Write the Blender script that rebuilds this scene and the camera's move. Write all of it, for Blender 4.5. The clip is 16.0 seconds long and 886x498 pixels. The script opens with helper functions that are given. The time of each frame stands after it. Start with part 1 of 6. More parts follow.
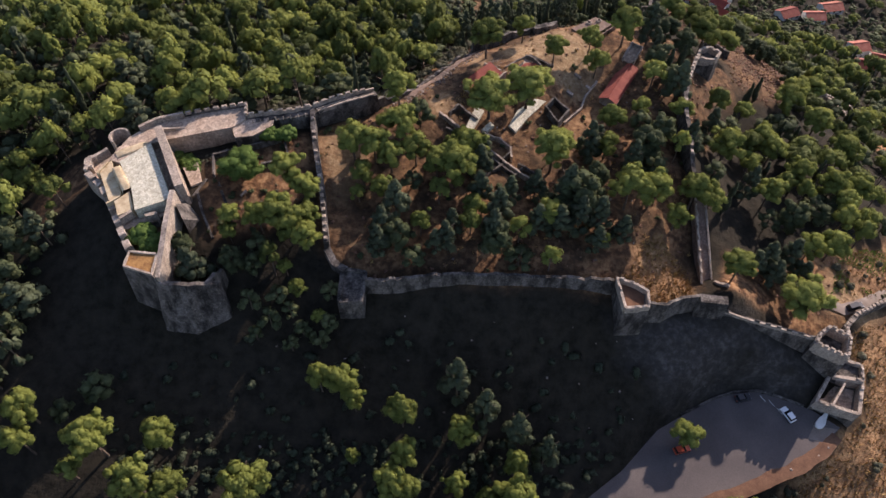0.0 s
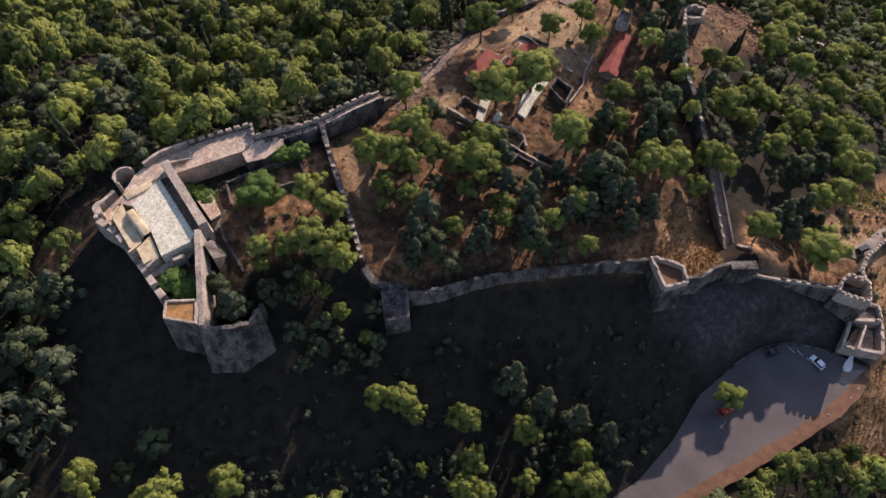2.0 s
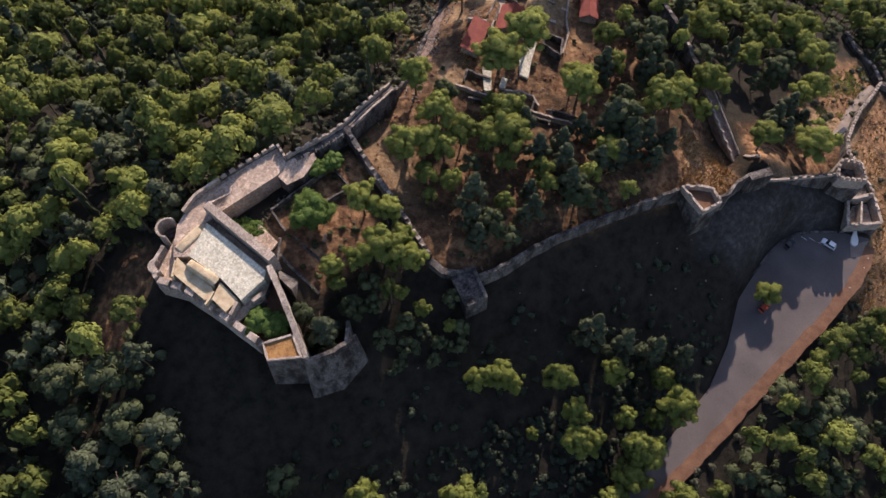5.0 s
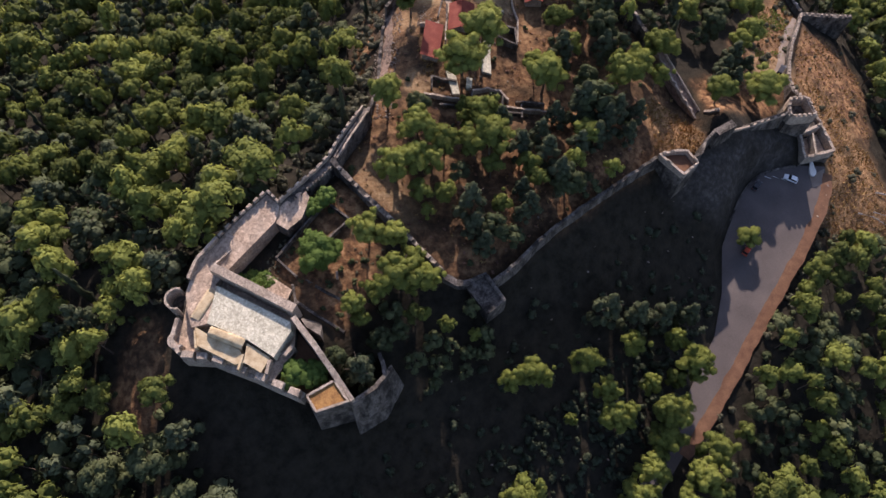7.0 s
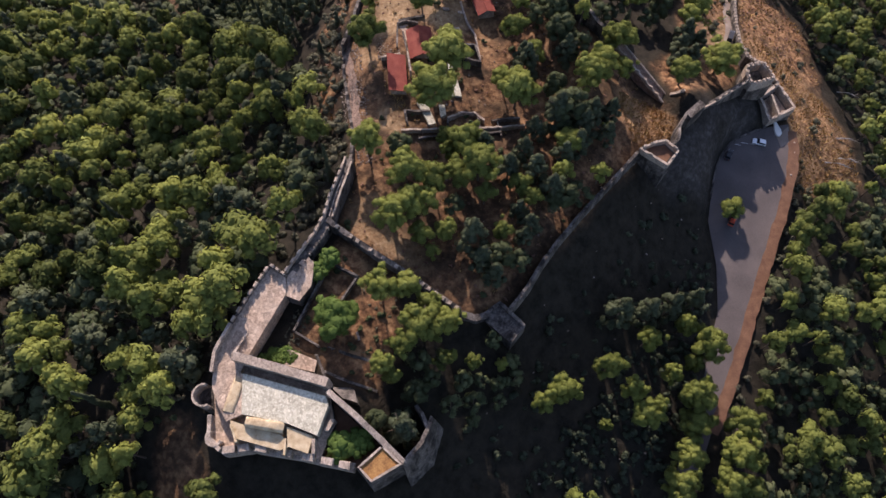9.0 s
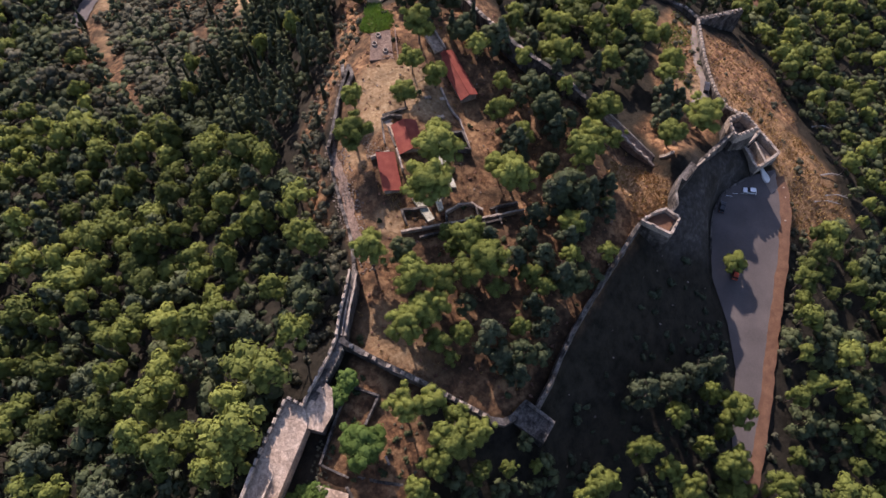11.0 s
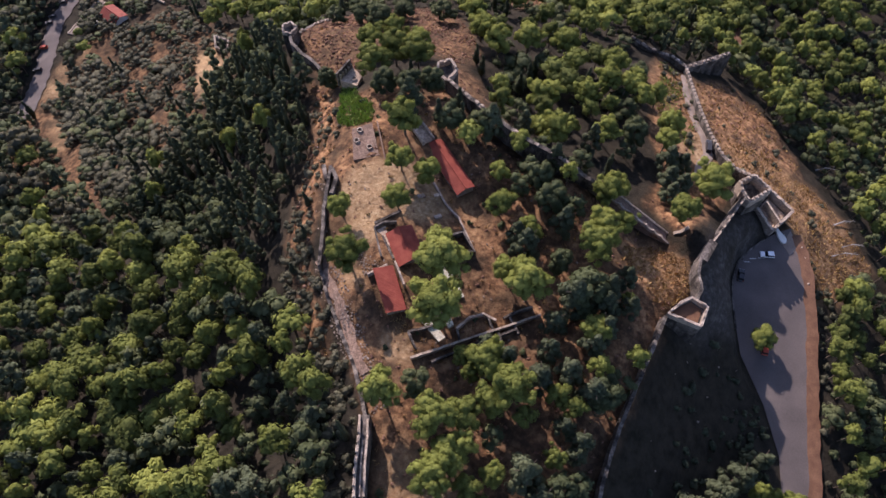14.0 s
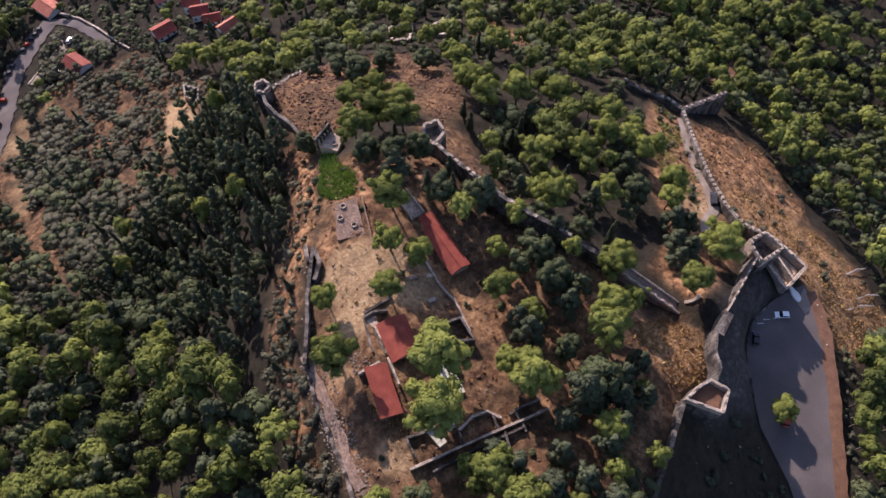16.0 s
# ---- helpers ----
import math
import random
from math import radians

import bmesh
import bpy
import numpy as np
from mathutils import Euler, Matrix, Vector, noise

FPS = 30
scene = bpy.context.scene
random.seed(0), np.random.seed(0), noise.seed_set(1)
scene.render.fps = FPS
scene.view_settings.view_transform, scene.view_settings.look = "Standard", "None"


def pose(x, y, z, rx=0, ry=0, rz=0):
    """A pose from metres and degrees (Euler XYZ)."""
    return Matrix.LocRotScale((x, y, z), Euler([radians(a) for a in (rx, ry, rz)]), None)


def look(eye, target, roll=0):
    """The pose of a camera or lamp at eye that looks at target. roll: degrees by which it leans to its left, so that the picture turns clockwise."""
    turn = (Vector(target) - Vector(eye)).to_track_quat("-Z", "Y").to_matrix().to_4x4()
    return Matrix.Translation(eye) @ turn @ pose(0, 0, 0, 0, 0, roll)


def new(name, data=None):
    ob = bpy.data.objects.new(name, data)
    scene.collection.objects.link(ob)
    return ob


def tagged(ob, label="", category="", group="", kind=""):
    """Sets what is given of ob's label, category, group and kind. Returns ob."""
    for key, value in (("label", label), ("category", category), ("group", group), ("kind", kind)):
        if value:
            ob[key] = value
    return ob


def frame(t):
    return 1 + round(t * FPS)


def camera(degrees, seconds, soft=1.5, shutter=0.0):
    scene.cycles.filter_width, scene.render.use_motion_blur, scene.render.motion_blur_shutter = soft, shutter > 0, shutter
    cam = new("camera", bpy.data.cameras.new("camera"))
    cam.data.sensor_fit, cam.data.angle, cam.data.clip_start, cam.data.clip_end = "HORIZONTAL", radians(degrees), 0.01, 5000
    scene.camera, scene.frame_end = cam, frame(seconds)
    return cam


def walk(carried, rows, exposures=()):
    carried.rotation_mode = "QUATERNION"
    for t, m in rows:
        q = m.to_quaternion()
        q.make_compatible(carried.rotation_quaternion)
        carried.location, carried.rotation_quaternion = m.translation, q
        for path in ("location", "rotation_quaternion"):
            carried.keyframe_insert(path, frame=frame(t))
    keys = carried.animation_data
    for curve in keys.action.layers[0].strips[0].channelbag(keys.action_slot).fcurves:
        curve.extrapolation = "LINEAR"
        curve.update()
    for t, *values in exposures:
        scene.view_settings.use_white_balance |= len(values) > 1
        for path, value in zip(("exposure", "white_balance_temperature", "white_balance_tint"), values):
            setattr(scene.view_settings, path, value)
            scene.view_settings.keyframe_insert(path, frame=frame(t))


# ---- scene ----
cam = camera(65.1, 16.0)
METRES, EYE, TILT, LEAN, TURN = 175.0, 140.0, -54.0, 0.0, 0.0
ROWS = [
    (0.0, 0.0, 0.0, 0.0, -0.0, -0.0, 0.0),
    (0.5, -0.0266, 0.0058, 0.0212, -1.18, -0.88, 1.73),
    (1.0, -0.0542, 0.0106, 0.0411, -2.47, -2.07, 3.66),
    (1.5, -0.083, 0.0143, 0.059, -3.67, -3.21, 5.36),
    (2.0, -0.1127, 0.0167, 0.0761, -4.94, -4.4, 7.13),
    (2.5, -0.1433, 0.0184, 0.092, -6.22, -5.57, 8.91),
    (3.0, -0.1744, 0.0197, 0.1075, -7.65, -6.77, 10.83),
    (3.5, -0.2035, 0.0211, 0.1218, -9.04, -7.9, 12.71),
    (6.0, -0.328, 0.0432, 0.2191, -19.14, -14.53, 24.22),
    (6.5, -0.3414, 0.0515, 0.2442, -21.65, -16.28, 26.58),
    (7.0, -0.3521, 0.0608, 0.2702, -23.94, -18.0, 28.63),
    (7.5, -0.3575, 0.0705, 0.2978, -26.19, -19.85, 30.92),
    (8.0, -0.3599, 0.0802, 0.3255, -28.78, -21.9, 33.28),
    (8.5, -0.3585, 0.0899, 0.3531, -31.3, -24.02, 35.44),
    (9.0, -0.3527, 0.0999, 0.3812, -33.24, -25.57, 36.93),
    (9.5, -0.3456, 0.1098, 0.4074, -35.04, -26.56, 38.24),
    (10.0, -0.3343, 0.1211, 0.4347, -37.09, -27.17, 39.61),
    (12.5, -0.2615, 0.1952, 0.5287, -42.97, -28.7, 43.37),
    (13.0, -0.2416, 0.2127, 0.541, -43.71, -29.16, 43.84),
    (13.5, -0.2199, 0.2299, 0.5525, -44.48, -29.64, 44.29),
    (14.0, -0.1966, 0.2467, 0.5637, -46.49, -30.97, 45.28),
    (14.5, -0.1717, 0.263, 0.5748, -48.55, -32.34, 46.19),
    (15.0, -0.1459, 0.2788, 0.586, -49.69, -33.09, 46.61),
    (15.5, -0.1188, 0.2945, 0.5964, -49.86, -33.1, 46.61),
    (16.0, -0.0907, 0.3101, 0.6064, -49.92, -32.94, 46.58),
]
walk(cam, [(t, pose(0, 0, EYE, TILT, LEAN, TURN) @ pose(METRES * x, METRES * y, METRES * z, 90 + pitch, roll, yaw)) for t, x, y, z, yaw, pitch, roll in ROWS],
     exposures=[(0.0, 0.79, 6380, 25), (8.0, 0.81, 6310, 26), (10.5, 0.86, 6200, 28), (14.0, 0.87, 6050, 30), (16.0, 0.89, 6050, 30)])

# ---- sky, sun ----
SUN_TURN, SUN_UP = 37.8, 27.2
world = bpy.data.worlds.new("world")
scene.world = world
world.use_nodes = True
sky = world.node_tree.nodes.new("ShaderNodeTexSky")
sky.sky_type, sky.sun_disc = "NISHITA", False
sky.sun_elevation, sky.sun_rotation = radians(SUN_UP), radians(SUN_TURN)
world.node_tree.links.new(sky.outputs[0], world.node_tree.nodes["Background"].inputs[0])
world.node_tree.nodes["Background"].inputs[1].default_value = 0.128
sun = new("sun", bpy.data.lights.new("sun", "SUN"))
sun.data.energy, sun.data.angle, sun.data.color = 4.7, radians(0.5), (1.0, 0.885, 0.735)
sun.matrix_world = look((200 * math.sin(radians(SUN_TURN)), 200 * math.cos(radians(SUN_TURN)), 200 * math.tan(radians(SUN_UP))), (0, 0, 0))


# ---- materials ----
def material(name, colors, scale=1.0, fine=8.0, rough=0.9, bump=0.3, spread=0.12, object_random=0.0, island_random=0.0, metal=0.0, coarse_mix=0.6, bump_size=0.1, glow=0.0):
    """A surface whose colours run over two sizes of noise. scale and fine: patches per metre."""
    m = bpy.data.materials.new(name)
    m.use_nodes = True
    nt = m.node_tree
    n, link = nt.nodes, nt.links.new
    b = n["Principled BSDF"]
    b.inputs["Roughness"].default_value, b.inputs["Metallic"].default_value = rough, metal
    b.inputs["Specular IOR Level"].default_value = 0.25
    geo = n.new("ShaderNodeNewGeometry")
    at = geo.outputs["Position"]
    big, small = n.new("ShaderNodeTexNoise"), n.new("ShaderNodeTexNoise")
    big.inputs["Scale"].default_value, big.inputs["Detail"].default_value = scale, 4
    small.inputs["Scale"].default_value, small.inputs["Detail"].default_value, small.inputs["Roughness"].default_value = fine, 3, 0.7
    link(at, big.inputs["Vector"])
    link(at, small.inputs["Vector"])
    mix = n.new("ShaderNodeMath")
    mix.operation = "MULTIPLY_ADD"
    link(big.outputs["Fac"], mix.inputs[0])
    mix.inputs[1].default_value = coarse_mix
    sm = n.new("ShaderNodeMath")
    sm.operation, sm.inputs[1].default_value = "MULTIPLY", 1 - coarse_mix
    link(small.outputs["Fac"], sm.inputs[0])
    link(sm.outputs[0], mix.inputs[2])
    fac = mix.outputs[0]
    tone = n.new("ShaderNodeAttribute")
    tone.attribute_name = "tone"
    for amount, socket in ((object_random, None), (island_random, geo.outputs["Random Per Island"]), (object_random * 1.6, tone.outputs["Fac"])):
        if amount:
            source = socket or n.new("ShaderNodeObjectInfo").outputs["Random"]
            add = n.new("ShaderNodeMath")
            add.operation, add.inputs[1].default_value = "MULTIPLY_ADD", amount
            link(source, add.inputs[0])
            link(fac, add.inputs[2])
            shift = n.new("ShaderNodeMath")
            shift.operation, shift.inputs[1].default_value = "SUBTRACT", amount / 2 if socket != tone.outputs["Fac"] else 0
            link(add.outputs[0], shift.inputs[0])
            fac = shift.outputs[0]
    ramp = n.new("ShaderNodeValToRGB")
    e = ramp.color_ramp.elements
    while len(e) < len(colors):
        e.new(0.5)
    for i, c in enumerate(colors):
        e[i].position = 0.5 + (i / (len(colors) - 1) - 0.5) * spread * 4
        e[i].color = (*c, 1)
    link(fac, ramp.inputs[0])
    link(ramp.outputs[0], b.inputs["Base Color"])
    if bump:
        bp = n.new("ShaderNodeBump")
        bp.inputs["Strength"].default_value, bp.inputs["Distance"].default_value = bump, bump_size
        link(small.outputs["Fac"], bp.inputs["Height"])
        link(bp.outputs[0], b.inputs["Normal"])
    return m


def masonry(name, colors, stone=0.45, bump=0.6, stains=0.0):
    """Rubble masonry: stones of uneven tone in darker joints."""
    m = material(name, colors, 0.35, 5.0, 0.95, 0.0, 0.12)
    nt = m.node_tree
    n, link = nt.nodes, nt.links.new
    b, ramp = n["Principled BSDF"], next(x for x in n if x.type == "VALTORGB")
    geo = next(x for x in n if x.type == "NEW_GEOMETRY")
    cells, edges = n.new("ShaderNodeTexVoronoi"), n.new("ShaderNodeTexVoronoi")
    edges.feature = "DISTANCE_TO_EDGE"
    for v in (cells, edges):
        v.inputs["Scale"].default_value = 1 / stone
        link(geo.outputs["Position"], v.inputs["Vector"])
    tone = n.new("ShaderNodeMixRGB")
    tone.blend_type, tone.inputs[0].default_value = "OVERLAY", 0.35
    link(ramp.outputs[0], tone.inputs[1])
    grey = n.new("ShaderNodeRGBToBW")
    link(cells.outputs["Color"], grey.inputs[0])
    link(grey.outputs[0], tone.inputs[2])
    joint = n.new("ShaderNodeMapRange")
    joint.inputs["From Max"].default_value, joint.inputs["To Min"].default_value = 0.07, 0.6
    link(edges.outputs["Distance"], joint.inputs["Value"])
    dark = n.new("ShaderNodeMixRGB")
    dark.blend_type, dark.inputs[0].default_value = "MULTIPLY", 1
    link(tone.outputs[0], dark.inputs[1])
    link(joint.outputs[0], dark.inputs[2])
    surface = dark.outputs[0]
    if stains:
        streak, blotch, wash = n.new("ShaderNodeTexNoise"), n.new("ShaderNodeMapRange"), n.new("ShaderNodeMixRGB")
        squeeze = n.new("ShaderNodeMapping")
        squeeze.inputs["Scale"].default_value = (0.42, 0.42, 0.16)
        streak.inputs["Scale"].default_value, streak.inputs["Detail"].default_value, streak.inputs["Roughness"].default_value = 1.0, 6, 0.7
        link(geo.outputs["Position"], squeeze.inputs["Vector"])
        link(squeeze.outputs[0], streak.inputs["Vector"])
        blotch.inputs["From Min"].default_value, blotch.inputs["From Max"].default_value = 0.4, 0.58
        blotch.inputs["To Min"].default_value, blotch.inputs["To Max"].default_value = 1 - stains, 1.0
        link(streak.outputs["Fac"], blotch.inputs["Value"])
        wash.blend_type, wash.inputs[0].default_value = "MULTIPLY", 1
        link(surface, wash.inputs[1])
        link(blotch.outputs[0], wash.inputs[2])
        surface = wash.outputs[0]
    link(surface, b.inputs["Base Color"])
    bp = n.new("ShaderNodeBump")
    bp.inputs["Strength"].default_value, bp.inputs["Distance"].default_value = bump, 0.12
    link(joint.outputs[0], bp.inputs["Height"])
    link(bp.outputs[0], b.inputs["Normal"])
    return m


def foliage(name, colors, object_random=0.3, island_random=0.2, through_light=0.25):
    """Leaves: broken tone, some light through them."""
    m = material(name, colors, 0.25, 2.6, 0.75, 0.5, 0.17, object_random, island_random, coarse_mix=0.35, bump_size=0.4)
    nt = m.node_tree
    b, ramp = nt.nodes["Principled BSDF"], next(x for x in nt.nodes if x.type == "VALTORGB")
    b.inputs["Specular IOR Level"].default_value = 0.1
    t, mix = nt.nodes.new("ShaderNodeBsdfTranslucent"), nt.nodes.new("ShaderNodeMixShader")
    # sprays shade with the clump that they belong to, as fine needles do
    puff, turn, add, unit = (nt.nodes.new("ShaderNode" + k) for k in ("Attribute", "VectorTransform", "VectorMath", "VectorMath"))
    puff.attribute_name = "puff"
    turn.vector_type, turn.convert_from, turn.convert_to = "NORMAL", "OBJECT", "WORLD"
    add.operation, unit.operation = "ADD", "NORMALIZE"
    soft_, plain = nt.nodes.new("ShaderNodeVectorMath"), nt.nodes.new("ShaderNodeVectorMath")
    soft_.operation = plain.operation = "SCALE"
    soft_.inputs["Scale"].default_value, plain.inputs["Scale"].default_value = 1.0, 0.4
    nt.links.new(puff.outputs["Vector"], turn.inputs[0])
    nt.links.new(turn.outputs[0], soft_.inputs[0])
    nt.links.new(next(x for x in nt.nodes if x.type == "NEW_GEOMETRY").outputs["Normal"], plain.inputs[0])
    nt.links.new(soft_.outputs[0], add.inputs[0])
    nt.links.new(plain.outputs[0], add.inputs[1])
    nt.links.new(add.outputs[0], unit.inputs[0])
    nt.links.new(unit.outputs[0], next(x for x in nt.nodes if x.type == "BUMP").inputs["Normal"])
    nt.links.new(unit.outputs[0], t.inputs["Normal"])
    nt.links.new(ramp.outputs[0], t.inputs[0])
    mix.inputs[0].default_value = through_light
    nt.links.new(b.outputs[0], mix.inputs[1])
    nt.links.new(t.outputs[0], mix.inputs[2])
    nt.links.new(mix.outputs[0], nt.nodes["Material Output"].inputs[0])
    return m


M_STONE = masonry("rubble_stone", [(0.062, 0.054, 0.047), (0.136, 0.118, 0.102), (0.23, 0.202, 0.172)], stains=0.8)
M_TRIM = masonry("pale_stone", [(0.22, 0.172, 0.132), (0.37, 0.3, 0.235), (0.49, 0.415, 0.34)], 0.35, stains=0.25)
M_RUBBLE = material("loose_stone", [(0.085, 0.066, 0.052), (0.15, 0.118, 0.094), (0.24, 0.195, 0.16)], 0.4, 5, 0.95, 0.3, island_random=0.4)
M_TERRACE = masonry("worn_terrace", [(0.14, 0.088, 0.062), (0.2, 0.135, 0.1), (0.265, 0.195, 0.15)], 0.5, 0.3, 0.2)
M_FLAGS = masonry("flagstone", [(0.29, 0.205, 0.145), (0.42, 0.318, 0.235), (0.52, 0.415, 0.32)], 0.55, 0.3, 0.3)
M_PALE = masonry("lime_concrete", [(0.34, 0.315, 0.235), (0.47, 0.44, 0.335), (0.56, 0.53, 0.42)], 0.4, 0.2)
M_VAULT = material("ochre_render", [(0.27, 0.195, 0.11), (0.43, 0.335, 0.205), (0.54, 0.455, 0.31)], 0.8, 4, 0.95, 0.6, 0.09)
M_TURF = material("dry_turf", [(0.07, 0.038, 0.02), (0.25, 0.128, 0.045), (0.4, 0.235, 0.085)], 0.6, 2.5, 1.0, 0.8, 0.1)
M_TILE = material("red_roof_tile", [(0.125, 0.026, 0.017), (0.195, 0.041, 0.026), (0.265, 0.072, 0.045)], 0.5, 5, 0.8, 0.3)
M_TILE_OLD = material("faded_roof_tile", [(0.24, 0.07, 0.045), (0.34, 0.11, 0.07), (0.42, 0.17, 0.12)], 0.5, 5, 0.85, 0.3)
M_WALLPAINT = material("white_render", [(0.5, 0.48, 0.43), (0.62, 0.6, 0.55), (0.7, 0.68, 0.63)], 0.4, 3, 0.9, 0.1)
M_ASPHALT = material("asphalt", [(0.06, 0.051, 0.048), (0.093, 0.079, 0.074), (0.135, 0.113, 0.101)], 0.12, 3, 0.92, 0.15)
M_CONCRETE = material("concrete", [(0.13, 0.098, 0.077), (0.19, 0.152, 0.124), (0.26, 0.215, 0.178)], 0.3, 4, 0.9, 0.2)
M_REDSOIL = material("red_soil", [(0.06, 0.033, 0.022), (0.13, 0.068, 0.04), (0.215, 0.122, 0.072)], 0.5, 3, 1.0, 0.6, 0.16)
M_BARK = material("bark", [(0.05, 0.035, 0.026), (0.1, 0.075, 0.055), (0.15, 0.12, 0.09)], 1.5, 9, 0.95, 0.6)
M_DRYWOOD = material("grey_dead_wood", [(0.2, 0.18, 0.16), (0.3, 0.28, 0.25), (0.4, 0.37, 0.34)], 1.5, 9, 0.95, 0.4)
M_PINE = foliage("pine_needles", [(0.074, 0.091, 0.025), (0.168, 0.194, 0.046), (0.272, 0.296, 0.07)], 0.34, 0.16, 0.3)
M_OAK = foliage("dark_leaves", [(0.03, 0.039, 0.019), (0.063, 0.078, 0.036), (0.11, 0.124, 0.057)], 0.25, 0.2, 0.15)
M_FIR = foliage("fir_needles", [(0.035, 0.046, 0.029), (0.072, 0.088, 0.05), (0.117, 0.135, 0.074)], 0.25, 0.25, 0.12)
# dark cypress green, lowered further so that scrub in it deepens the slope's shade
M_CYPRESS = foliage("cypress_shade_leaves", [(0.024, 0.032, 0.02), (0.046, 0.057, 0.034), (0.075, 0.088, 0.05)], 0.2, 0.2, 0.1)
M_LIME = foliage("fresh_leaves", [(0.04, 0.068, 0.016), (0.082, 0.13, 0.029), (0.125, 0.18, 0.043)], 0.2, 0.2)
M_MAQUIS = foliage("scrub_leaves", [(0.052, 0.053, 0.034), (0.09, 0.089, 0.057), (0.138, 0.131, 0.086)], 0.3, 0.08, 0.2)
M_BRACKEN = foliage("dead_bracken", [(0.1, 0.055, 0.04), (0.185, 0.102, 0.07), (0.265, 0.162, 0.11)], 0.3, 0.3, 0.2)
M_DRYGRASS = material("dry_grass", [(0.2, 0.12, 0.04), (0.32, 0.2, 0.075), (0.42, 0.29, 0.12)], 0.5, 4, 1.0, 0.3, island_random=0.5)
M_GREENGRASS = material("green_weeds", [(0.13, 0.19, 0.04), (0.2, 0.29, 0.06), (0.27, 0.37, 0.085)], 0.5, 4, 1.0, 0.3, island_random=0.4)
M_GLASS = material("dark_glass", [(0.012, 0.014, 0.016), (0.02, 0.022, 0.025)], 1, 3, 0.08, 0)
M_RUBBER = material("rubber", [(0.012, 0.012, 0.012), (0.025, 0.025, 0.025)], 3, 20, 0.8, 0.2)
M_WHITE = material("white_car_paint", [(0.7, 0.7, 0.7), (0.78, 0.78, 0.78)], 0.5, 5, 0.25, 0)
M_RED = material("red_car_paint", [(0.32, 0.05, 0.025), (0.4, 0.07, 0.035)], 0.5, 5, 0.3, 0)
M_DARKCAR = material("dark_car_paint", [(0.03, 0.03, 0.034), (0.05, 0.05, 0.055)], 0.5, 5, 0.3, 0)
M_STEEL = material("steel", [(0.3, 0.3, 0.3), (0.45, 0.45, 0.45)], 3, 20, 0.4, 0, metal=0.8)


# ---- mesh helpers ----
def mesh_from(name, verts, faces, material_=None, smooth=False):
    me = bpy.data.meshes.new(name)
    me.from_pydata([tuple(v) for v in verts], [], faces)
    me.validate()
    if material_:
        me.materials.append(material_)
    if smooth:
        me.polygons.foreach_set("use_smooth", [True] * len(me.polygons))
    me.update()
    return me


def part(name, geometry, material_, parent, label="", at=None):
    """One mesh object under a thing or a part; geometry: (verts, faces) in world metres, or a mesh to share."""
    me = geometry if isinstance(geometry, bpy.types.Mesh) else mesh_from(name, *geometry, material_)
    ob = new(name, me)
    ob.parent = parent
    ob.matrix_parent_inverse = parent.matrix_basis.inverted()
    if at is not None:
        ob.matrix_basis = at
    return tagged(ob, label)


def thing(name, at, label, category, group="", kind=""):
    ob = new(name)
    ob.empty_display_size = 0.2
    ob.matrix_basis = at if isinstance(at, Matrix) else Matrix.Translation(at)
    return tagged(ob, label, category, group, kind)


def join(*pieces):
    verts, faces = [], []
    for v, f in pieces:
        n = len(verts)
        verts += list(v)
        faces += [tuple(i + n for i in q) for q in f]
    return verts, faces


def box(x, y, z, dx, dy, dz, turn=0.0, taper=1.0, bevel=0.0):
    """A block on its base centre, tapering upwards, its top edges cut off by bevel."""
    c, s = math.cos(radians(turn)), math.sin(radians(turn))
    rings = [(1.0, 0.0)]
    if bevel:
        rings += [(taper, dz - bevel)]
    rings += [(taper * (1 - 2 * bevel / max(min(dx, dy), 1e-3)) if bevel else taper, dz)]
    verts, faces = [], []
    for k, up in rings:
        for sx, sy in ((-1, -1), (1, -1), (1, 1), (-1, 1)):
            a, b = sx * dx / 2 * k, sy * dy / 2 * k
            verts.append((x + a * c - b * s, y + a * s + b * c, z + up))
    for r in range(len(rings) - 1):
        for i in range(4):
            j = (i + 1) % 4
            faces.append((4 * r + i, 4 * r + j, 4 * r + 4 + j, 4 * r + 4 + i))
    n = 4 * (len(rings) - 1)
    return verts, faces + [(3, 2, 1, 0), (n, n + 1, n + 2, n + 3)]


def tube(points, radii, sides=7):
    verts, faces = [], []
    pts = [Vector(p) for p in points]
    for i, p in enumerate(pts):
        d = (pts[min(i + 1, len(pts) - 1)] - pts[max(i - 1, 0)]).normalized()
        u = d.orthogonal().normalized()
        w = d.cross(u)
        for k in range(sides):
            a = 2 * math.pi * k / sides
            verts.append(p + (u * math.cos(a) + w * math.sin(a)) * radii[i])
    for i in range(len(pts) - 1):
        for k in range(sides):
            j = (k + 1) % sides
            faces.append((i * sides + k, i * sides + j, (i + 1) * sides + j, (i + 1) * sides + k))
    faces += [tuple(range(sides))[::-1], tuple(range((len(pts) - 1) * sides, len(pts) * sides))]
    return verts, faces


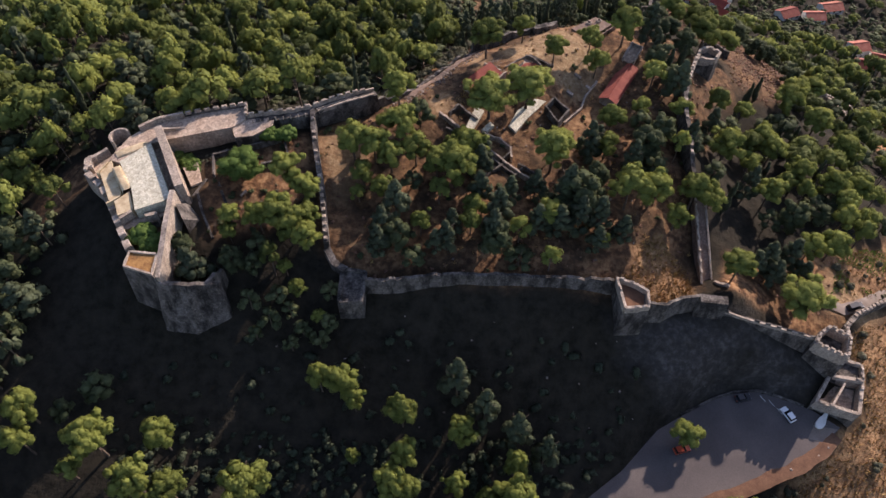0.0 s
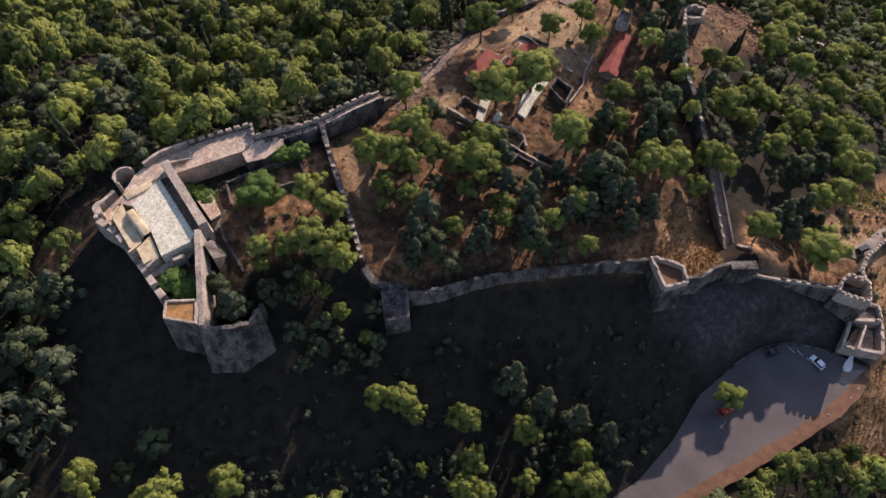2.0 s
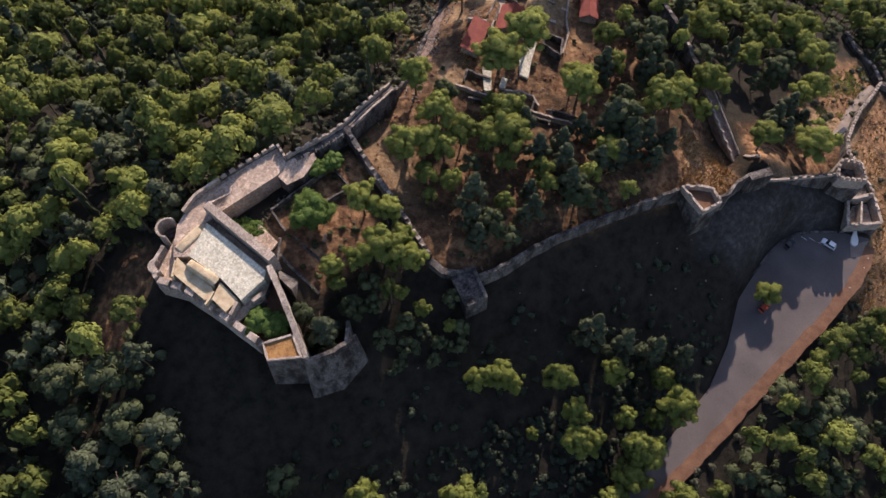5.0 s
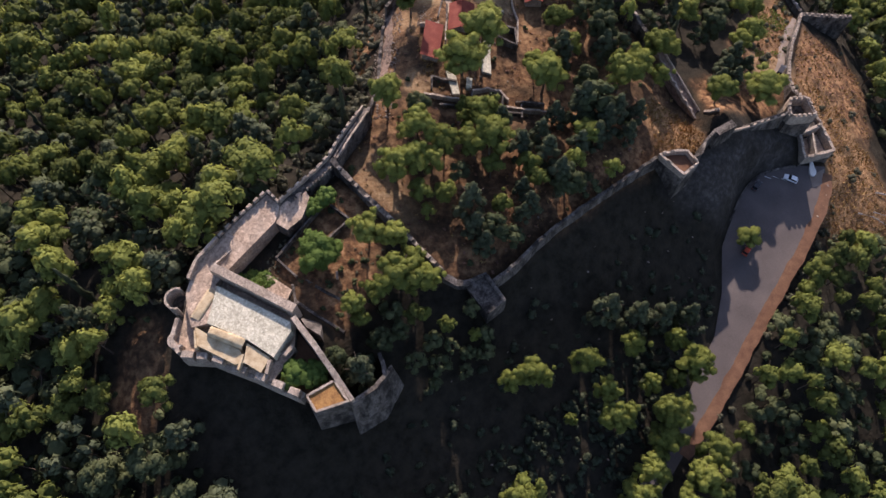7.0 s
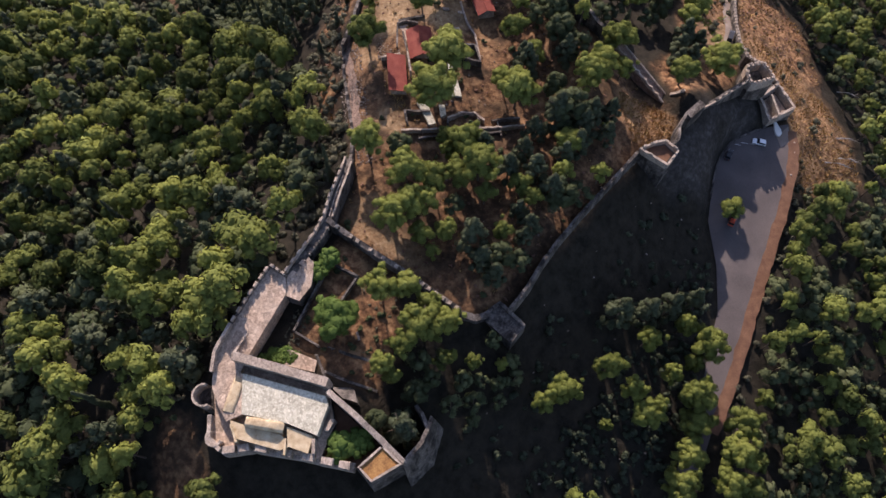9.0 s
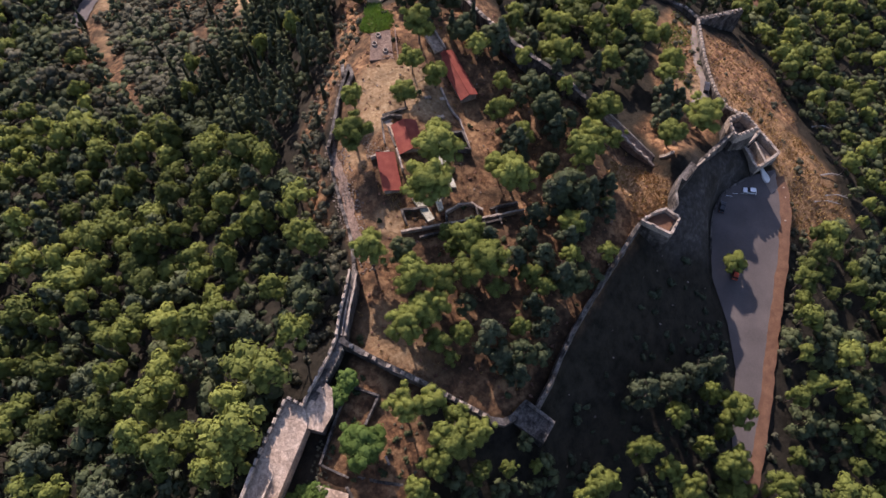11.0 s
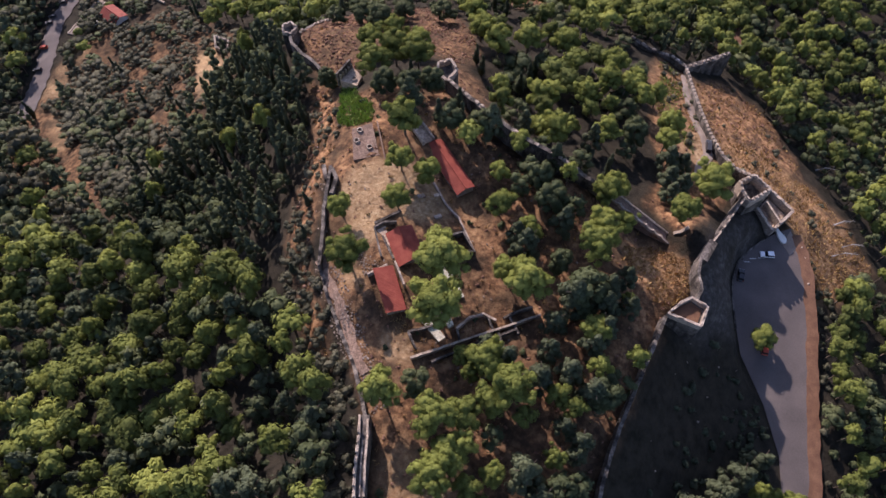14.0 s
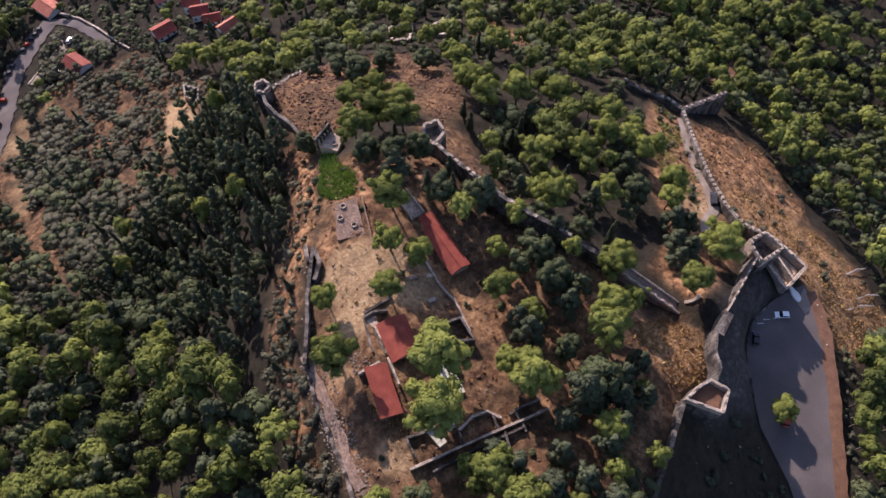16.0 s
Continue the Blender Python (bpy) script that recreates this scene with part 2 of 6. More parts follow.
def prism(outline, base, top, batter=0.0, floor=True):
    """A solid over an outline (anticlockwise), its foot spread outwards by batter; base and top: a height or a list of them."""
    n = len(outline)
    base = base if isinstance(base, (list, tuple)) else [base] * n
    top = top if isinstance(top, (list, tuple)) else [top] * n
    cx, cy = sum(p[0] for p in outline) / n, sum(p[1] for p in outline) / n
    verts = []
    for (x, y), z in zip(outline, base):
        d = math.hypot(x - cx, y - cy) or 1
        verts.append((x + (x - cx) / d * batter, y + (y - cy) / d * batter, z))
    verts += [(x, y, z) for (x, y), z in zip(outline, top)]
    faces = [(i, (i + 1) % n, n + (i + 1) % n, n + i) for i in range(n)]
    return verts, faces + [tuple(range(n))[::-1], tuple(range(n, 2 * n))]


def ccw(outline):
    area = sum(a[0] * b[1] - b[0] * a[1] for a, b in zip(outline, outline[1:] + outline[:1]))
    return outline if area > 0 else outline[::-1]


def resample(line, step):
    """Points every step metres along a line of (x, y, z)."""
    out = []
    for a, b in zip(line, line[1:]):
        n = max(1, round(math.dist(a[:2], b[:2]) / step))
        out += [tuple(a[k] + (b[k] - a[k]) * i / n for k in range(3)) for i in range(n)]
    return out + [tuple(line[-1])]


# ---- the hill ----
# spot heights of the hill: the crest inside the walls, the shaded south flank, the north woods, the east slope
CREST = [(-72, 105, 19), (-60, 92, 19), (-50, 119, 19.8), (-42, 113, 19.8), (-48, 100, 18.8), (-34, 98, 16.5), (-34, 121, 20.3),
         (-22, 125, 18), (-20, 106, 14), (-5, 122, 14.5), (-14, 133, 17.5), (-3, 140, 17), (5, 136, 15), (12, 127, 13), (19, 117, 10.5),
         (8, 152, 16.5), (28, 160, 15), (24, 140, 13.5), (33, 172, 13), (45, 176, 11.5), (46, 150, 9.5), (46, 138, 7.5), (40, 120, 8.3),
         (56, 98, 2.0), (60.3, 97, -2.6), (60.6, 104, 0.6), (61, 91, -2.6), (64.6, 89.5, 0.4), (67.4, 90.4, 1.2), (66.6, 87.6, 3.0), (69, 86, 1.5), (45, 92, 5.5), (25, 91, 9.6), (0, 90, 11.6), (-18, 90, 12.8), (60, 120, 9.5), (58, 140, 10.5), (67, 158, 9.5), (60.8, 109, 3.4), (64, 190, 0.6), (56, 183, 6.5)]
SOUTH = [(-22, 76, 4.5), (-15, 81, 7.5), (0, 81, 6.5), (13, 82, 5.8), (13.6, 73, 1), (30, 81.5, 3.5), (40, 76, -4.5), (52, 78, -1),
         (60, 72, -8), (70, 77, -5), (80, 77.5, -7.5), (68, 70, -17), (50, 61, -16), (84, 63, -17.3), (70, 52, -18), (40, 44, -19),
         (15, 33, -19.7), (-10, 55, -8), (-12, 68, -3), (-10, 45, -12), (-38, 68, 0), (-38, 45, -10), (-57, 70, 4), (-57, 50, -4),
         (-80, 52, 3), (-70, 70, 7), (-85, 80, 11), (20, 58, -12), (30, 66, -8), (-5, 25, -17), (45, 28, -19), (15, 6, -26)]
NORTH = [(-95, 95, 11), (-95, 117, 11), (-82, 120, 15), (-105, 124, 5), (-95, 139, 9), (-70, 130, 14), (-113, 187, -1), (-86, 157, 4),
         (-80, 190, -14), (-50, 137, 15.5), (-43, 150, 7.5), (-67, 177, -6), (-48, 200, -17), (-30, 137, 15), (-21, 150, 6),
         (-20, 186, -11), (-13, 164, 1), (-7, 176, -3), (-53, 230, -25), (-18, 211, -24), (-18, 272, -48), (17, 245, -48),
         (34, 229, -37), (14, 176, 6), (30, 190, -4), (64, 261, -55), (72, 273, -60), (49, 340, -87), (85, 374, -94), (60, 200, -6)]
EAST = [(72, 212, -10), (92, 238, -29), (84, 222, -12.5), (97, 218, -18), (82, 190, -5), (73, 180, 2.5), (88, 172, -4), (92, 154, -12), (78, 140, -5), (75, 115, -3),
        (70, 95, -2), (85, 87, -8.5), (107, 126, -12), (130, 155, -24), (102, 93, -12), (98, 80, -14), (120, 100, -20), (145, 108, -30),
        (150, 126, -29), (165, 97, -43), (168, 121, -42), (181, 140, -50), (105, 72, -20), (105, 52, -26), (121, 56, -33), (96, 34, -30),
        (88, 42, -27), (135, 72, -34), (183, 54, -60), (219, 38, -78), (160, 200, -50), (120, 270, -70), (60, 20, -26), (110, 0, -48)]
FAR = [(-250, 50, -30), (-250, 250, -60), (0, -150, -70), (250, -100, -95), (300, 200, -95), (250, 400, -100), (0, 450, -108), (-150, -100, -40)]
SPOTS = np.array(CREST + SOUTH + NORTH + EAST + FAR)
# the car park and the road that leaves it, one gently falling plane
ROAD = [(50.8, 61.9), (59.8, 66.8), (65.9, 69.7), (71.1, 71.2), (76.7, 71.5), (81.7, 69.7), (88.6, 66.2), (93.5, 62.0), (87.8, 57.2), (81.8, 54.1),
        (66.9, 48.5), (47.2, 42.3), (29.4, 36.2), (11.7, 30.6), (-12, 23), (-40, 10), (-40, 15), (-14, 28), (8.5, 35.2), (15.7, 38.6), (30.3, 44.7), (40.9, 52.3)]


def basis(px, py):
    d = np.hypot(px[:, None] - SPOTS[None, :, 0], py[:, None] - SPOTS[None, :, 1])
    return np.hstack([-np.sqrt(d * d + 16.0), np.ones((len(px), 1)), px[:, None] / 100, py[:, None] / 100])


def fit_hill():
    n = len(SPOTS)
    k = np.zeros((n + 3, n + 3))
    k[:n] = basis(SPOTS[:, 0], SPOTS[:, 1])
    k[:n, :n] += np.eye(n) * 1.0
    k[n:, :n] = k[:n, n:].T
    return np.linalg.solve(k, np.append(SPOTS[:, 2], [0, 0, 0]))


HILL = fit_hill()


def inside(px, py, poly):
    odd = np.zeros(len(px), bool)
    for (ax, ay), (bx, by) in zip(poly, poly[1:] + poly[:1]):
        if ay != by:
            odd ^= ((ay > py) != (by > py)) & (px < (bx - ax) * (py - ay) / (by - ay) + ax)
    return odd


def edge_distance(px, py, line, closed=True):
    best = np.full(len(px), 1e9)
    for (ax, ay), (bx, by) in zip(line, line[1:] + (line[:1] if closed else [])):
        s = np.clip(((px - ax) * (bx - ax) + (py - ay) * (by - ay)) / ((bx - ax) ** 2 + (by - ay) ** 2 + 1e-9), 0, 1)
        best = np.minimum(best, np.hypot(px - ax - s * (bx - ax), py - ay - s * (by - ay)))
    return best


def road_height(x):
    return -17.3 - (82 - x) * 0.03


def heights(px, py):
    px, py = np.atleast_1d(np.asarray(px, float)), np.atleast_1d(np.asarray(py, float))
    h = basis(px, py) @ HILL
    away = np.clip((np.hypot(px - 40, py - 120) - 330) / 250, 0, 1)
    h = h * (1 - away) - 105 * away
    d = np.where(inside(px, py, ROAD), 0, edge_distance(px, py, ROAD))
    near = np.clip(1 - d / 4.0, 0, 1)
    near = near * near * (3 - 2 * near)
    return h * (1 - near) + (road_height(px) - 0.25) * near


def ground_z(x, y):
    return float(heights([x], [y])[0])


def smooth_step(d, a, b):
    s = np.clip((d - a) / (b - a), 0, 1)
    return s * s * (3 - 2 * s)


# where dry yellow grass, bare red earth and pale trodden earth lie on the ground, with two sunlit gaps painted pale
DRY_SLOPE = [(90, 62), (97, 61), (103, 66), (102, 78), (101, 84), (110, 90), (120, 84), (122, 74), (121, 66), (122, 56), (115, 44), (102, 32), (84, 41), (78, 48), (86, 54)]
RED_SLOPE = [(110, 88), (118, 94), (128, 100), (140, 104), (152, 96), (150, 82), (134, 66), (124, 60), (120, 76)]
GREEN_BANK = [(100, 96), (106, 108), (118, 114), (130, 117), (142, 118), (143, 108), (131, 102), (118, 98)]
BURNT_ROCK = [(96.7, 302.5), (98.4, 293), (87.5, 278), (72, 268), (66, 270), (69, 277), (82.3, 291.5)]
ROCK_PATCHES = [[(79, 371), (80, 359.5), (70, 353), (69, 363)], [(58, 367), (60, 357), (51, 351), (48, 359)], [(80, 310), (78.5, 301), (72, 297), (74, 303)], [(87.5, 274), (89, 268), (81, 262.5), (80, 268)]]
TOWER_SLOPE = [(66, 138), (72, 134), (79, 152), (90, 163), (94, 172), (84, 176), (73, 166), (68, 152)]
RED_CLEARING = [(153, 176), (160, 168), (172, 170), (174, 190), (166, 196), (158, 188)]
ROCK_STRIP = [(24, 322), (34, 336), (48, 352), (64, 366), (70, 364), (54, 347), (38, 328), (28, 318)]
DRY_TERRACE = [(47, 82), (60, 86), (60, 96), (52, 103), (46, 98), (43, 88)]
DRY_KNOLL = [(64, 199), (73, 212), (78, 222), (88, 229), (106, 230), (120, 224), (131, 210), (130, 192), (116, 178), (105, 169), (91, 171), (93, 181), (84, 192), (72, 196)]
YARD = [(15, 157), (19.4, 160.4), (23, 165.6), (29.6, 171.4), (35, 170), (41, 166), (44, 158), (43.6, 152.6), (39.2, 145), (36.4, 142.5), (30.7, 149.8), (29, 155), (24.6, 155)]
# two pools of sun between tree shadows, painted into the earth colour
SUNLIT_OVAL = [(-2.6, 140.2), (2.4, 141), (4.4, 136.6), (2.2, 133.2), (-2.0, 132.6), (-3.8, 136)]
SUNLIT_GAP = [(10.9, 159), (13.2, 156), (11.6, 151.6), (8.6, 151), (7.2, 155)]
GATE_YARD = [(103, 103), (112.7, 97.6), (118, 94.4), (107, 88), (96, 91.5), (93.6, 97.4)]
BARRACK_BANK = [(43.4, 144.4), (44.4, 141.2), (41, 136.8), (36, 133), (33.2, 134.6), (38.2, 141.6)]
COURT = [(-56, 112), (-40, 118), (-33, 122), (-30, 108), (-40, 95), (-52, 92)]
INNER = [(-31, 124), (-17, 133), (8, 162), (36, 178), (60, 190), (78, 170), (62, 130), (62, 90), (44, 86), (-18, 86), (-27, 92)]
WEST_STRIP = [(-10, 147), (0, 160), (12, 170), (30, 178), (46, 182), (60, 194), (68, 204), (66, 208), (56, 200), (42, 190), (28, 185), (14, 177), (0, 165), (-12, 151)]
SLOPE_EARTH = [(10, 262), (66, 262), (112, 290), (118, 340), (88, 366), (40, 362), (0, 330)]
CASTLE_TRACK = [(-86, 123), (-82, 118), (-88, 107), (-96, 100), (-102, 105), (-94, 116.5)]
TALUS = [(40, 82), (42, 74), (50, 68), (60, 67), (70, 71.5), (86, 68), (90, 77), (66, 84), (50, 82)]
SHADED_SLOPE = [(-45, 55), (-38, 76), (-14, 80), (38, 80), (56, 76), (66, 76), (88, 74), (86, 68), (66, 71), (48, 62), (20, 44), (-10, 32), (-40, 38)]
EARTH_LANE = [(-29, 123), (-23, 127), (-17, 124), (-19, 112), (-22, 104), (-26, 104)]
BAILEY = [(66, 90), (88, 82), (100, 86), (122, 104), (116, 112), (100, 110), (88, 100), (72, 102)]


def axis(core0, core1, step, reach):
    core = list(np.arange(core0, core1 + 0.1, step))
    out, d = [], step
    while d < reach:
        d *= 1.35
        out.append(d)
    return np.array([core0 - sum(out[:i + 1]) for i in range(len(out))][::-1] + core + [core1 + sum(out[:i + 1]) for i in range(len(out))])


def lump(x, y):
    return noise.noise((x * 0.13, y * 0.13, 3.1)) * 0.7 + noise.noise((x * 0.42, y * 0.42, 7.7)) * 0.3


def build_ground():
    gx, gy = axis(-150, 250, 1.6, 1400), axis(-40, 400, 1.6, 1400)
    px, py = (a.ravel() for a in np.meshgrid(gx, gy))
    pz = heights(px, py)
    rng = np.random.default_rng(5)
    flat = np.where(inside(px, py, ROAD), 0.0, 1.0)
    lumps = np.array([lump(x, y) for x, y in zip(px, py)])
    near_wall = np.clip(edge_distance(px, py, ROAD) / 3, 0, 1)
    pz = pz + lumps * 0.9 * flat * near_wall
    nx, ny = len(gx), len(gy)
    i = np.arange(nx * ny).reshape(ny, nx)
    quads = np.stack([i[:-1, :-1], i[:-1, 1:], i[1:, 1:], i[1:, :-1]], -1).reshape(-1, 4)
    me = bpy.data.meshes.new("ground")
    me.vertices.add(len(px))
    me.vertices.foreach_set("co", np.stack([px, py, pz], 1).ravel())
    me.loops.add(quads.size)
    me.loops.foreach_set("vertex_index", quads.ravel().astype(np.int32))
    me.polygons.add(len(quads))
    me.polygons.foreach_set("loop_start", np.arange(0, quads.size, 4, dtype=np.int32))
    me.polygons.foreach_set("use_smooth", np.ones(len(quads), bool))
    me.update()

    def zone(poly, soft=3.0):
        d = edge_distance(px, py, poly)
        d = np.where(inside(px, py, poly), d, -d)
        return smooth_step(d + lumps * soft, -soft, soft)

    dry = np.maximum.reduce([zone(DRY_SLOPE), zone(DRY_TERRACE, 1.5), zone(GREEN_BANK, 4) * 0.4, zone(BARRACK_BANK, 1.5)])
    red = np.maximum.reduce([zone(WEST_STRIP, 2.5), zone(SLOPE_EARTH, 6) * 0.42, zone(INNER, 2) * 0.66, zone(COURT, 2), zone(BAILEY, 2), zone(CASTLE_TRACK, 2), zone(DRY_KNOLL, 4) * 0.5, zone(RED_SLOPE, 3), zone(GREEN_BANK, 4), zone(RED_CLEARING, 4), zone(TOWER_SLOPE, 3) * 0.55, zone(SUNLIT_OVAL, 1.5)])
    scree = zone(TALUS, 4) * 0.85
    # the painted pools of sun join this layer as pale earth
    trodden = np.maximum.reduce([zone(YARD, 2), zone(SUNLIT_OVAL, 1.2) * 0.95, zone(SUNLIT_GAP, 1.2) * 0.6, zone(GATE_YARD, 2) * 0.8, zone(EARTH_LANE, 2) * 0.6, zone(BURNT_ROCK, 3) * 0.9, zone(ROCK_STRIP, 2) * 0.4] + [zone(p, 2.5) * 0.6 for p in ROCK_PATCHES])
    layer = me.color_attributes.new("cover", "FLOAT_COLOR", "POINT")
    layer.data.foreach_set("color", np.stack([dry, red, trodden, scree], 1).ravel())
    ob = new("ground", me)

    m = bpy.data.materials.new("hill_earth")
    m.use_nodes = True
    n, link = m.node_tree.nodes, m.node_tree.links.new
    b = n["Principled BSDF"]
    b.inputs["Roughness"].default_value, b.inputs["Specular IOR Level"].default_value = 1.0, 0.1
    at = n.new("ShaderNodeNewGeometry").outputs["Position"]

    def tone(scale, detail, colors, spread):
        t, r = n.new("ShaderNodeTexNoise"), n.new("ShaderNodeValToRGB")
        t.inputs["Scale"].default_value, t.inputs["Detail"].default_value, t.inputs["Roughness"].default_value = scale, detail, 0.65
        link(at, t.inputs["Vector"])
        e = r.color_ramp.elements
        e.new(0.5)
        for k, c in enumerate(colors):
            e[k].position, e[k].color = 0.5 + (k - 1) * spread, (*c, 1)
        link(t.outputs["Fac"], r.inputs[0])
        return r.outputs[0], t.outputs["Fac"]

    # leaf litter, its colour taken near black for the shade between the trees
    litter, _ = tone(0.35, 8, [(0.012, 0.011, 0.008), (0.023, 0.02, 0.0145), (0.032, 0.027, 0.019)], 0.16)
    grass, _ = tone(0.8, 8, [(0.13, 0.07, 0.036), (0.25, 0.142, 0.07), (0.37, 0.235, 0.12)], 0.15)
    earth, _ = tone(0.5, 8, [(0.08, 0.043, 0.024), (0.187, 0.098, 0.048), (0.335, 0.198, 0.1)], 0.115)
    pale, fine = tone(1.1, 9, [(0.19, 0.118, 0.062), (0.28, 0.188, 0.102), (0.38, 0.288, 0.172)], 0.18)
    cover = n.new("ShaderNodeVertexColor")
    cover.layer_name = "cover"
    split = n.new("ShaderNodeSeparateColor")
    link(cover.outputs[0], split.inputs[0])
    patch = n.new("ShaderNodeTexNoise")
    patch.inputs["Scale"].default_value, patch.inputs["Detail"].default_value = 0.12, 5
    link(at, patch.inputs["Vector"])
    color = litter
    stony, _ = tone(0.6, 8, [(0.034, 0.031, 0.028), (0.05, 0.045, 0.041), (0.09, 0.08, 0.072)], 0.15)
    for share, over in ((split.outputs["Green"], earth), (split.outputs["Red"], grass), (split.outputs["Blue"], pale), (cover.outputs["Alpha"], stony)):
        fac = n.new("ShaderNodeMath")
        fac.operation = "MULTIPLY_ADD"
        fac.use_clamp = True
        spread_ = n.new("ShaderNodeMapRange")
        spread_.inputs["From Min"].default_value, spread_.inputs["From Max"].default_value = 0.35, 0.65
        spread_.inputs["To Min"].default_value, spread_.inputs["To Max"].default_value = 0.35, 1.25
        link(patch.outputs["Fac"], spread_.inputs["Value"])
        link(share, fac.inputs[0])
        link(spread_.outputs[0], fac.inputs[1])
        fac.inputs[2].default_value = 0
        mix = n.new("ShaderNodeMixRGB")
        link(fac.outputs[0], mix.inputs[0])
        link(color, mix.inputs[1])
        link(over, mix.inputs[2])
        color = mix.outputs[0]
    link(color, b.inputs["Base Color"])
    bp = n.new("ShaderNodeBump")
    bp.inputs["Strength"].default_value, bp.inputs["Distance"].default_value = 1.0, 0.4
    link(fine, bp.inputs["Height"])
    link(bp.outputs[0], b.inputs["Normal"])
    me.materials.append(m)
    return tagged(ob, "dry wooded hillside of brown earth and leaf litter", "ground", kind="structure")


build_ground()

# the asphalt car park and road, with its red-earth verge
verts = [(x, y, road_height(x)) for x, y in ROAD] + [(x, y, road_height(x) - 1.2) for x, y in ROAD]
k = len(ROAD)
road = new("road", mesh_from("road", verts, [tuple(range(k))[::-1]] + [(i, (i + 1) % k, k + (i + 1) % k, k + i) for i in range(k)], M_ASPHALT))
tagged(road, "worn grey asphalt car park and hill road", "road", kind="structure")


def ribbon(line, width, lift, wobble=0.3, drape=None):
    """A strip that lies on the ground along a line of (x, y)."""
    pts = resample([(x, y, 0) for x, y in line], 1.5)
    verts, faces = [], []
    for i, p in enumerate(pts):
        a, b = pts[max(i - 1, 0)], pts[min(i + 1, len(pts) - 1)]
        d = Vector((b[0] - a[0], b[1] - a[1])).normalized()
        for s in (-1, -0.5, 0, 0.5, 1):
            w = width / 2 * s * (1 + wobble * noise.noise((p[0] * 0.3, p[1] * 0.3, s)))
            x, y = p[0] - d.y * w, p[1] + d.x * w
            z = (drape(x) if drape else ground_z(x, y) + 0.25 + 0.9 * lump(x, y)) + lift * (1 - 0.6 * abs(s) ** 4)
            verts.append((x, y, z))
    for i in range(len(pts) - 1):
        for j in range(4):
            faces.append((5 * i + j, 5 * i + j + 1, 5 * i + 6 + j, 5 * i + 5 + j)[::-1])
    return verts, faces


verge = new("verge", mesh_from("verge", *ribbon([(92, 60), (87.2, 56.2), (81.5, 53), (66.9, 47.4), (47.2, 41.2), (29.4, 35.1), (11.7, 29.5), (2, 27)], 3.2, 0.1, 0.35, road_height), M_REDSOIL))
tagged(verge, "bare red-earth verge along the road", "verge", kind="structure")


# ---- castle walls ----
def wall_run(line, thick, foot=1.2, ragged=0.12, step=1.3, batter=0.0, base=None):
    """A wall along (x, y, top) with uneven faces and top, its foot sunk into the ground."""
    pts = resample(line, step)
    verts, faces = [], []
    levels = 4
    for i, p in enumerate(pts):
        a, b = pts[max(i - 1, 0)], pts[min(i + 1, len(pts) - 1)]
        d = Vector((b[0] - a[0], b[1] - a[1])).normalized()
        nx, ny = -d.y, d.x
        low = base if base is not None else min(ground_z(p[0] + nx * thick, p[1] + ny * thick), ground_z(p[0] - nx * thick, p[1] - ny * thick), p[2] - 1.0) - foot
        top = p[2] + ragged * noise.noise((p[0] * 0.9, p[1] * 0.9, 1.5)) * 2
        ring = []
        for side in (1, -1):
            col = []
            for l in range(levels + 1):
                f = l / levels
                z = low + (top - low) * f
                w = thick / 2 + batter * (1 - f) + 0.1 * noise.noise((p[0] * 0.7 + side * 9, p[1] * 0.7, z * 0.7))
                col.append((p[0] + nx * w * side, p[1] + ny * w * side, z))
            ring += col if side > 0 else col[::-1]
        verts += ring
    m = 2 * (levels + 1)
    for i in range(len(pts) - 1):
        for j in range(m - 1):
            faces.append((m * i + j, m * i + j + 1, m * i + m + j + 1, m * i + m + j)[::-1])
    faces += [tuple(range(m))[::-1], tuple(m * (len(pts) - 1) + j for j in range(m))]
    faces = [f[::-1] for f in faces]
    return verts, faces


def merlon_mesh(w, t, h, seed, mat=None):
    rnd = random.Random(seed)
    v, f = box(0, 0, -0.15, w, t, h + 0.15, 0, 0.97, 0.07)
    v = [(x + rnd.uniform(-0.05, 0.05) * w, y + rnd.uniform(-0.05, 0.05), z + (rnd.uniform(-0.08, 0.05) if z > 0 else 0)) for x, y, z in v]
    return mesh_from("merlon", v, f, mat or M_TRIM)


def merlons(owner, line, period, w, t, h, gap=0.0, seed=0, mat=None):
    """Merlons along a line of (x, y, z), children of their wall; gap: the share that has fallen."""
    rnd = random.Random(seed)
    kinds = [merlon_mesh(w, t, h * s, seed + i, mat) for i, s in enumerate((1.0, 0.92, 1.06, 0.8))]
    for a, b in zip(line, line[1:]):
        length = math.dist(a[:2], b[:2])
        n = max(1, round(length / period))
        turn = math.degrees(math.atan2(b[1] - a[1], b[0] - a[0]))
        for i in range(n):
            s = (i + 0.5) / n
            if rnd.random() < gap:
                continue
            at = (a[0] + (b[0] - a[0]) * s, a[1] + (b[1] - a[1]) * s, a[2] + (b[2] - a[2]) * s + rnd.uniform(-0.06, 0.04))
            part("merlon", rnd.choice(kinds), None, owner, at=pose(*at, 0, 0, turn + rnd.uniform(-3, 3)))


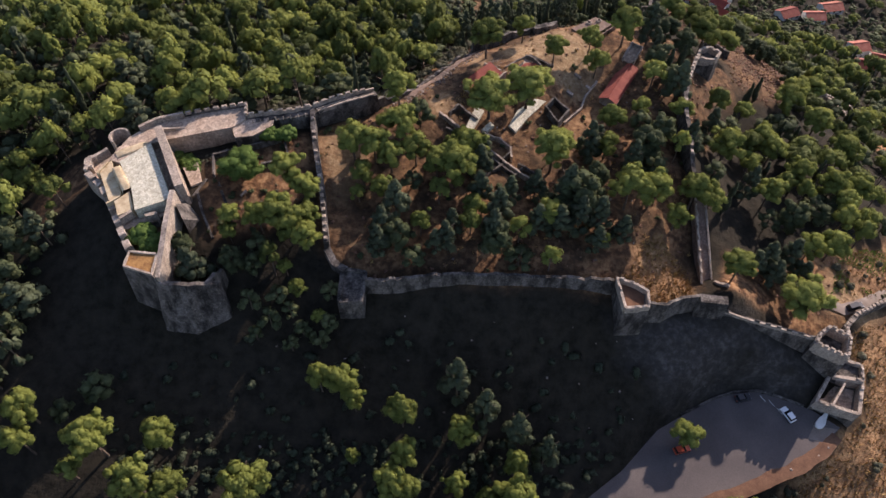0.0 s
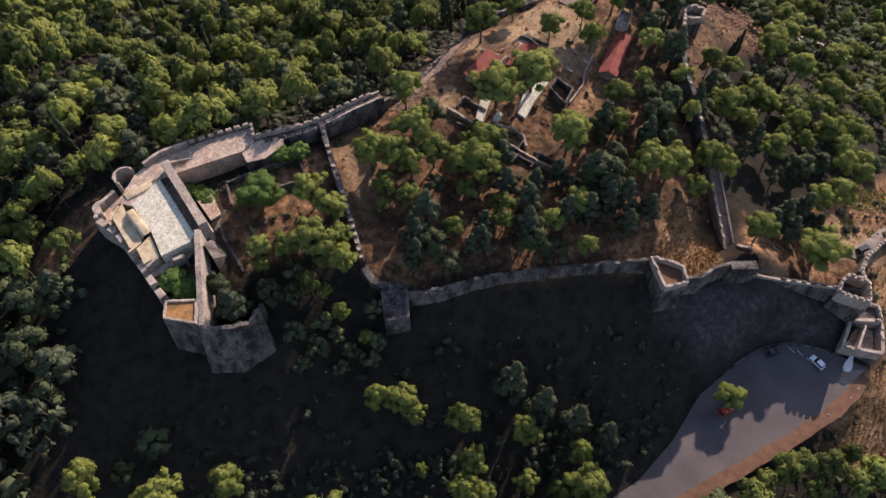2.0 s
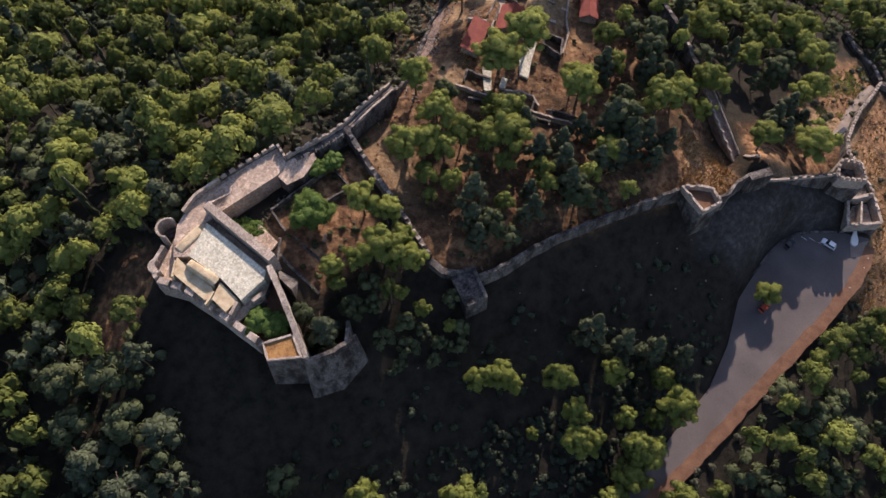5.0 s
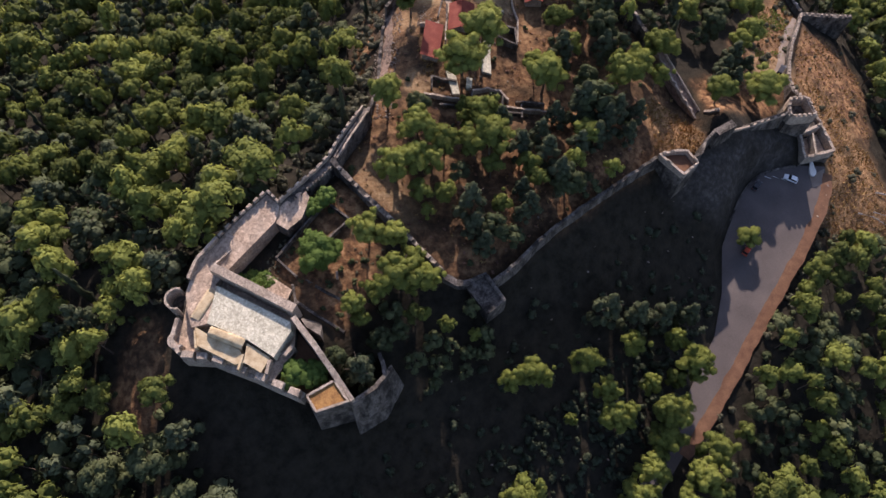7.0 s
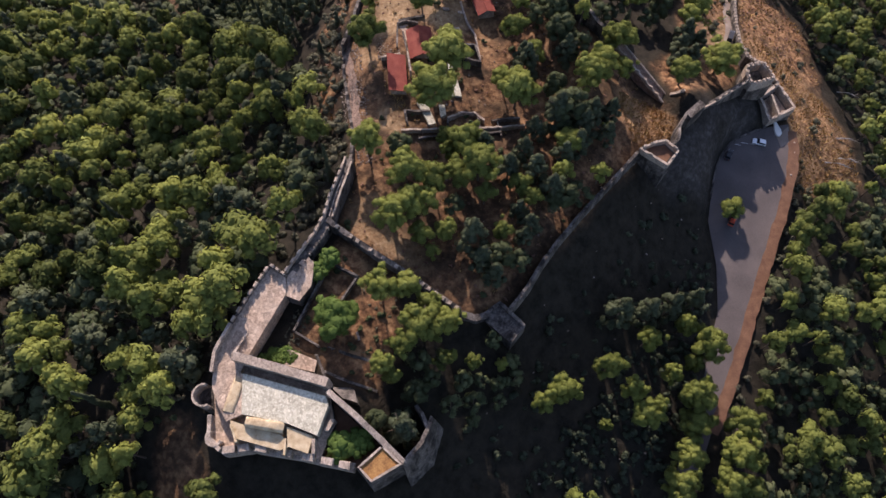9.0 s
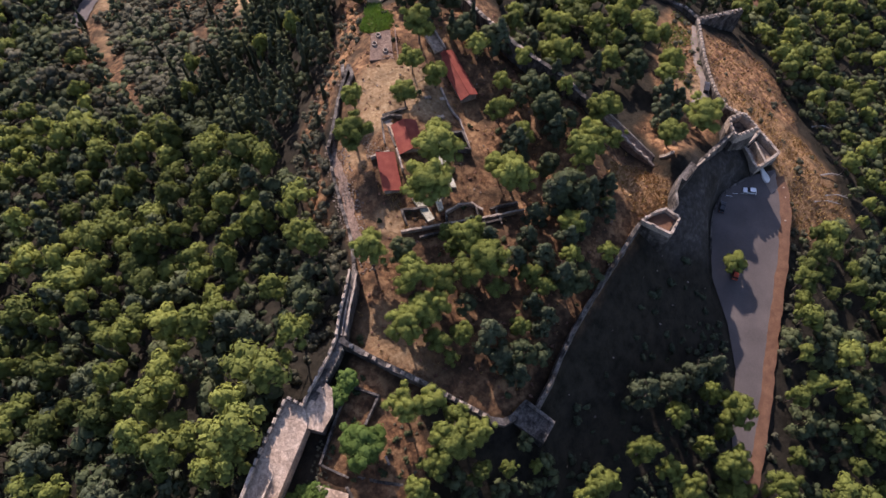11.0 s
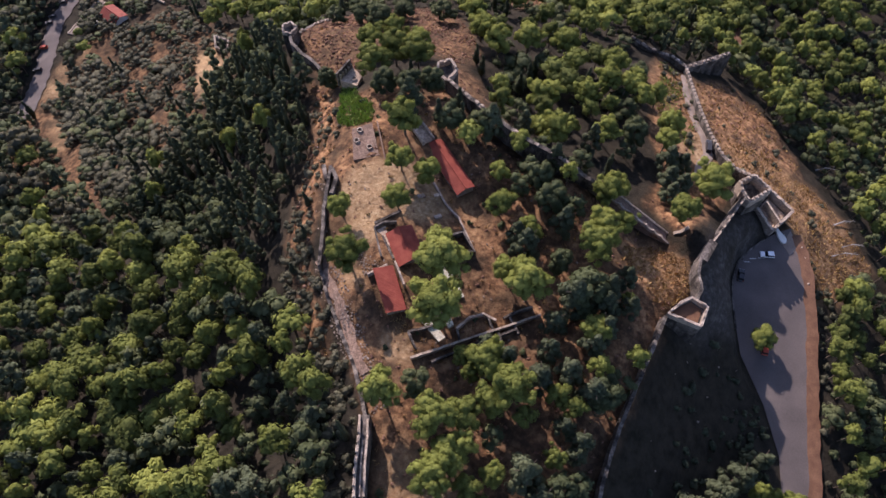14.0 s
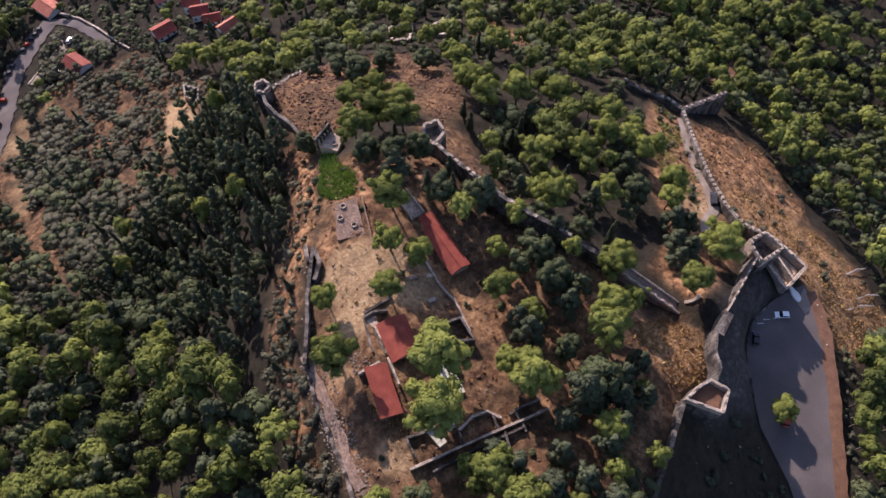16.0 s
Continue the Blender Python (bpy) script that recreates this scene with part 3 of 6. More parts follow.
def wall_thing(name, line, thick, label, parapet=None, tooth=None, **kw):
    """A curtain wall: body, coping, a parapet along one side (offset, height, thickness) and merlons on it."""
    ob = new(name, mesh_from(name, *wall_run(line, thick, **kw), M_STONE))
    tagged(ob, label, "castle wall", kind="structure")
    if parapet:
        off, high, th = parapet
        pts = resample(line, 2.5)
        edge = []
        for i, p in enumerate(pts):
            a, b = pts[max(i - 1, 0)], pts[min(i + 1, len(pts) - 1)]
            d = Vector((b[0] - a[0], b[1] - a[1])).normalized()
            edge.append((p[0] - d.y * off, p[1] + d.x * off, p[2] + high))
        v, f = wall_run([(x, y, z) for x, y, z in edge], th, ragged=0.05)
        lows = [z - high - 0.4 for x, y, z in resample(edge, 1.3)]
        m = 10
        v = [(x, y, max(z, lows[min(i // m, len(lows) - 1)])) for i, (x, y, z) in enumerate(v)]
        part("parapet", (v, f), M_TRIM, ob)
        if tooth:
            merlons(ob, edge, *tooth)
    elif tooth:
        merlons(ob, line, *tooth)
    return ob


# the keep at the west end: one battered mass with a terrace on top
KEEP = ccw([(-47.9, 127.1), (-55.3, 125.4), (-62.9, 123.6), (-67.9, 121.2), (-70.2, 119.8), (-73.5, 116.5), (-77, 112.1), (-80.3, 109.4), (-80.4, 106), (-76, 102.2),
            (-73.5, 98.3), (-70.7, 94), (-68.7, 90.4), (-62, 93), (-59.5, 96.5), (-56.2, 100.3), (-64.2, 115.7), (-49.8, 119.9), (-48.3, 121.1), (-47.2, 126.4)])


def solid(name, outline, base, top, mat, label="", category="", batter=0.0, parent=None, kind=""):
    outline = ccw(list(outline))
    geo = prism(outline, base, top, batter)
    if parent:
        return part(name, geo, mat, parent, label)
    return tagged(new(name, mesh_from(name, *geo, mat)), label, category, kind=kind)


def edge_run(line, thick, high, mat, owner, name="parapet", deep=1.0, ragged=0.06):
    """A thin wall that stands on a floor: line of (x, y, floor)."""
    v, f = [], []
    pts = resample(line, 1.2)
    for i, p in enumerate(pts):
        a, b = pts[max(i - 1, 0)], pts[min(i + 1, len(pts) - 1)]
        d = Vector((b[0] - a[0], b[1] - a[1])).normalized()
        w = thick / 2 + 0.06 * noise.noise((p[0], p[1], 0.3))
        t = p[2] + high + ragged * 2 * noise.noise((p[0] * 0.8, p[1] * 0.8, 4.0))
        for s, z in ((1, p[2] - deep), (1, t), (-1, t), (-1, p[2] - deep)):
            v.append((p[0] - d.y * w * s, p[1] + d.x * w * s, z))
    for i in range(len(pts) - 1):
        for j in range(4):
            f.append((4 * i + j, 4 * i + (j + 1) % 4, 4 * i + 4 + (j + 1) % 4, 4 * i + 4 + j))
    n = 4 * (len(pts) - 1)
    f += [(3, 2, 1, 0), (n, n + 1, n + 2, n + 3)]
    return part(name, (v, f), mat, owner)


keep = solid("keep", KEEP, 8.0, 22.3, M_FLAGS, "stone keep terrace of the hilltop castle with paved walks", "keep", kind="structure")
body = ccw([(p[0], p[1]) for p in KEEP])
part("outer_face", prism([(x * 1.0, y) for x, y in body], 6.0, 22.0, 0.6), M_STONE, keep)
TERRACE = [(-49.9, 119.7), (-48.2, 121.2), (-46.9, 122.7), (-40.4, 123.3), (-40.6, 120.8), (-42.9, 118.7), (-44.8, 117.3), (-48.8, 116.8)]
court_terrace = solid("court_terrace", TERRACE, 15.0, 23.8, M_FLAGS, "small flagged terrace at the edge of the castle court", "terrace")
part("retaining_wall", prism(ccw(TERRACE), 14.5, 23.5, 0.2), M_STONE, court_terrace)
part("wall_walk", prism(ccw([(-47.7, 126.9), (-55.3, 125.3), (-62.9, 123.5), (-67.9, 121.1), (-70.2, 119.7), (-73.4, 116.4), (-74.6, 113.4), (-67.5, 114.5), (-64.2, 115.8), (-49.9, 119.8), (-48.3, 121.1), (-47.1, 122.8)]), 20.0, 24.15), M_FLAGS, keep, "rough pale paved wall walk")
NW_EDGE = [(-47.8, 126.9, 24.15), (-55.5, 125.2, 24.15), (-61.9, 123.4, 24.15), (-68.0, 121.3, 24.15), (-71.2, 118.6, 24.15)]
edge_run(NW_EDGE, 0.45, 0.8, M_STONE, keep, deep=6)
merlons(keep, [(x, y, 24.95) for x, y, _ in NW_EDGE[:3]], 1.95, 1.3, 0.62, 0.62, 0.04, 3)
edge_run(NW_EDGE[2:], 0.7, 1.35, M_TRIM, keep, deep=1)
edge_run([(-47.6, 127.0, 24.15), (-47.2, 124.9, 24.15), (-46.9, 122.6, 24.15)], 0.5, 0.9, M_STONE, keep, deep=4)
merlons(keep, [(-47.5, 126.9, 25.05), (-46.9, 122.6, 25.05)], 1.5, 0.9, 0.62, 0.75, 0.0, 5)
edge_run([(-77.2, 112.6, 23.7), (-80.3, 109.4, 23.7), (-80.4, 106, 23.7)], 0.8, 0.8, M_TRIM, keep, deep=5)
SOUTH_EDGE = [(-80.4, 105.9, 23.7), (-76, 102.2, 23.7), (-73.5, 98.3, 23.7), (-70.7, 94, 23.7), (-68.7, 90.4, 23.7), (-65.2, 84.5, 23.7)]
edge_run(SOUTH_EDGE, 1.7, -2.2, M_TRIM, keep, deep=6)
merlons(keep, [(x, y, 21.4) for x, y, _ in SOUTH_EDGE], 3.6, 2.4, 1.5, 2.75, 0.0, 9)
# round turret on the west corner, open at the back
ring = []
for i in range(15):
    a = radians(20 + 15 * i + 20)
    ring.append((-75.4 + 2.2 * math.cos(a), 116.4 + 2.2 * math.sin(a), 23.4))
edge_run(ring, 0.4, 1.5, M_TRIM, keep, "turret_parapet", deep=3.5)
part("turret_floor", prism([(-75.6 + 2.3 * math.cos(2 * math.pi * i / 16), 116.4 + 2.3 * math.sin(2 * math.pi * i / 16)) for i in range(16)], 9.0, 21.0, 0.3), M_STONE, keep)
ring = [(-79.6 + 1.5 * math.cos(radians(70 + 20 * i)), 108.6 + 1.5 * math.sin(radians(70 + 20 * i)), 23.6) for i in range(12)]
edge_run(ring, 0.5, 1.0, M_TRIM, keep, "turret_parapet", deep=3)
# the pale concrete roof over the cistern, with the vault shoulders beside it
cistern = solid("cistern_roof", [(-67.2, 113.6), (-59.2, 97.9), (-60.0, 96.2), (-65.7, 93.6), (-68.0, 99.7), (-72.8, 107.7)], 21.0, 25.3, M_PALE,
                "pale lime-concrete roof of a cistern on the keep", "roof")


def vault(a, b, width, z, rise, name, owner):
    """A rounded shoulder of render along a line."""
    d = (Vector(b) - Vector(a)).normalized()
    nrm = Vector((-d.y, d.x))
    verts, faces = [], []
    n, m = 14, 7
    for i in range(n + 1):
        p = Vector(a).lerp(Vector(b), i / n)
        fade = min(1, 4 * min(i, n - i) / n + 0.25)
        for j in range(m):
            s = -1 + 2 * j / (m - 1)
            q = p + nrm * (s * width / 2 * (1 + 0.12 * noise.noise((p.x, p.y, s))))
            up = rise * fade * math.sqrt(max(0, 1 - s ** 4)) + 0.12 * noise.noise((q.x * 1.2, q.y * 1.2, 0))
            verts.append((q.x, q.y, z + up - (1.6 if abs(s) == 1 else 0)))
    for i in range(n):
        for j in range(m - 1):
            faces.append((m * i + j, m * i + j + 1, m * i + m + j + 1, m * i + m + j)[::-1])
    return part(name, mesh_from(name, verts, faces, M_VAULT, True), None, owner, "eroded ochre render")


part("side_terrace", prism(ccw([(-67.4, 114.4), (-74.8, 113.2), (-75.9, 109.2), (-72.9, 107.8), (-67.4, 113.0)]), 21.0, [24.6, 24.4, 24.3, 24.7, 24.8]), M_FLAGS, cistern)
vault((-68.0, 113.6), (-74.4, 110.2), 3.2, 24.55, 0.45, "vault_shoulder", cistern)
vault((-73.2, 106.2), (-69.0, 99.6), 2.7, 24.9, 0.95, "vault_shoulder", cistern)
part("side_slab", prism(ccw([(-68.5, 99.4), (-66.3, 94.2), (-69.3, 92.6), (-71.0, 96.5)]), 21.0, 24.75), M_VAULT, cistern)
part("cross_wall", prism(ccw([(-64.2, 93.6), (-63.6, 92.8), (-61.2, 93.4), (-61.5, 94.2)]), 20.0, 24.2), M_TRIM, cistern)
part("room_floor", prism(ccw([(-75.2, 108.8), (-73.5, 105.0), (-70.3, 99.0), (-71.0, 96.4), (-72.6, 97.2), (-76.9, 105.4)]), 21.0, 24.5), M_VAULT, keep, "pinkish worn lime floor")
edge_run([(-75.6, 108.0, 23.7), (-77.2, 104.6, 23.7)], 0.4, 1.2, M_VAULT, keep, "low_wall")
edge_run([(-70.2, 97.9, 23.7), (-72.6, 95.8, 23.7)], 0.4, 1.2, M_VAULT, keep, "low_wall")
edge_run([(-66.6, 93.8, 23.7), (-68.6, 91.8, 23.7)], 0.7, 1.2, M_TRIM, keep, "low_wall")
edge_run([(-60.8, 119.7, 24.0), (-63.0, 118.9, 24.6), (-65.6, 118.0, 25.4)], 0.45, 0.2, M_TRIM, keep, "stair_wall")
# the thick inner walls of the keep
inner = wall_thing("wall_keep", [(-66, 117.2, 27), (-61.5, 108.2, 27), (-57.1, 99.2, 27)], 1.8, "thick grey stone inner wall of the keep", base=15.0, ragged=0.04)
inner.data.materials[0] = M_TRIM
stair_wall = wall_thing("wall_keep_stair", [(-58.2, 97.9, 26.9), (-57.9, 89.8, 26.4), (-57.9, 82.2, 24.4), (-58.0, 77.8, 23.2)], 1.15, "sloping stone wall of the keep with a smooth coping", base=8.0, ragged=0.04)
stair_wall.data.materials[0] = M_TRIM
# battered end face of the keep wall, its slope shaped to lie in shade
solid("annex", [(-57.0, 100.8), (-53.4, 97.2), (-55.8, 92.6), (-57.2, 95.0)], 12.0, [25.6, 23.4, 17.2, 19.0], M_STONE, "battered stone end face of the keep wall, sloped into shade", "annex")
solid("keep_pit_floor", [(-68.7, 90.4), (-62, 93), (-59, 97), (-58.4, 83), (-64.5, 83.7)], 8.0, 20.2, M_REDSOIL, "sunken planted pit inside the keep", "floor", kind="structure")
tower = solid("corner_tower", [(-64.6, 83.9), (-58.4, 83.0), (-58.2, 77.5), (-65.0, 79.7)], 4.0, 23.8, M_STONE, "square corner tower topped with dry grass", "tower", 1.9)
part("grass_top", prism(ccw([(-64.2, 83.4), (-58.8, 82.6), (-58.7, 78.1), (-64.6, 80.0)]), 23.0, 24.05), M_TURF, tower, "dry yellow grass")
edge_run([(-58.6, 82.8, 23.8), (-58.6, 77.9, 23.8), (-64.7, 79.9, 23.8), (-64.5, 83.5, 23.8), (-58.9, 82.9, 23.8)], 0.45, 0.6, M_TRIM, tower)
# broken buttress east of the corner tower


def glacis(name, tops, feet, back, label):
    """A broad battered face: from a broken top line down to its foot, with a rough back."""
    n, m = 14, 8
    along = lambda line, s: Vector(line[0]).lerp(Vector(line[1]), s * 2) if s < 0.5 else Vector(line[1]).lerp(Vector(line[2]), s * 2 - 1)
    verts, faces = [], []
    for i in range(n + 1):
        top, foot = along(tops, i / n), along(feet, i / n)
        top.z += 0.9 * noise.noise((top.x * 0.6, top.y * 0.6, 2.2))
        col = [foot.lerp(top, j / m) for j in range(m + 1)]
        col += [top + Vector(back), top + Vector(back) * 1.3 + Vector((0, 0, -18))]
        for p in col:
            verts.append((p.x + 0.18 * noise.noise((p.x, p.y, p.z)), p.y + 0.25 * noise.noise((p.x * 0.7, p.z * 0.7, 5)), p.z))
    k = m + 3
    for i in range(n):
        faces += [(k * i + j, k * i + k + j, k * i + k + j + 1, k * i + j + 1) for j in range(k - 1)]
    faces += [tuple(range(k)), tuple(k * n + j for j in range(k))[::-1]]
    return tagged(new(name, mesh_from(name, verts, faces, M_STONE)), label, "castle wall", kind="structure")


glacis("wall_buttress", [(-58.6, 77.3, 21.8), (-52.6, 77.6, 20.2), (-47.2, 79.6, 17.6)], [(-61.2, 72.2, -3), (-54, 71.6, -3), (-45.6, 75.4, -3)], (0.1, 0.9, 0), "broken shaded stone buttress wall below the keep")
wall_thing("wall_buttress_spur", [(-49.5, 79.2, 18.8), (-48.2, 82, 18.2), (-47.6, 84.4, 17)], 0.8, "thin ruined spur of masonry below the keep", ragged=0.6)

north_west = wall_thing("wall_north_west", [(-46.8, 122.5, 23.8), (-42.2, 123.4, 23.8), (-35.7, 124.6, 23.8), (-31.3, 125.9, 23.8), (-27.6, 128.1, 23.8), (-23.9, 129.9, 23.6), (-20.4, 131.6, 23.3), (-16.9, 133.8, 22.6)], 2.2,
                       "battlemented stone curtain wall above the woods", (0.85, 0.85, 0.42), (1.95, 1.3, 0.6, 0.62, 0.03, 21))
edge_run([(-30.2, 125.5, 23.8), (-24.5, 128.7, 23.6), (-20.9, 130.5, 23.3), (-17.2, 132.7, 22.7)], 0.4, 0.4, M_TRIM, north_west, "inner_rim", 0.6)
edge_run([(-30.6, 126.2, 23.8), (-24.9, 129.4, 23.6), (-21.3, 131.2, 23.3)], 0.3, 0.3, M_TRIM, north_west, "inner_rim", 0.6)
for i in range(8):
    px = -45.2 + 1.75 * i
    part("rail_post", box(px, 121.55 + 0.195 * (px + 45.2), 23.6, 0.3, 0.3, 1.15, 12, 0.8, 0.04), M_TRIM, north_west, "short pale stone post")
wall_thing("wall_north_ruined", [(-16.9, 133.8, 20.4)] + [(x, y, ground_z(x, y) + h) for x, y, h in ((-12.3, 138.3, 1.6), (-7.8, 143, 0.9), (-2.3, 150.3, 0.7), (3, 157, 0.8), (8.4, 162.8, 0.9))], 0.8,
           "ruined stone curtain wall with a rubble walk", ragged=0.6)
wall_thing("wall_north_far", [(8.4, 162.8, 15.2), (17.9, 168, 14.2), (22.3, 171, 13.4), (28.9, 174, 12.8), (34, 176.6, 12.2)], 0.8, "low broken stone wall along the crest", ragged=0.4)
wall_thing("wall_cross", [(-31.6, 125.9, 24.4), (-30.6, 118.5, 22.9), (-29.3, 112, 21.2), (-28.0, 105.5, 19.7), (-26.9, 98.5, 18.3), (-25.8, 91.2, 17.3)], 1.2,
           "stone cross wall between the keep and the middle ward", ragged=0.08, tooth=(1.7, 0.9, 0.9, 0.3, 0.35, 51))
wall_thing("wall_cross_foot", [(-25.9, 91, 15.5), (-24.2, 88, 14.2), (-21.5, 86.5, 13.2)], 1.6, "stone wall that steps down to a square tower", ragged=0.2)
# merlons take the dark stone to paint the wall top as shaded
wall_thing("wall_south", [(-17, 83.6, 13.6), (-10, 84.1, 13.2), (-3, 85.4, 12.6), (4, 86.1, 12.3), (12, 86.5, 11.6), (21, 86.6, 10.4), (29.3, 86.6, 9.8), (38.8, 86.7, 9.2)], 0.8,
           "long shaded stone curtain wall on the south front", tooth=(2.7, 1.3, 0.7, 0.4, 0.8, 61, M_STONE), ragged=0.5, batter=0.5)


def hollow_tower(name, outline, base, top, floor, thick, label, tooth=None, mat=M_TRIM):
    outline = ccw(list(outline))
    ob = solid(name, outline, base, floor, M_STONE, label, "tower", 0.4)
    cx, cy = sum(p[0] for p in outline) / len(outline), sum(p[1] for p in outline) / len(outline)
    inset = [(x + (cx - x) / math.hypot(cx - x, cy - y) * thick * 0.6, y + (cy - y) / math.hypot(cx - x, cy - y) * thick * 0.6, floor) for x, y in outline]
    edge_run(inset + inset[:1], thick, top - floor, mat, ob, "tower_wall", 0.5, 0.1)
    if tooth:
        merlons(ob, [(x, y, top) for x, y, z in inset + inset[:1]], *tooth)
    return ob


# dark stone instead of pale on this tower stands in for tree shade
hollow_tower("wall_tower", [(-22.7, 78.4), (-17.4, 78.6), (-16.9, 86.8), (-22.6, 87.7)], -3.0, 12.6, 12.0, 0.9, "square wall tower on the shaded south front", (2.2, 1.1, 0.6, 0.3, 0.75, 69, M_STONE), M_STONE)
hollow_tower("open_tower", [(39.0, 86.9), (43.5, 85.2), (46.0, 83.2), (45.3, 78.8), (39.7, 78.5)], -8, 9.9, 8.3, 0.6, "ruined open-topped stone wall tower", (2.0, 1.0, 0.5, 0.4, 0.55, 71))
part("earth_floor", prism(ccw([(40.4, 86), (43, 84.6), (45, 82.8), (44.4, 79.8), (40.6, 79.6)]), 8.0, 8.36), M_REDSOIL, bpy.data.objects["open_tower"], "reddish earth floor")
wall_thing("wall_south_middle", [(45.6, 81.6, 7.2), (50.3, 81.4, 7), (53.9, 83.4, 6.6), (59.5, 84.5, 6)], 0.7, "stone curtain wall above a dry grass terrace", ragged=0.25, batter=0.4)
solid("junction_tower", [(58.4, 82.6), (64.6, 82.0), (65.0, 84.2), (58.6, 84.8)], -14, [6.0, 5.7, 5.6, 6.0], M_STONE, "stone corner tower where two walls meet", "tower", 0.9)
wall_thing("wall_south_east", [(64.6, 83.5, 1.1), (71.9, 82.0, -0.9), (77.2, 81.0, -2.1), (82.4, 80.1, -3.3), (88.2, 79.0, -4.5)], 1.0, "battlemented stone wall between the corner tower and the gate",
           (-0.4, 0.5, 0.4), (2.1, 1.1, 0.4, 0.6, 0.15, 81, M_STONE), batter=0.5)
wall_thing("wall_middle", [(64.2, 92.3, -2.1), (64.2, 96, -0.4), (64.2, 104, 3.3), (64.2, 112, 7.0)], 3.0,
           "long stone wall with a wall walk across the castle", (1.25, 0.7, 0.5), (1.9, 1.1, 0.5, 0.5, 0.12, 91))
bpy.data.objects["wall_middle"].data.materials[0] = M_TERRACE
edge_run([(65.5, 92.4, -2.1), (65.5, 96, -0.4), (65.5, 104, 3.3), (65.4, 112, 7.0)], 0.4, 0.45, M_TRIM, bpy.data.objects["wall_middle"])
wall_thing("wall_middle_north", [(63.6, 112, 8.2), (62.6, 117, 11.4), (62.3, 121, 13.6), (62.7, 127, 15), (63, 134, 15.6), (64.7, 142, 15.0), (67.7, 150, 13.8), (71.2, 158, 11.6), (74.5, 165, 9.4)], 1.1,
           "long broken stone wall across the castle hill", tooth=(2.2, 1.1, 0.7, 0.35, 0.6, 93), ragged=0.35)
hollow_tower("round_corner_tower", [(74.6, 165), (80, 164.4), (82.6, 168), (79.4, 171), (76, 169.5)], -14, 8.0, 6.2, 0.8, "tall shaded stone tower at the end of the wall", (2.2, 1.2, 0.7, 0.4, 0.3, 95))

# the gate: inner tower, guard room and barbican by the car park
hollow_tower("gate_tower", [(91.8, 82.2), (96.0, 79), (93.3, 73.1), (86.4, 77.2), (88.4, 80.2)], -20, -3.6, -6.8, 0.9, "square battlemented gate tower with an open roof", (1.55, 0.95, 0.6, 0.7, 0.0, 101))
hollow_tower("guard_room", [(93.4, 73.0), (96.1, 78.8), (101.8, 76.0), (100.6, 71.6)], -22, -12.4, -13.4, 0.8, "roofless stone guard room behind the gate", (2.0, 1.1, 0.6, 0.4, 0.3, 103))
hollow_tower("barbican", [(87.4, 66.9), (93.0, 74.0), (100.8, 71.8), (97.0, 63.4)], -24, -13.0, -16.0, 0.8, "roofless stone barbican of the castle gate", (2.6, 1.2, 0.7, 0.35, 0.3, 107))
part("paving", prism(ccw([(88.9, 67.4), (93.2, 72.6), (99.4, 71.0), (96.2, 64.8)]), -17.0, -15.94), M_FLAGS, bpy.data.objects["barbican"], "pale worn paving")
edge_run([(96.0, 71.4, -16.0), (91.2, 65.9, -16.0)], 0.5, 3.2, M_TRIM, bpy.data.objects["barbican"], "partition")
wall_thing("wall_east", [(95.9, 79.2, -5), (98.2, 84, -7.6), (104, 89.2, -10.6), (112, 94, -14.2), (121.8, 99.4, -17.6), (133, 104, -23), (144, 109.2, -27)], 1.2,
           "low battlemented stone wall beside the castle path", tooth=(1.9, 1.0, 0.8, 0.55, 0.12, 111), ragged=0.1)
wall_thing("wall_outer_gate", [(144.6, 110.4, -28.2), (149, 106.6, -28.4), (154, 102.3, -28.5), (158.7, 98.2, -28.2)], 1.8, "tall shaded stone wall of the outer gate", tooth=(1.7, 0.9, 0.7, 0.5, 0.2, 117), base=-60, ragged=0.15, batter=0.6)
wall_thing("wall_outer", [(144.5, 110, -26.5), (145.5, 116, -26), (144.5, 123, -25.5), (146, 131, -25)], 1.4, "broken battlemented outer stone wall", tooth=(2.2, 1.2, 0.8, 0.5, 0.3, 121))
hollow_tower("lookout_ruin", [(102.4, 296), (103.6, 288.6), (98, 285), (97.2, 291.6)], -90, -69.5, -71, 0.8, "small ruined lookout tower on the stony slope", (2.0, 1.0, 0.6, 0.5, 0.3, 141))
wall_thing("wall_ring", [(67, 203.5, -6), (70.6, 207.4, -7.4), (72.8, 212, -8), (74, 217, -8.4), (76.2, 222.5, -8.8), (79, 225.4, -9)], 1.0, "low curved stone ring wall round a dry knoll", ragged=0.15)
hollow_tower("ring_turret", [(79, 224.4), (82.6, 224.4), (83.6, 227.6), (80.6, 229.4), (78, 227.4)], -30, -8.6, -9.8, 0.7, "small ruined turret on the ring wall", (1.8, 0.9, 0.6, 0.4, 0.3, 131))
wall_thing("wall_knoll", [(x, y, ground_z(x, y) + 1.0) for x, y in ((83, 228), (89.5, 231), (96, 230.6), (104.6, 229.6))], 1.0, "broken battlemented wall at the edge of the dry knoll", tooth=(1.9, 1.1, 0.8, 0.6, 0.3, 133), ragged=0.3)
wall_thing("wall_knoll_inner", [(84, 186, -2.4), (89, 187.6, -4.5), (94, 186, -6)], 0.9, "low ruined wall with dry scrub behind it", tooth=(1.8, 1.0, 0.7, 0.5, 0.3, 135), ragged=0.4)


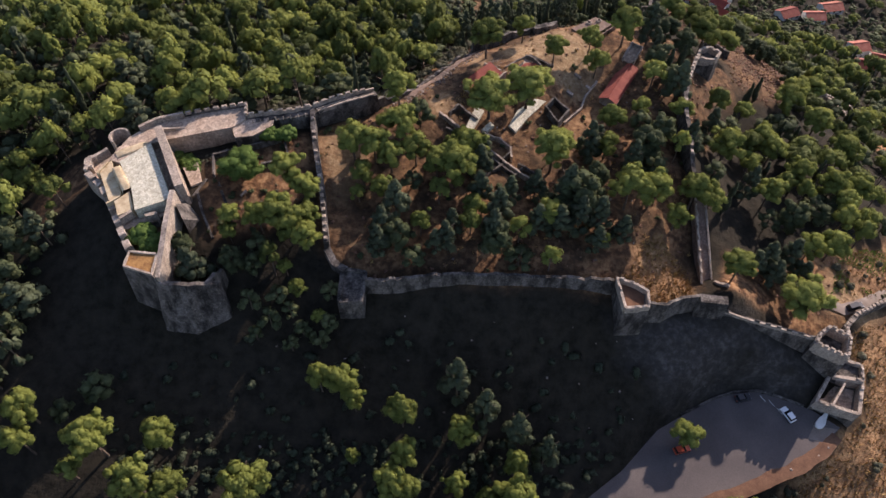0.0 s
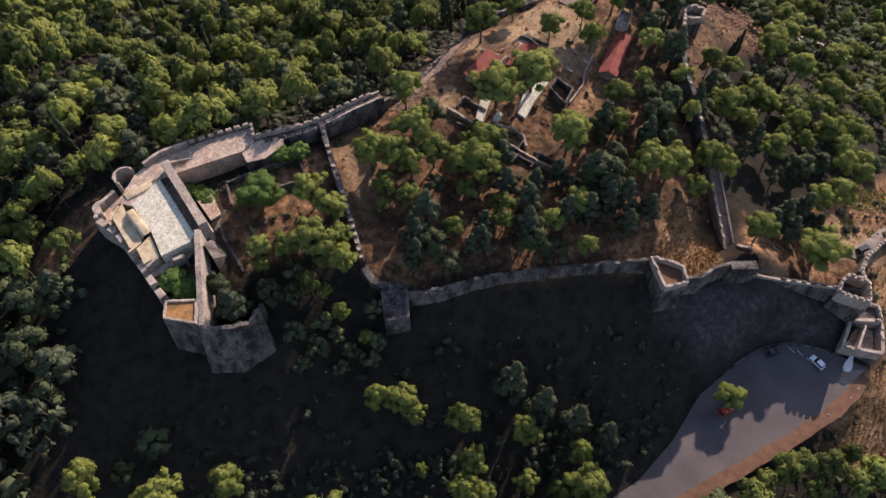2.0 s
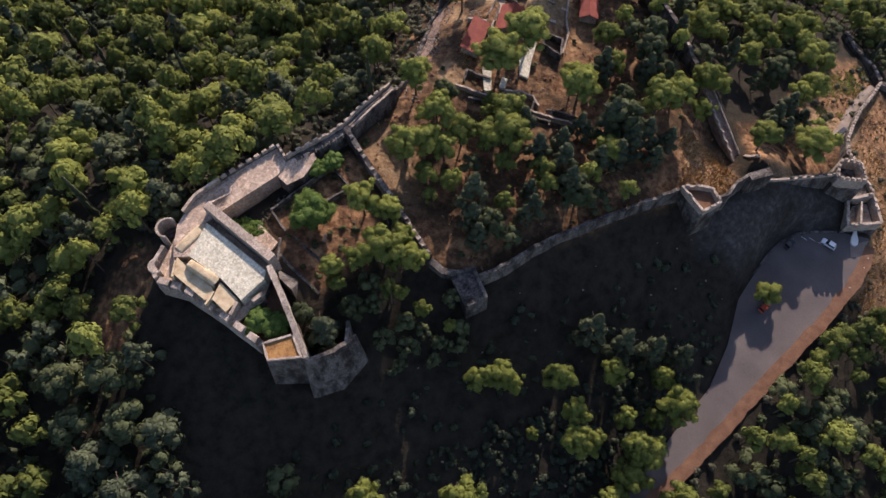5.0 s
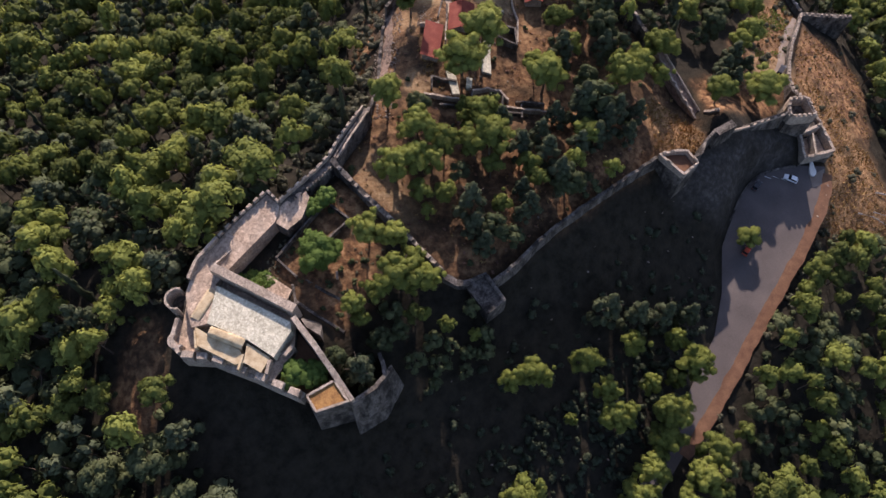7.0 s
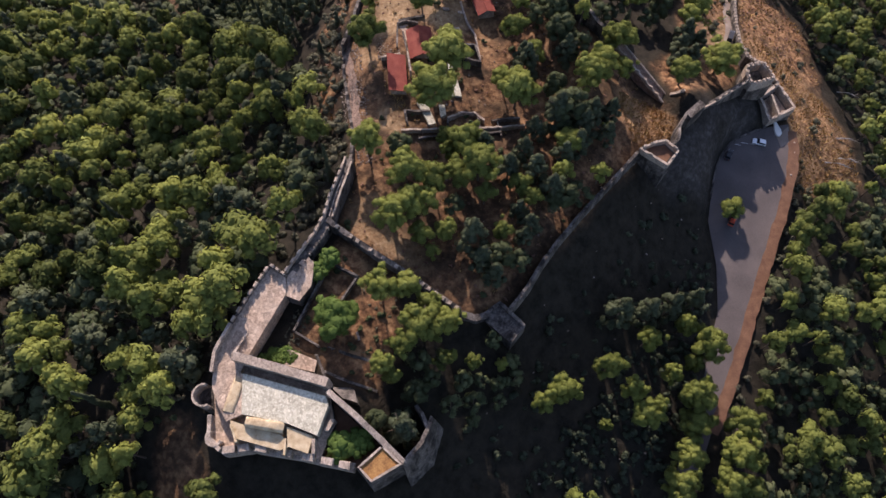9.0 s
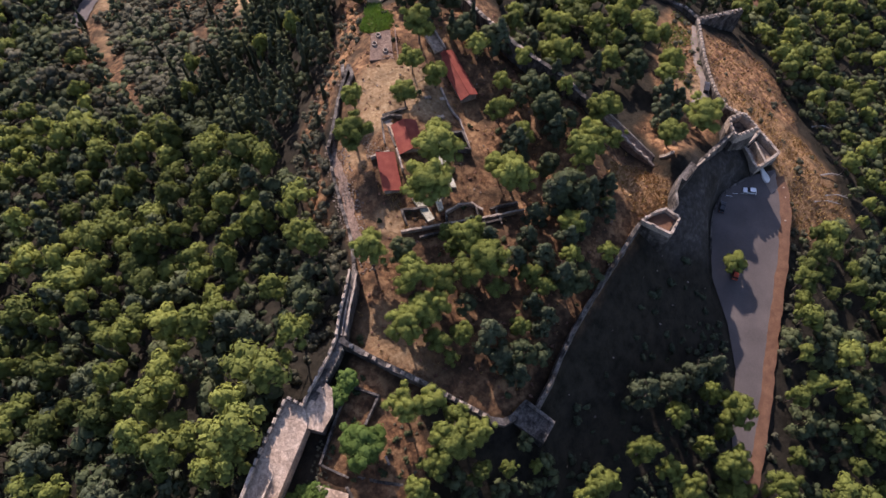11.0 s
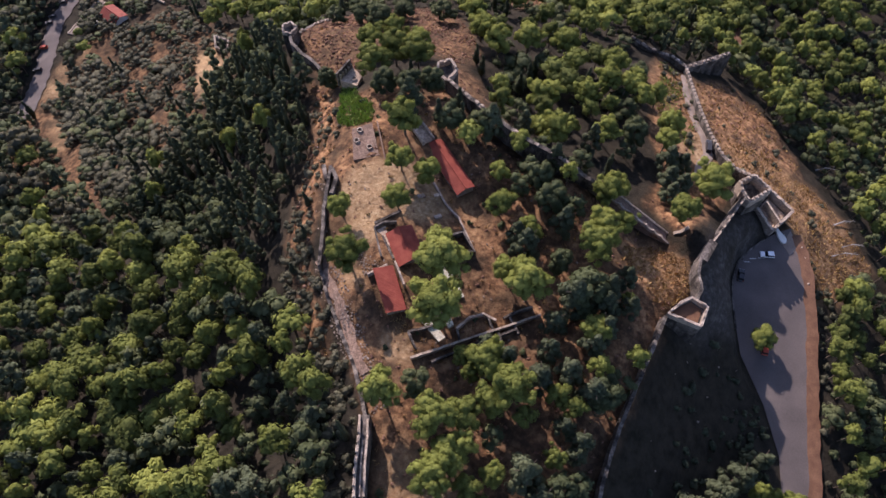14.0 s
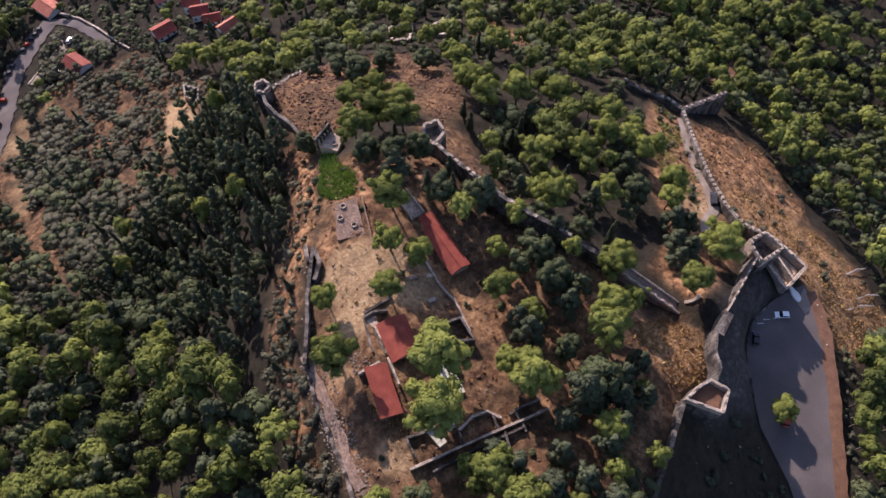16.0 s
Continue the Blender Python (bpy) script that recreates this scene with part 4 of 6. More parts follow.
# ---- courts, terraces and ruins on the crest ----
def low_wall(name, line, thick, high, mat, label, ragged=0.15):
    """A free low wall on the ground: line of (x, y)."""
    pts = resample([(x, y, 0) for x, y in line], 1.2)
    pts = [(x, y, ground_z(x, y)) for x, y, _ in pts]
    ob = thing(name, pts[0], label, "wall")
    edge_run(pts, thick, high, mat, ob, "masonry", 0.8, ragged)
    return ob


low_wall("corner_wall", [(65.6, 92.3), (66.2, 91.0), (68.0, 89.6)], 0.7, 0.7, M_TRIM, "low bent stone wall at the end of the wall walk")
COURT_WALL = "low stone wall of a ruined courtyard building"
low_wall("court_wall", [(-54, 113.7), (-52.7, 107.4)], 0.45, 1.3, M_STONE, COURT_WALL)
low_wall("court_wall", [(-54, 113.7), (-46.5, 116.3), (-38.8, 118.8)], 0.45, 1.5, M_STONE, COURT_WALL)
low_wall("court_wall", [(-37.6, 117.6), (-35.9, 112.3)], 0.45, 1.7, M_STONE, COURT_WALL)
low_wall("court_wall", [(-36.1, 112.5), (-42.4, 111.1)], 0.45, 1.5, M_STONE, COURT_WALL)
low_wall("garden_wall", [(-51.6, 106.1), (-49.3, 101.1), (-47.4, 97.8)], 0.6, 0.28, M_STONE, "low stone edging wall in the castle garden")
low_wall("garden_wall", [(-55.9, 103.5), (-53.8, 97.9), (-51, 92.3)], 0.6, 0.3, M_STONE, "low stone edging wall in the castle garden")
low_wall("garden_wall", [(-54.3, 106.8), (-56.4, 101.8)], 0.6, 0.28, M_STONE, "low stone edging wall in the castle garden")


def slab(name, outline, high, mat, label, category="paving", kind="structure"):
    outline = ccw(list(outline))
    z = [ground_z(x, y) for x, y in outline]
    return solid(name, outline, [v - 1.5 for v in z], [v + high for v in z], mat, label, category, kind=kind)


slab("barrack_annex_floor", [(51.2, 159.0), (54.5, 165.0), (57.0, 163.7), (53.4, 157.6)], 0.45, M_FLAGS, "pale earth floor of a roofless room")
slab("room_paving", [(22.5, 155.8), (24.8, 154.5), (19.0, 149.2), (17.0, 150.6)], 0.14, M_FLAGS, "pale stony floor of a roofless room")
slab("ruin_paving", [(8.5, 136.1), (10.7, 135.2), (7.5, 128.6), (5.8, 129.4)], 0.8, M_PALE, "pale broken lime floor of a ruined house")
slab("ruin_paving", [(12.1, 131.8), (13.2, 130.7), (11.2, 128.5), (9.8, 129.0)], 0.8, M_PALE, "pale broken lime floor of a ruined house")
slab("pine_paving", [(17.0, 131.5), (19.6, 136.6), (24.6, 141.2), (27.6, 141.0), (22.2, 134.6), (18.8, 129.8)], 0.35, M_PALE, "pale stony path beside the great pine")
slab("court_paving", [(-57.5, 112.2), (-55.1, 105.6), (-57.2, 104.2), (-60.6, 110.4)], 0.7, M_FLAGS, "worn flagstone paving beside the keep")
bench = thing("stone_bench", (-45.4, 103.2, ground_z(-45.4, 103.2) + 0.3), "pale stone bench on red earth", "bench")
part("seat", box(-45.4, 103.2, ground_z(-45.4, 103.2) + 0.55, 2.0, 0.5, 0.16, 60, 1, 0.03), M_TRIM, bench)
for s in (-0.7, 0.7):
    part("leg", box(-45.4 + s * 0.5, 103.2 + s * 0.87, ground_z(-45.4, 103.2), 0.25, 0.4, 0.56, 60), M_TRIM, bench)

cistern2 = thing("well_terrace", (43.7, 172.4, 13.4), "flat stone cistern terrace with three round well heads", "terrace")
TERR = ccw([(45.4, 177.2), (49.7, 173.7), (42.1, 167), (37.7, 171.9)])
part("platform", prism(TERR, 6.0, 13.5), M_TERRACE, cistern2)


def well_head(x, y, z, owner):
    verts, faces = [], []
    n = 14
    for i in range(n):
        a = 2 * math.pi * i / n
        for r, up in ((0.78, -0.1), (0.76, 0.42), (0.5, 0.42), (0.48, -0.1)):
            verts.append((x + r * math.cos(a), y + r * math.sin(a), z + up))
    for i in range(n):
        j = (i + 1) % n
        for q in range(3):
            faces.append((4 * i + q, 4 * j + q, 4 * j + q + 1, 4 * i + q + 1))
    part("well_head", (verts, faces), M_TRIM, owner, "round stone well head")


for x, y in ((46.1, 175.2), (43.0, 174.2), (42.9, 170.3)):
    well_head(x, y, 13.5, cistern2)
edge_run([(42.3, 166.8, 11.5), (37.9, 171.7, 11.5)], 0.4, 2.12, M_TERRACE, cistern2, "rim", 1, 0.05)
edge_run([(50.6, 172.7, 13.0), (43.0, 166.0, 13.0), (41.6, 164.8, 12.6)], 0.35, 0.9, M_TERRACE, cistern2, "side_wall", 3, 0.12)
upper = thing("upper_terrace", (66.5, 191.3, 1.6), "small stone terrace with one round well head", "terrace")
part("platform", prism(ccw([(64.6, 195.0), (70.2, 194.4), (69.2, 190.4), (65.2, 189.6)]), -4.0, 1.7), M_FLAGS, upper)
well_head(67.0, 191.6, 1.7, upper)
edge_run([(64.4, 195.8, 1.7), (70.8, 195.2, 1.7)], 0.5, 2.6, M_STONE, upper, "back_wall", 3)
for i in range(5):
    part("rib", box(65.2 + 1.25 * i, 195.1 - 0.12 * i, -1.0, 0.3, 0.8, 4.6 - 0.1 * i, 0, 0.9), M_TRIM, upper)

RUIN = "ruined stone house wall among the pines"
for line, high in (([(-0.9, 132.6), (7.4, 126.0), (15.6, 119.4), (23.8, 112.5)], 1.5), ([(0.9, 128.4), (9.4, 122.4), (18.0, 115.6)], 1.2), ([(10.6, 127.4), (14.5, 126.2), (17.1, 123.9), (17.2, 120.7)], 1.6), ([(18.8, 119.6), (21.5, 117.9), (24.8, 115.0)], 1.3),
                   ([(19.8, 118.4), (17.1, 114.9)], 1.2), ([(17.2, 123.0), (14.5, 119.8)], 1.3), ([(10.6, 127.4), (8.2, 125.2)], 1.4), ([(15.3, 119.2), (8.6, 113.4)], 1.2), ([(8.6, 113.4), (3.2, 117.4)], 1.1), ([(4.2, 136.2), (1.5, 132.6)], 1.4), ([(4.2, 136.2), (8.9, 131.8)], 1.2),
                   ([(12.7, 117.9), (10.3, 113.8)], 1.2), ([(29.6, 140.9), (33.4, 138.0), (30.0, 133.0), (27.0, 137.5), (29.6, 140.9)], 2.4)):
    low_wall("ruin_wall", line, 0.5, high, M_STONE if high < 1.45 or high > 2 else M_TRIM, RUIN, 0.22)
low_wall("barrack_annex_wall", [(50.9, 158.9), (54.4, 165.3), (57.2, 163.9), (53.6, 157.4)], 0.5, 1.6, M_TRIM, "pale roofless end room of the barrack", 0.2)
for line, high in (([(22.9, 156.4), (16.9, 150.8)], 0.6), ([(22.9, 156.4), (25.1, 155.3), (27.0, 152.7)], 1.0), ([(22.0, 153.6), (17.9, 148.1)], 0.5), ([(16.9, 147.0), (13.0, 142.2)], 2.6), ([(11.2, 150.9), (15.6, 148.3)], 1.4)):
    low_wall("roofless_room_wall", line, 0.45, high, M_STONE if high < 1.2 else M_TRIM, "pale broken wall of a roofless room beside the tiled building", 0.2)
for line, high in (([(34.3, 177.0), (31.2, 172.8), (26.6, 171.4)], 2.0), ([(34.7, 179.8), (30.8, 176.2)], 1.8)):
    low_wall("crest_ruin_wall", line, 1.0, high, M_STONE, "thick ruined wall at the edge of the crest", 0.6)
low_wall("yard_wall", [(42.9, 151.5), (38.9, 145.5), (37.4, 141.3), (32.0, 134.9)], 0.5, 0.7, M_TRIM, "low stone wall along the barrack yard", 0.15)
for line, high in (([(139.4, 215.8), (153.2, 225.3), (158.2, 217.6), (144.1, 211.1), (139.4, 215.8)], 2.2), ([(151.2, 210.1), (164.7, 208.2), (167.7, 200.9)], 2.8), ([(154, 195.7), (151.2, 210.1)], 2.0), ([(159, 209), (160.5, 203)], 1.6)):
    low_wall("outer_ruin_wall", line, 0.9, high, M_TRIM, "pale ruined outwork wall in the pine wood", 0.6)
for line in ([(24, 157), (30.5, 153.6)],):
    low_wall("ruin_wall", line, 0.6, 0.6, M_STONE, "low ruined stone wall on trodden earth", 0.25)
for x, y, turn in ((33.8, 146.2, 30), (39.5, 149.5, 30), (36.6, 152.5, 30)):
    low_wall("stone_curb", [(x, y), (x + 1.6, y - 1.0)], 0.9, 0.5, M_TRIM, "small square stone curb on the trodden yard")


# ---- tiled buildings ----
def tile_slope(a, b, c, d, pitch=0.42, wave=0.025):
    """Rows of barrel tiles from the ridge a-b down to the eave d-c."""
    a, b, c, d = (Vector(p) for p in (a, b, c, d))
    n = max(4, round((b - a).length / pitch)) * 4
    up = (b - a).cross(d - a).normalized()
    if up.z < 0:
        up = -up
    verts, faces = [], []
    for i in range(n + 1):
        lift = up * (wave * (0.5 - 0.5 * math.cos(2 * math.pi * i / 4)))
        top, low = a.lerp(b, i / n), d.lerp(c, i / n)
        for s in (0, 0.5, 1.0):
            verts.append(tuple(top.lerp(low, s) + lift))
    for i in range(n):
        for s in range(2):
            faces.append((3 * i + s, 3 * i + s + 1, 3 * i + 4 + s, 3 * i + 3 + s))
    m = len(verts)
    verts += [tuple(p - up * 0.12) for p in (a, b, c, d)]
    faces.append((m, m + 1, m + 2, m + 3))
    return verts, faces


HOUSES = []


def house(name, cx, cy, turn, length, width, floor, eave, rise, label, roof=None, wall=None, pitch=0.32, windows=0, over=0.35, mono=False):
    """A small building with a tiled gable roof (or one slope), its long side along turn."""
    roof, wall = roof or M_TILE, wall or M_TRIM
    HOUSES.append((cx, cy, max(length, width) / 2 + 1))
    m = pose(cx, cy, 0, 0, 0, turn)
    ob = thing(name, (cx, cy, floor), label, "house")
    at = lambda x, y, z: tuple(m @ Vector((x, y, z)))
    l, w = length / 2, width / 2
    if mono:
        v = [at(-l, -w, floor - 2), at(l, -w, floor - 2), at(l, w, floor - 2), at(-l, w, floor - 2), at(-l, -w, eave), at(l, -w, eave), at(l, w, eave + rise), at(-l, w, eave + rise)]
        part("wall", (v, [(0, 1, 5, 4), (1, 2, 6, 5), (2, 3, 7, 6), (3, 0, 4, 7), (4, 5, 6, 7)]), wall, ob)
        r = rise / width * over
        part("roof", tile_slope(at(-l - over, w + over, eave + rise + r + 0.1), at(l + over, w + over, eave + rise + r + 0.1), at(l + over, -w - over, eave - r + 0.1), at(-l - over, -w - over, eave - r + 0.1), pitch), roof, ob, "red barrel tiles")
    else:
        v = [at(-l, -w, floor - 2), at(l, -w, floor - 2), at(l, w, floor - 2), at(-l, w, floor - 2), at(-l, -w, eave), at(l, -w, eave), at(l, w, eave), at(-l, w, eave), at(-l, 0, eave + rise), at(l, 0, eave + rise)]
        part("wall", (v, [(0, 1, 5, 4), (1, 2, 6, 9, 5), (2, 3, 7, 6), (3, 0, 4, 8, 7)]), wall, ob)
        r = rise / w * over
        for s in (1, -1):
            part("roof_slope", tile_slope(at(-l - over, 0, eave + rise + 0.1), at(l + over, 0, eave + rise + 0.1), at(l + over, s * (w + over), eave - r + 0.1), at(-l - over, s * (w + over), eave - r + 0.1), pitch), roof, ob, "red barrel tiles")
        part("ridge", tube([at(-l - over, 0, eave + rise + 0.14), at(l + over, 0, eave + rise + 0.14)], [0.14, 0.14], 6), roof, ob)
    for i in range(windows):
        x = -l + length * (i + 0.5) / windows
        for s in (1, -1):
            win = part("window", join(box(*at(x, s * w, floor + 1.0), 1.1, 0.16, 1.3, turn)), M_WALLPAINT, ob)
            part("pane", box(*at(x, s * (w + 0.07), floor + 1.08), 0.9, 0.1, 1.14, turn), M_GLASS, win)
    return ob


house("tiled_building", 10.5, 144.6, 46.5, 10.6, 4.0, ground_z(10, 144), 17.3, 1.2, "long low stone building under a red tile roof", mono=True)
house("tiled_building", 22.2, 147.4, 50.5, 8.6, 6.0, ground_z(22, 147), 16.2, 1.4, "stone building with a red gabled tile roof beside a large pine", pitch=0.32)
house("tiled_building", 48.9, 150.3, 59.0, 16.0, 4.5, 7.5, 11.3, 1.0, "long stone barrack with a red gabled tile roof", pitch=0.32)
for cx, cy, turn, length, width, high, mat in ((101.2, 362.4, 80, 10.5, 8.0, 3.4, M_TILE), (133, 335.4, -25, 9.5, 8, 3.4, M_TILE), (148.5, 325, -50, 8, 6.5, 5.0, M_TILE), (147, 317, -50, 8, 5.5, 3.2, M_TILE),
                                                (145, 306, -20, 9, 6, 2.8, M_TILE_OLD), (127, 406, 80, 12, 9, 3.4, M_TILE_OLD), (152.5, 333, -50, 8, 7, 5.6, M_TILE), (152, 352, -30, 8, 7, 3.0, M_TILE_OLD),
                                                (184, 320, 20, 10, 8, 3.2, M_TILE), (198, 318, 0, 10, 8, 3.4, M_TILE_OLD), (203, 268, -10, 11, 8, 3.4, M_TILE), (216, 276, -20, 11, 8, 3.6, M_TILE), (206, 283, 10, 8, 8, 6.0, M_TILE_OLD), (212, 330, 10, 11, 8, 3.4, M_TILE_OLD)):
    z = ground_z(cx, cy)
    tagged(house("village_house", cx, cy, turn, length, width, z + 0.3, z + high * 0.85, 1.9, "whitewashed village house with a red tile roof", mat, M_WALLPAINT, 0.7, 3), group="village houses below the castle")


# ---- paths, kerbs and the street below ----
for name, line, width, mat, label in (("castle_path", [(92, 92), (97, 92.4), (102, 91.6), (107, 93.4), (113, 96.8), (121.5, 101.2), (131, 105.2), (141, 108.4)], 3.0, M_CONCRETE, "pale trodden castle path"),
                                      ("village_street", [(34, 356), (45, 363), (59, 371), (69, 378.5), (85.7, 390), (99, 395.2), (114.3, 398.4), (121, 399.5)], 8.5, M_ASPHALT, "pale village street with parked cars"),
                                      ("village_lane", [(120, 400), (123.2, 392), (123.6, 384), (120.8, 368), (117.4, 356)], 4.6, M_ASPHALT, "narrow lane through the village gardens"),
                                      ("foot_path", [(84.4, 377), (96, 378.1), (108, 379), (113, 386)], 2.2, M_CONCRETE, "narrow stone footpath"),
                                      ("forest_track", [(180, 102), (196, 96), (214, 100)], 4.0, M_REDSOIL, "dirt track at the wood's edge")):
    tagged(new(name, mesh_from(name, *ribbon(line, width, 0.25), mat, True)), label, "path", kind="structure")

rubble_path = new("rubble_path", mesh_from("rubble_path", *ribbon([(11.2, 164.9), (7.5, 160.5), (3.6, 154.9), (0.0, 150.4), (-5.8, 143.3), (-8.6, 139.8)], 2.3, -0.02, 0.9), M_TERRACE))
tagged(rubble_path, "rubble-strewn walk behind the ruined wall", "path", kind="structure")

kerb = thing("kerb_wall", (71, 70.9, -17.6), "low stone kerb wall along the car park", "kerb", kind="structure")
edge_run([(x, y, road_height(x)) for x, y in ((57, 65.6), (59.8, 66.9), (65.9, 69.8), (71.1, 71.3), (76.7, 71.6), (81.7, 69.8), (86.5, 67.4))], 0.5, 0.45, M_STONE, kerb, "kerb_stone", 0.6, 0.12)
pale = thing("gate_step", (90.8, 63.9, -17), "pale rounded stone step before the gate", "step")
part("step", prism(ccw([(91.9, 65.6), (91.4, 66.1), (90.4, 65.1), (89.2, 64.4), (88.0, 63.2), (87.7, 62.3), (88.2, 61.7), (89.2, 61.8), (90.2, 62.7), (90.8, 64.0)]), -18.5, -16.6, 0.1), M_WALLPAINT, pale)
# sunlit corner of the asphalt, laid as a slab in the paler concrete colour
slab("gate_apron", [(87.6, 62.6), (92.8, 61.6), (88.6, 58.4), (85.2, 59.4)], 0.32, M_CONCRETE, "pale slab that stands for sunlit asphalt at the car park edge")
for x, y in ((89.2, 57.2), (86.4, 55.4), (83.1, 53.6), (79.2, 52.2)):
    b = thing("kerb_boulder", (x, y, ground_z(x, y)), "pale boulder on the road verge", "boulder")
    part("rock", tube([(x, y, ground_z(x, y) - 0.2), (x + 0.1, y, ground_z(x, y) + 0.5), (x, y + 0.1, ground_z(x, y) + 0.85)], [0.6, 0.5, 0.2], 7), M_TRIM, b)


# ---- cars ----
def bay_line(x, y, length, turn):
    z = road_height(x)
    ob = thing("parking_line", (x, y, z), "worn white parking line on the asphalt", "road marking", "parking lines in the car park")
    part("stripe", box(x, y, z - 0.01, length, 0.14, 0.02, turn), M_WALLPAINT, ob)


for x, y in ((77.6, 69.4), (79.4, 68.2), (80.8, 66.0)):
    bay_line(x, y, 2.2, 118)


def car(name, x, y, z, turn, paint, label, length=3.95, tall=1.45, group=""):
    m = pose(x, y, z, 0, 0, turn)
    ob = thing(name, m, label, "car", group)
    put = lambda g: ([tuple(m @ Vector(v)) for v in g[0]], g[1])
    l, w = length / 2, 0.82
    side = [(-l, 0.32), (-l, 0.72), (-l + 0.15, 0.88), (l - 1.15, 0.92), (l - 0.15, 0.72), (l, 0.55), (l, 0.3)]
    verts = [(px, s * (w - (0.05 if pz > 0.8 else 0)), pz) for s in (-1, 1) for px, pz in side]
    n = len(side)
    faces = [tuple(range(n)), tuple(range(2 * n - 1, n - 1, -1))] + [(i, n + i, n + (i + 1) % n, (i + 1) % n) for i in range(n)]
    body = part("body", put((verts, faces)), paint, ob)
    cab0 = [(-l + 0.2, 0.87), (l - 1.15, 0.9)]
    roof0 = [(-l + 0.5, tall), (l - 1.9, tall)]
    cv = []
    for (px, pz), inset in zip((cab0[0], cab0[1], roof0[1], roof0[0]), (0.04, 0.04, 0.16, 0.16)):
        cv += [(px, -w + inset, pz), (px, w - inset, pz)]
    part("cabin_glass", put((cv, [(0, 2, 4, 6), (1, 7, 5, 3), (2, 3, 5, 4), (0, 6, 7, 1), (6, 4, 5, 7)])), M_GLASS, ob)
    part("roof", put(box((roof0[0][0] + roof0[1][0]) / 2, 0, tall - 0.02, roof0[1][0] - roof0[0][0] + 0.1, 2 * w - 0.26, 0.06, 0, 0.96)), paint, ob)
    for px in (-l + 0.65, l - 0.7):
        for s in (-1, 1):
            wheel = part("wheel", put(tube([(px, s * (w - 0.2), 0.3), (px, s * (w + 0.01), 0.3)], [0.3, 0.3], 12)), M_RUBBER, ob)
            part("rim", put(tube([(px, s * (w - 0.02), 0.3), (px, s * (w + 0.02), 0.3)], [0.19, 0.19], 10)), M_STEEL, wheel)
    for s in (-0.55, 0.55):
        part("headlight", put(box(l - 0.08, s, 0.56, 0.14, 0.3, 0.14)), M_STEEL, ob)
        part("tail_light", put(box(-l + 0.03, s, 0.62, 0.08, 0.26, 0.16)), M_RED, ob)
    part("windscreen_pillar", put(box(l - 1.5, 0, 0.88, 0.05, 2 * w - 0.12, 0.08)), paint, ob)
    return ob


car("parked_car", 82.1, 65.2, road_height(82.1), 115, M_WHITE, "white hatchback parked in the shaded car park")
car("parked_car", 55.4, 57.0, road_height(55.4), 15, M_RED, "red-orange car parked under a roadside pine")
car("parked_car", 72.6, 69.6, road_height(72.6), 12, M_DARKCAR, "dark car parked beside the stone kerb", 3.8)
car("parked_van", 105.6, 92.6, ground_z(105.6, 92.6) + 0.5, 17, M_DARKCAR, "dark van parked on the castle path", 5.0, 1.9)
for i, (x, y) in enumerate(((60, 374.6), (72, 383.4), (86, 394), (90, 395.8), (100, 398.6), (103.6, 399.2), (107.1, 399.9), (110.4, 400.4), (113.6, 401.0))):
    car("parked_car", x, y, ground_z(x, y) + 0.62, 120 + 5 * (i % 3), (M_DARKCAR, M_RED, M_DARKCAR, M_DARKCAR)[i % 4], "small car parked beside the village street", group="cars along the village street")
for x, y, turn in ((113.2, 379.4, 20), (108.4, 382.6, 60), (94.2, 369.6, 140)):
    car("parked_car", x, y, ground_z(x, y) + 0.4, turn, M_WHITE, "white car parked in the village gardens", group="cars in the village gardens")
low_wall("garden_terrace_wall", [(84.2, 378.9), (96, 380.2), (107.7, 381.3)], 0.7, 0.7, M_TRIM, "pale low terrace wall in the village gardens")
low_wall("garden_terrace_wall", [(84.5, 375.0), (96.5, 376), (108.4, 376.5)], 0.7, 0.7, M_TRIM, "pale low terrace wall in the village gardens")
low_wall("lane_wall", [(126.6, 399), (127, 384.6), (124.4, 369.7), (120.8, 356), (118.6, 345)], 0.8, 1.4, M_TRIM, "pale stone wall along the village lane")


# ---- trees ----
def ico(level):
    bm = bmesh.new()
    bmesh.ops.create_icosphere(bm, subdivisions=level, radius=1)
    v = np.array([x.co[:] for x in bm.verts])
    f = np.array([[x.index for x in q.verts] for q in bm.faces])
    bm.free()
    return v, f


ICO = {1: ico(1), 2: ico(2), 3: ico(3)}


def lobe(rng, centre, r, flat, level):
    v, f = ICO[level]
    bumps = np.array([noise.noise(Vector(p) * 2.3 + Vector(centre) * 3.7) for p in v])
    k = r * (1 + 0.4 * bumps + rng.normal(0, 0.05, len(v)))
    out = v * np.array([1, 1, 1 / flat])
    v = v * k[:, None] * np.array([1, 1, flat]) + np.array(centre)
    return v, f, out / np.linalg.norm(out, axis=1)[:, None]


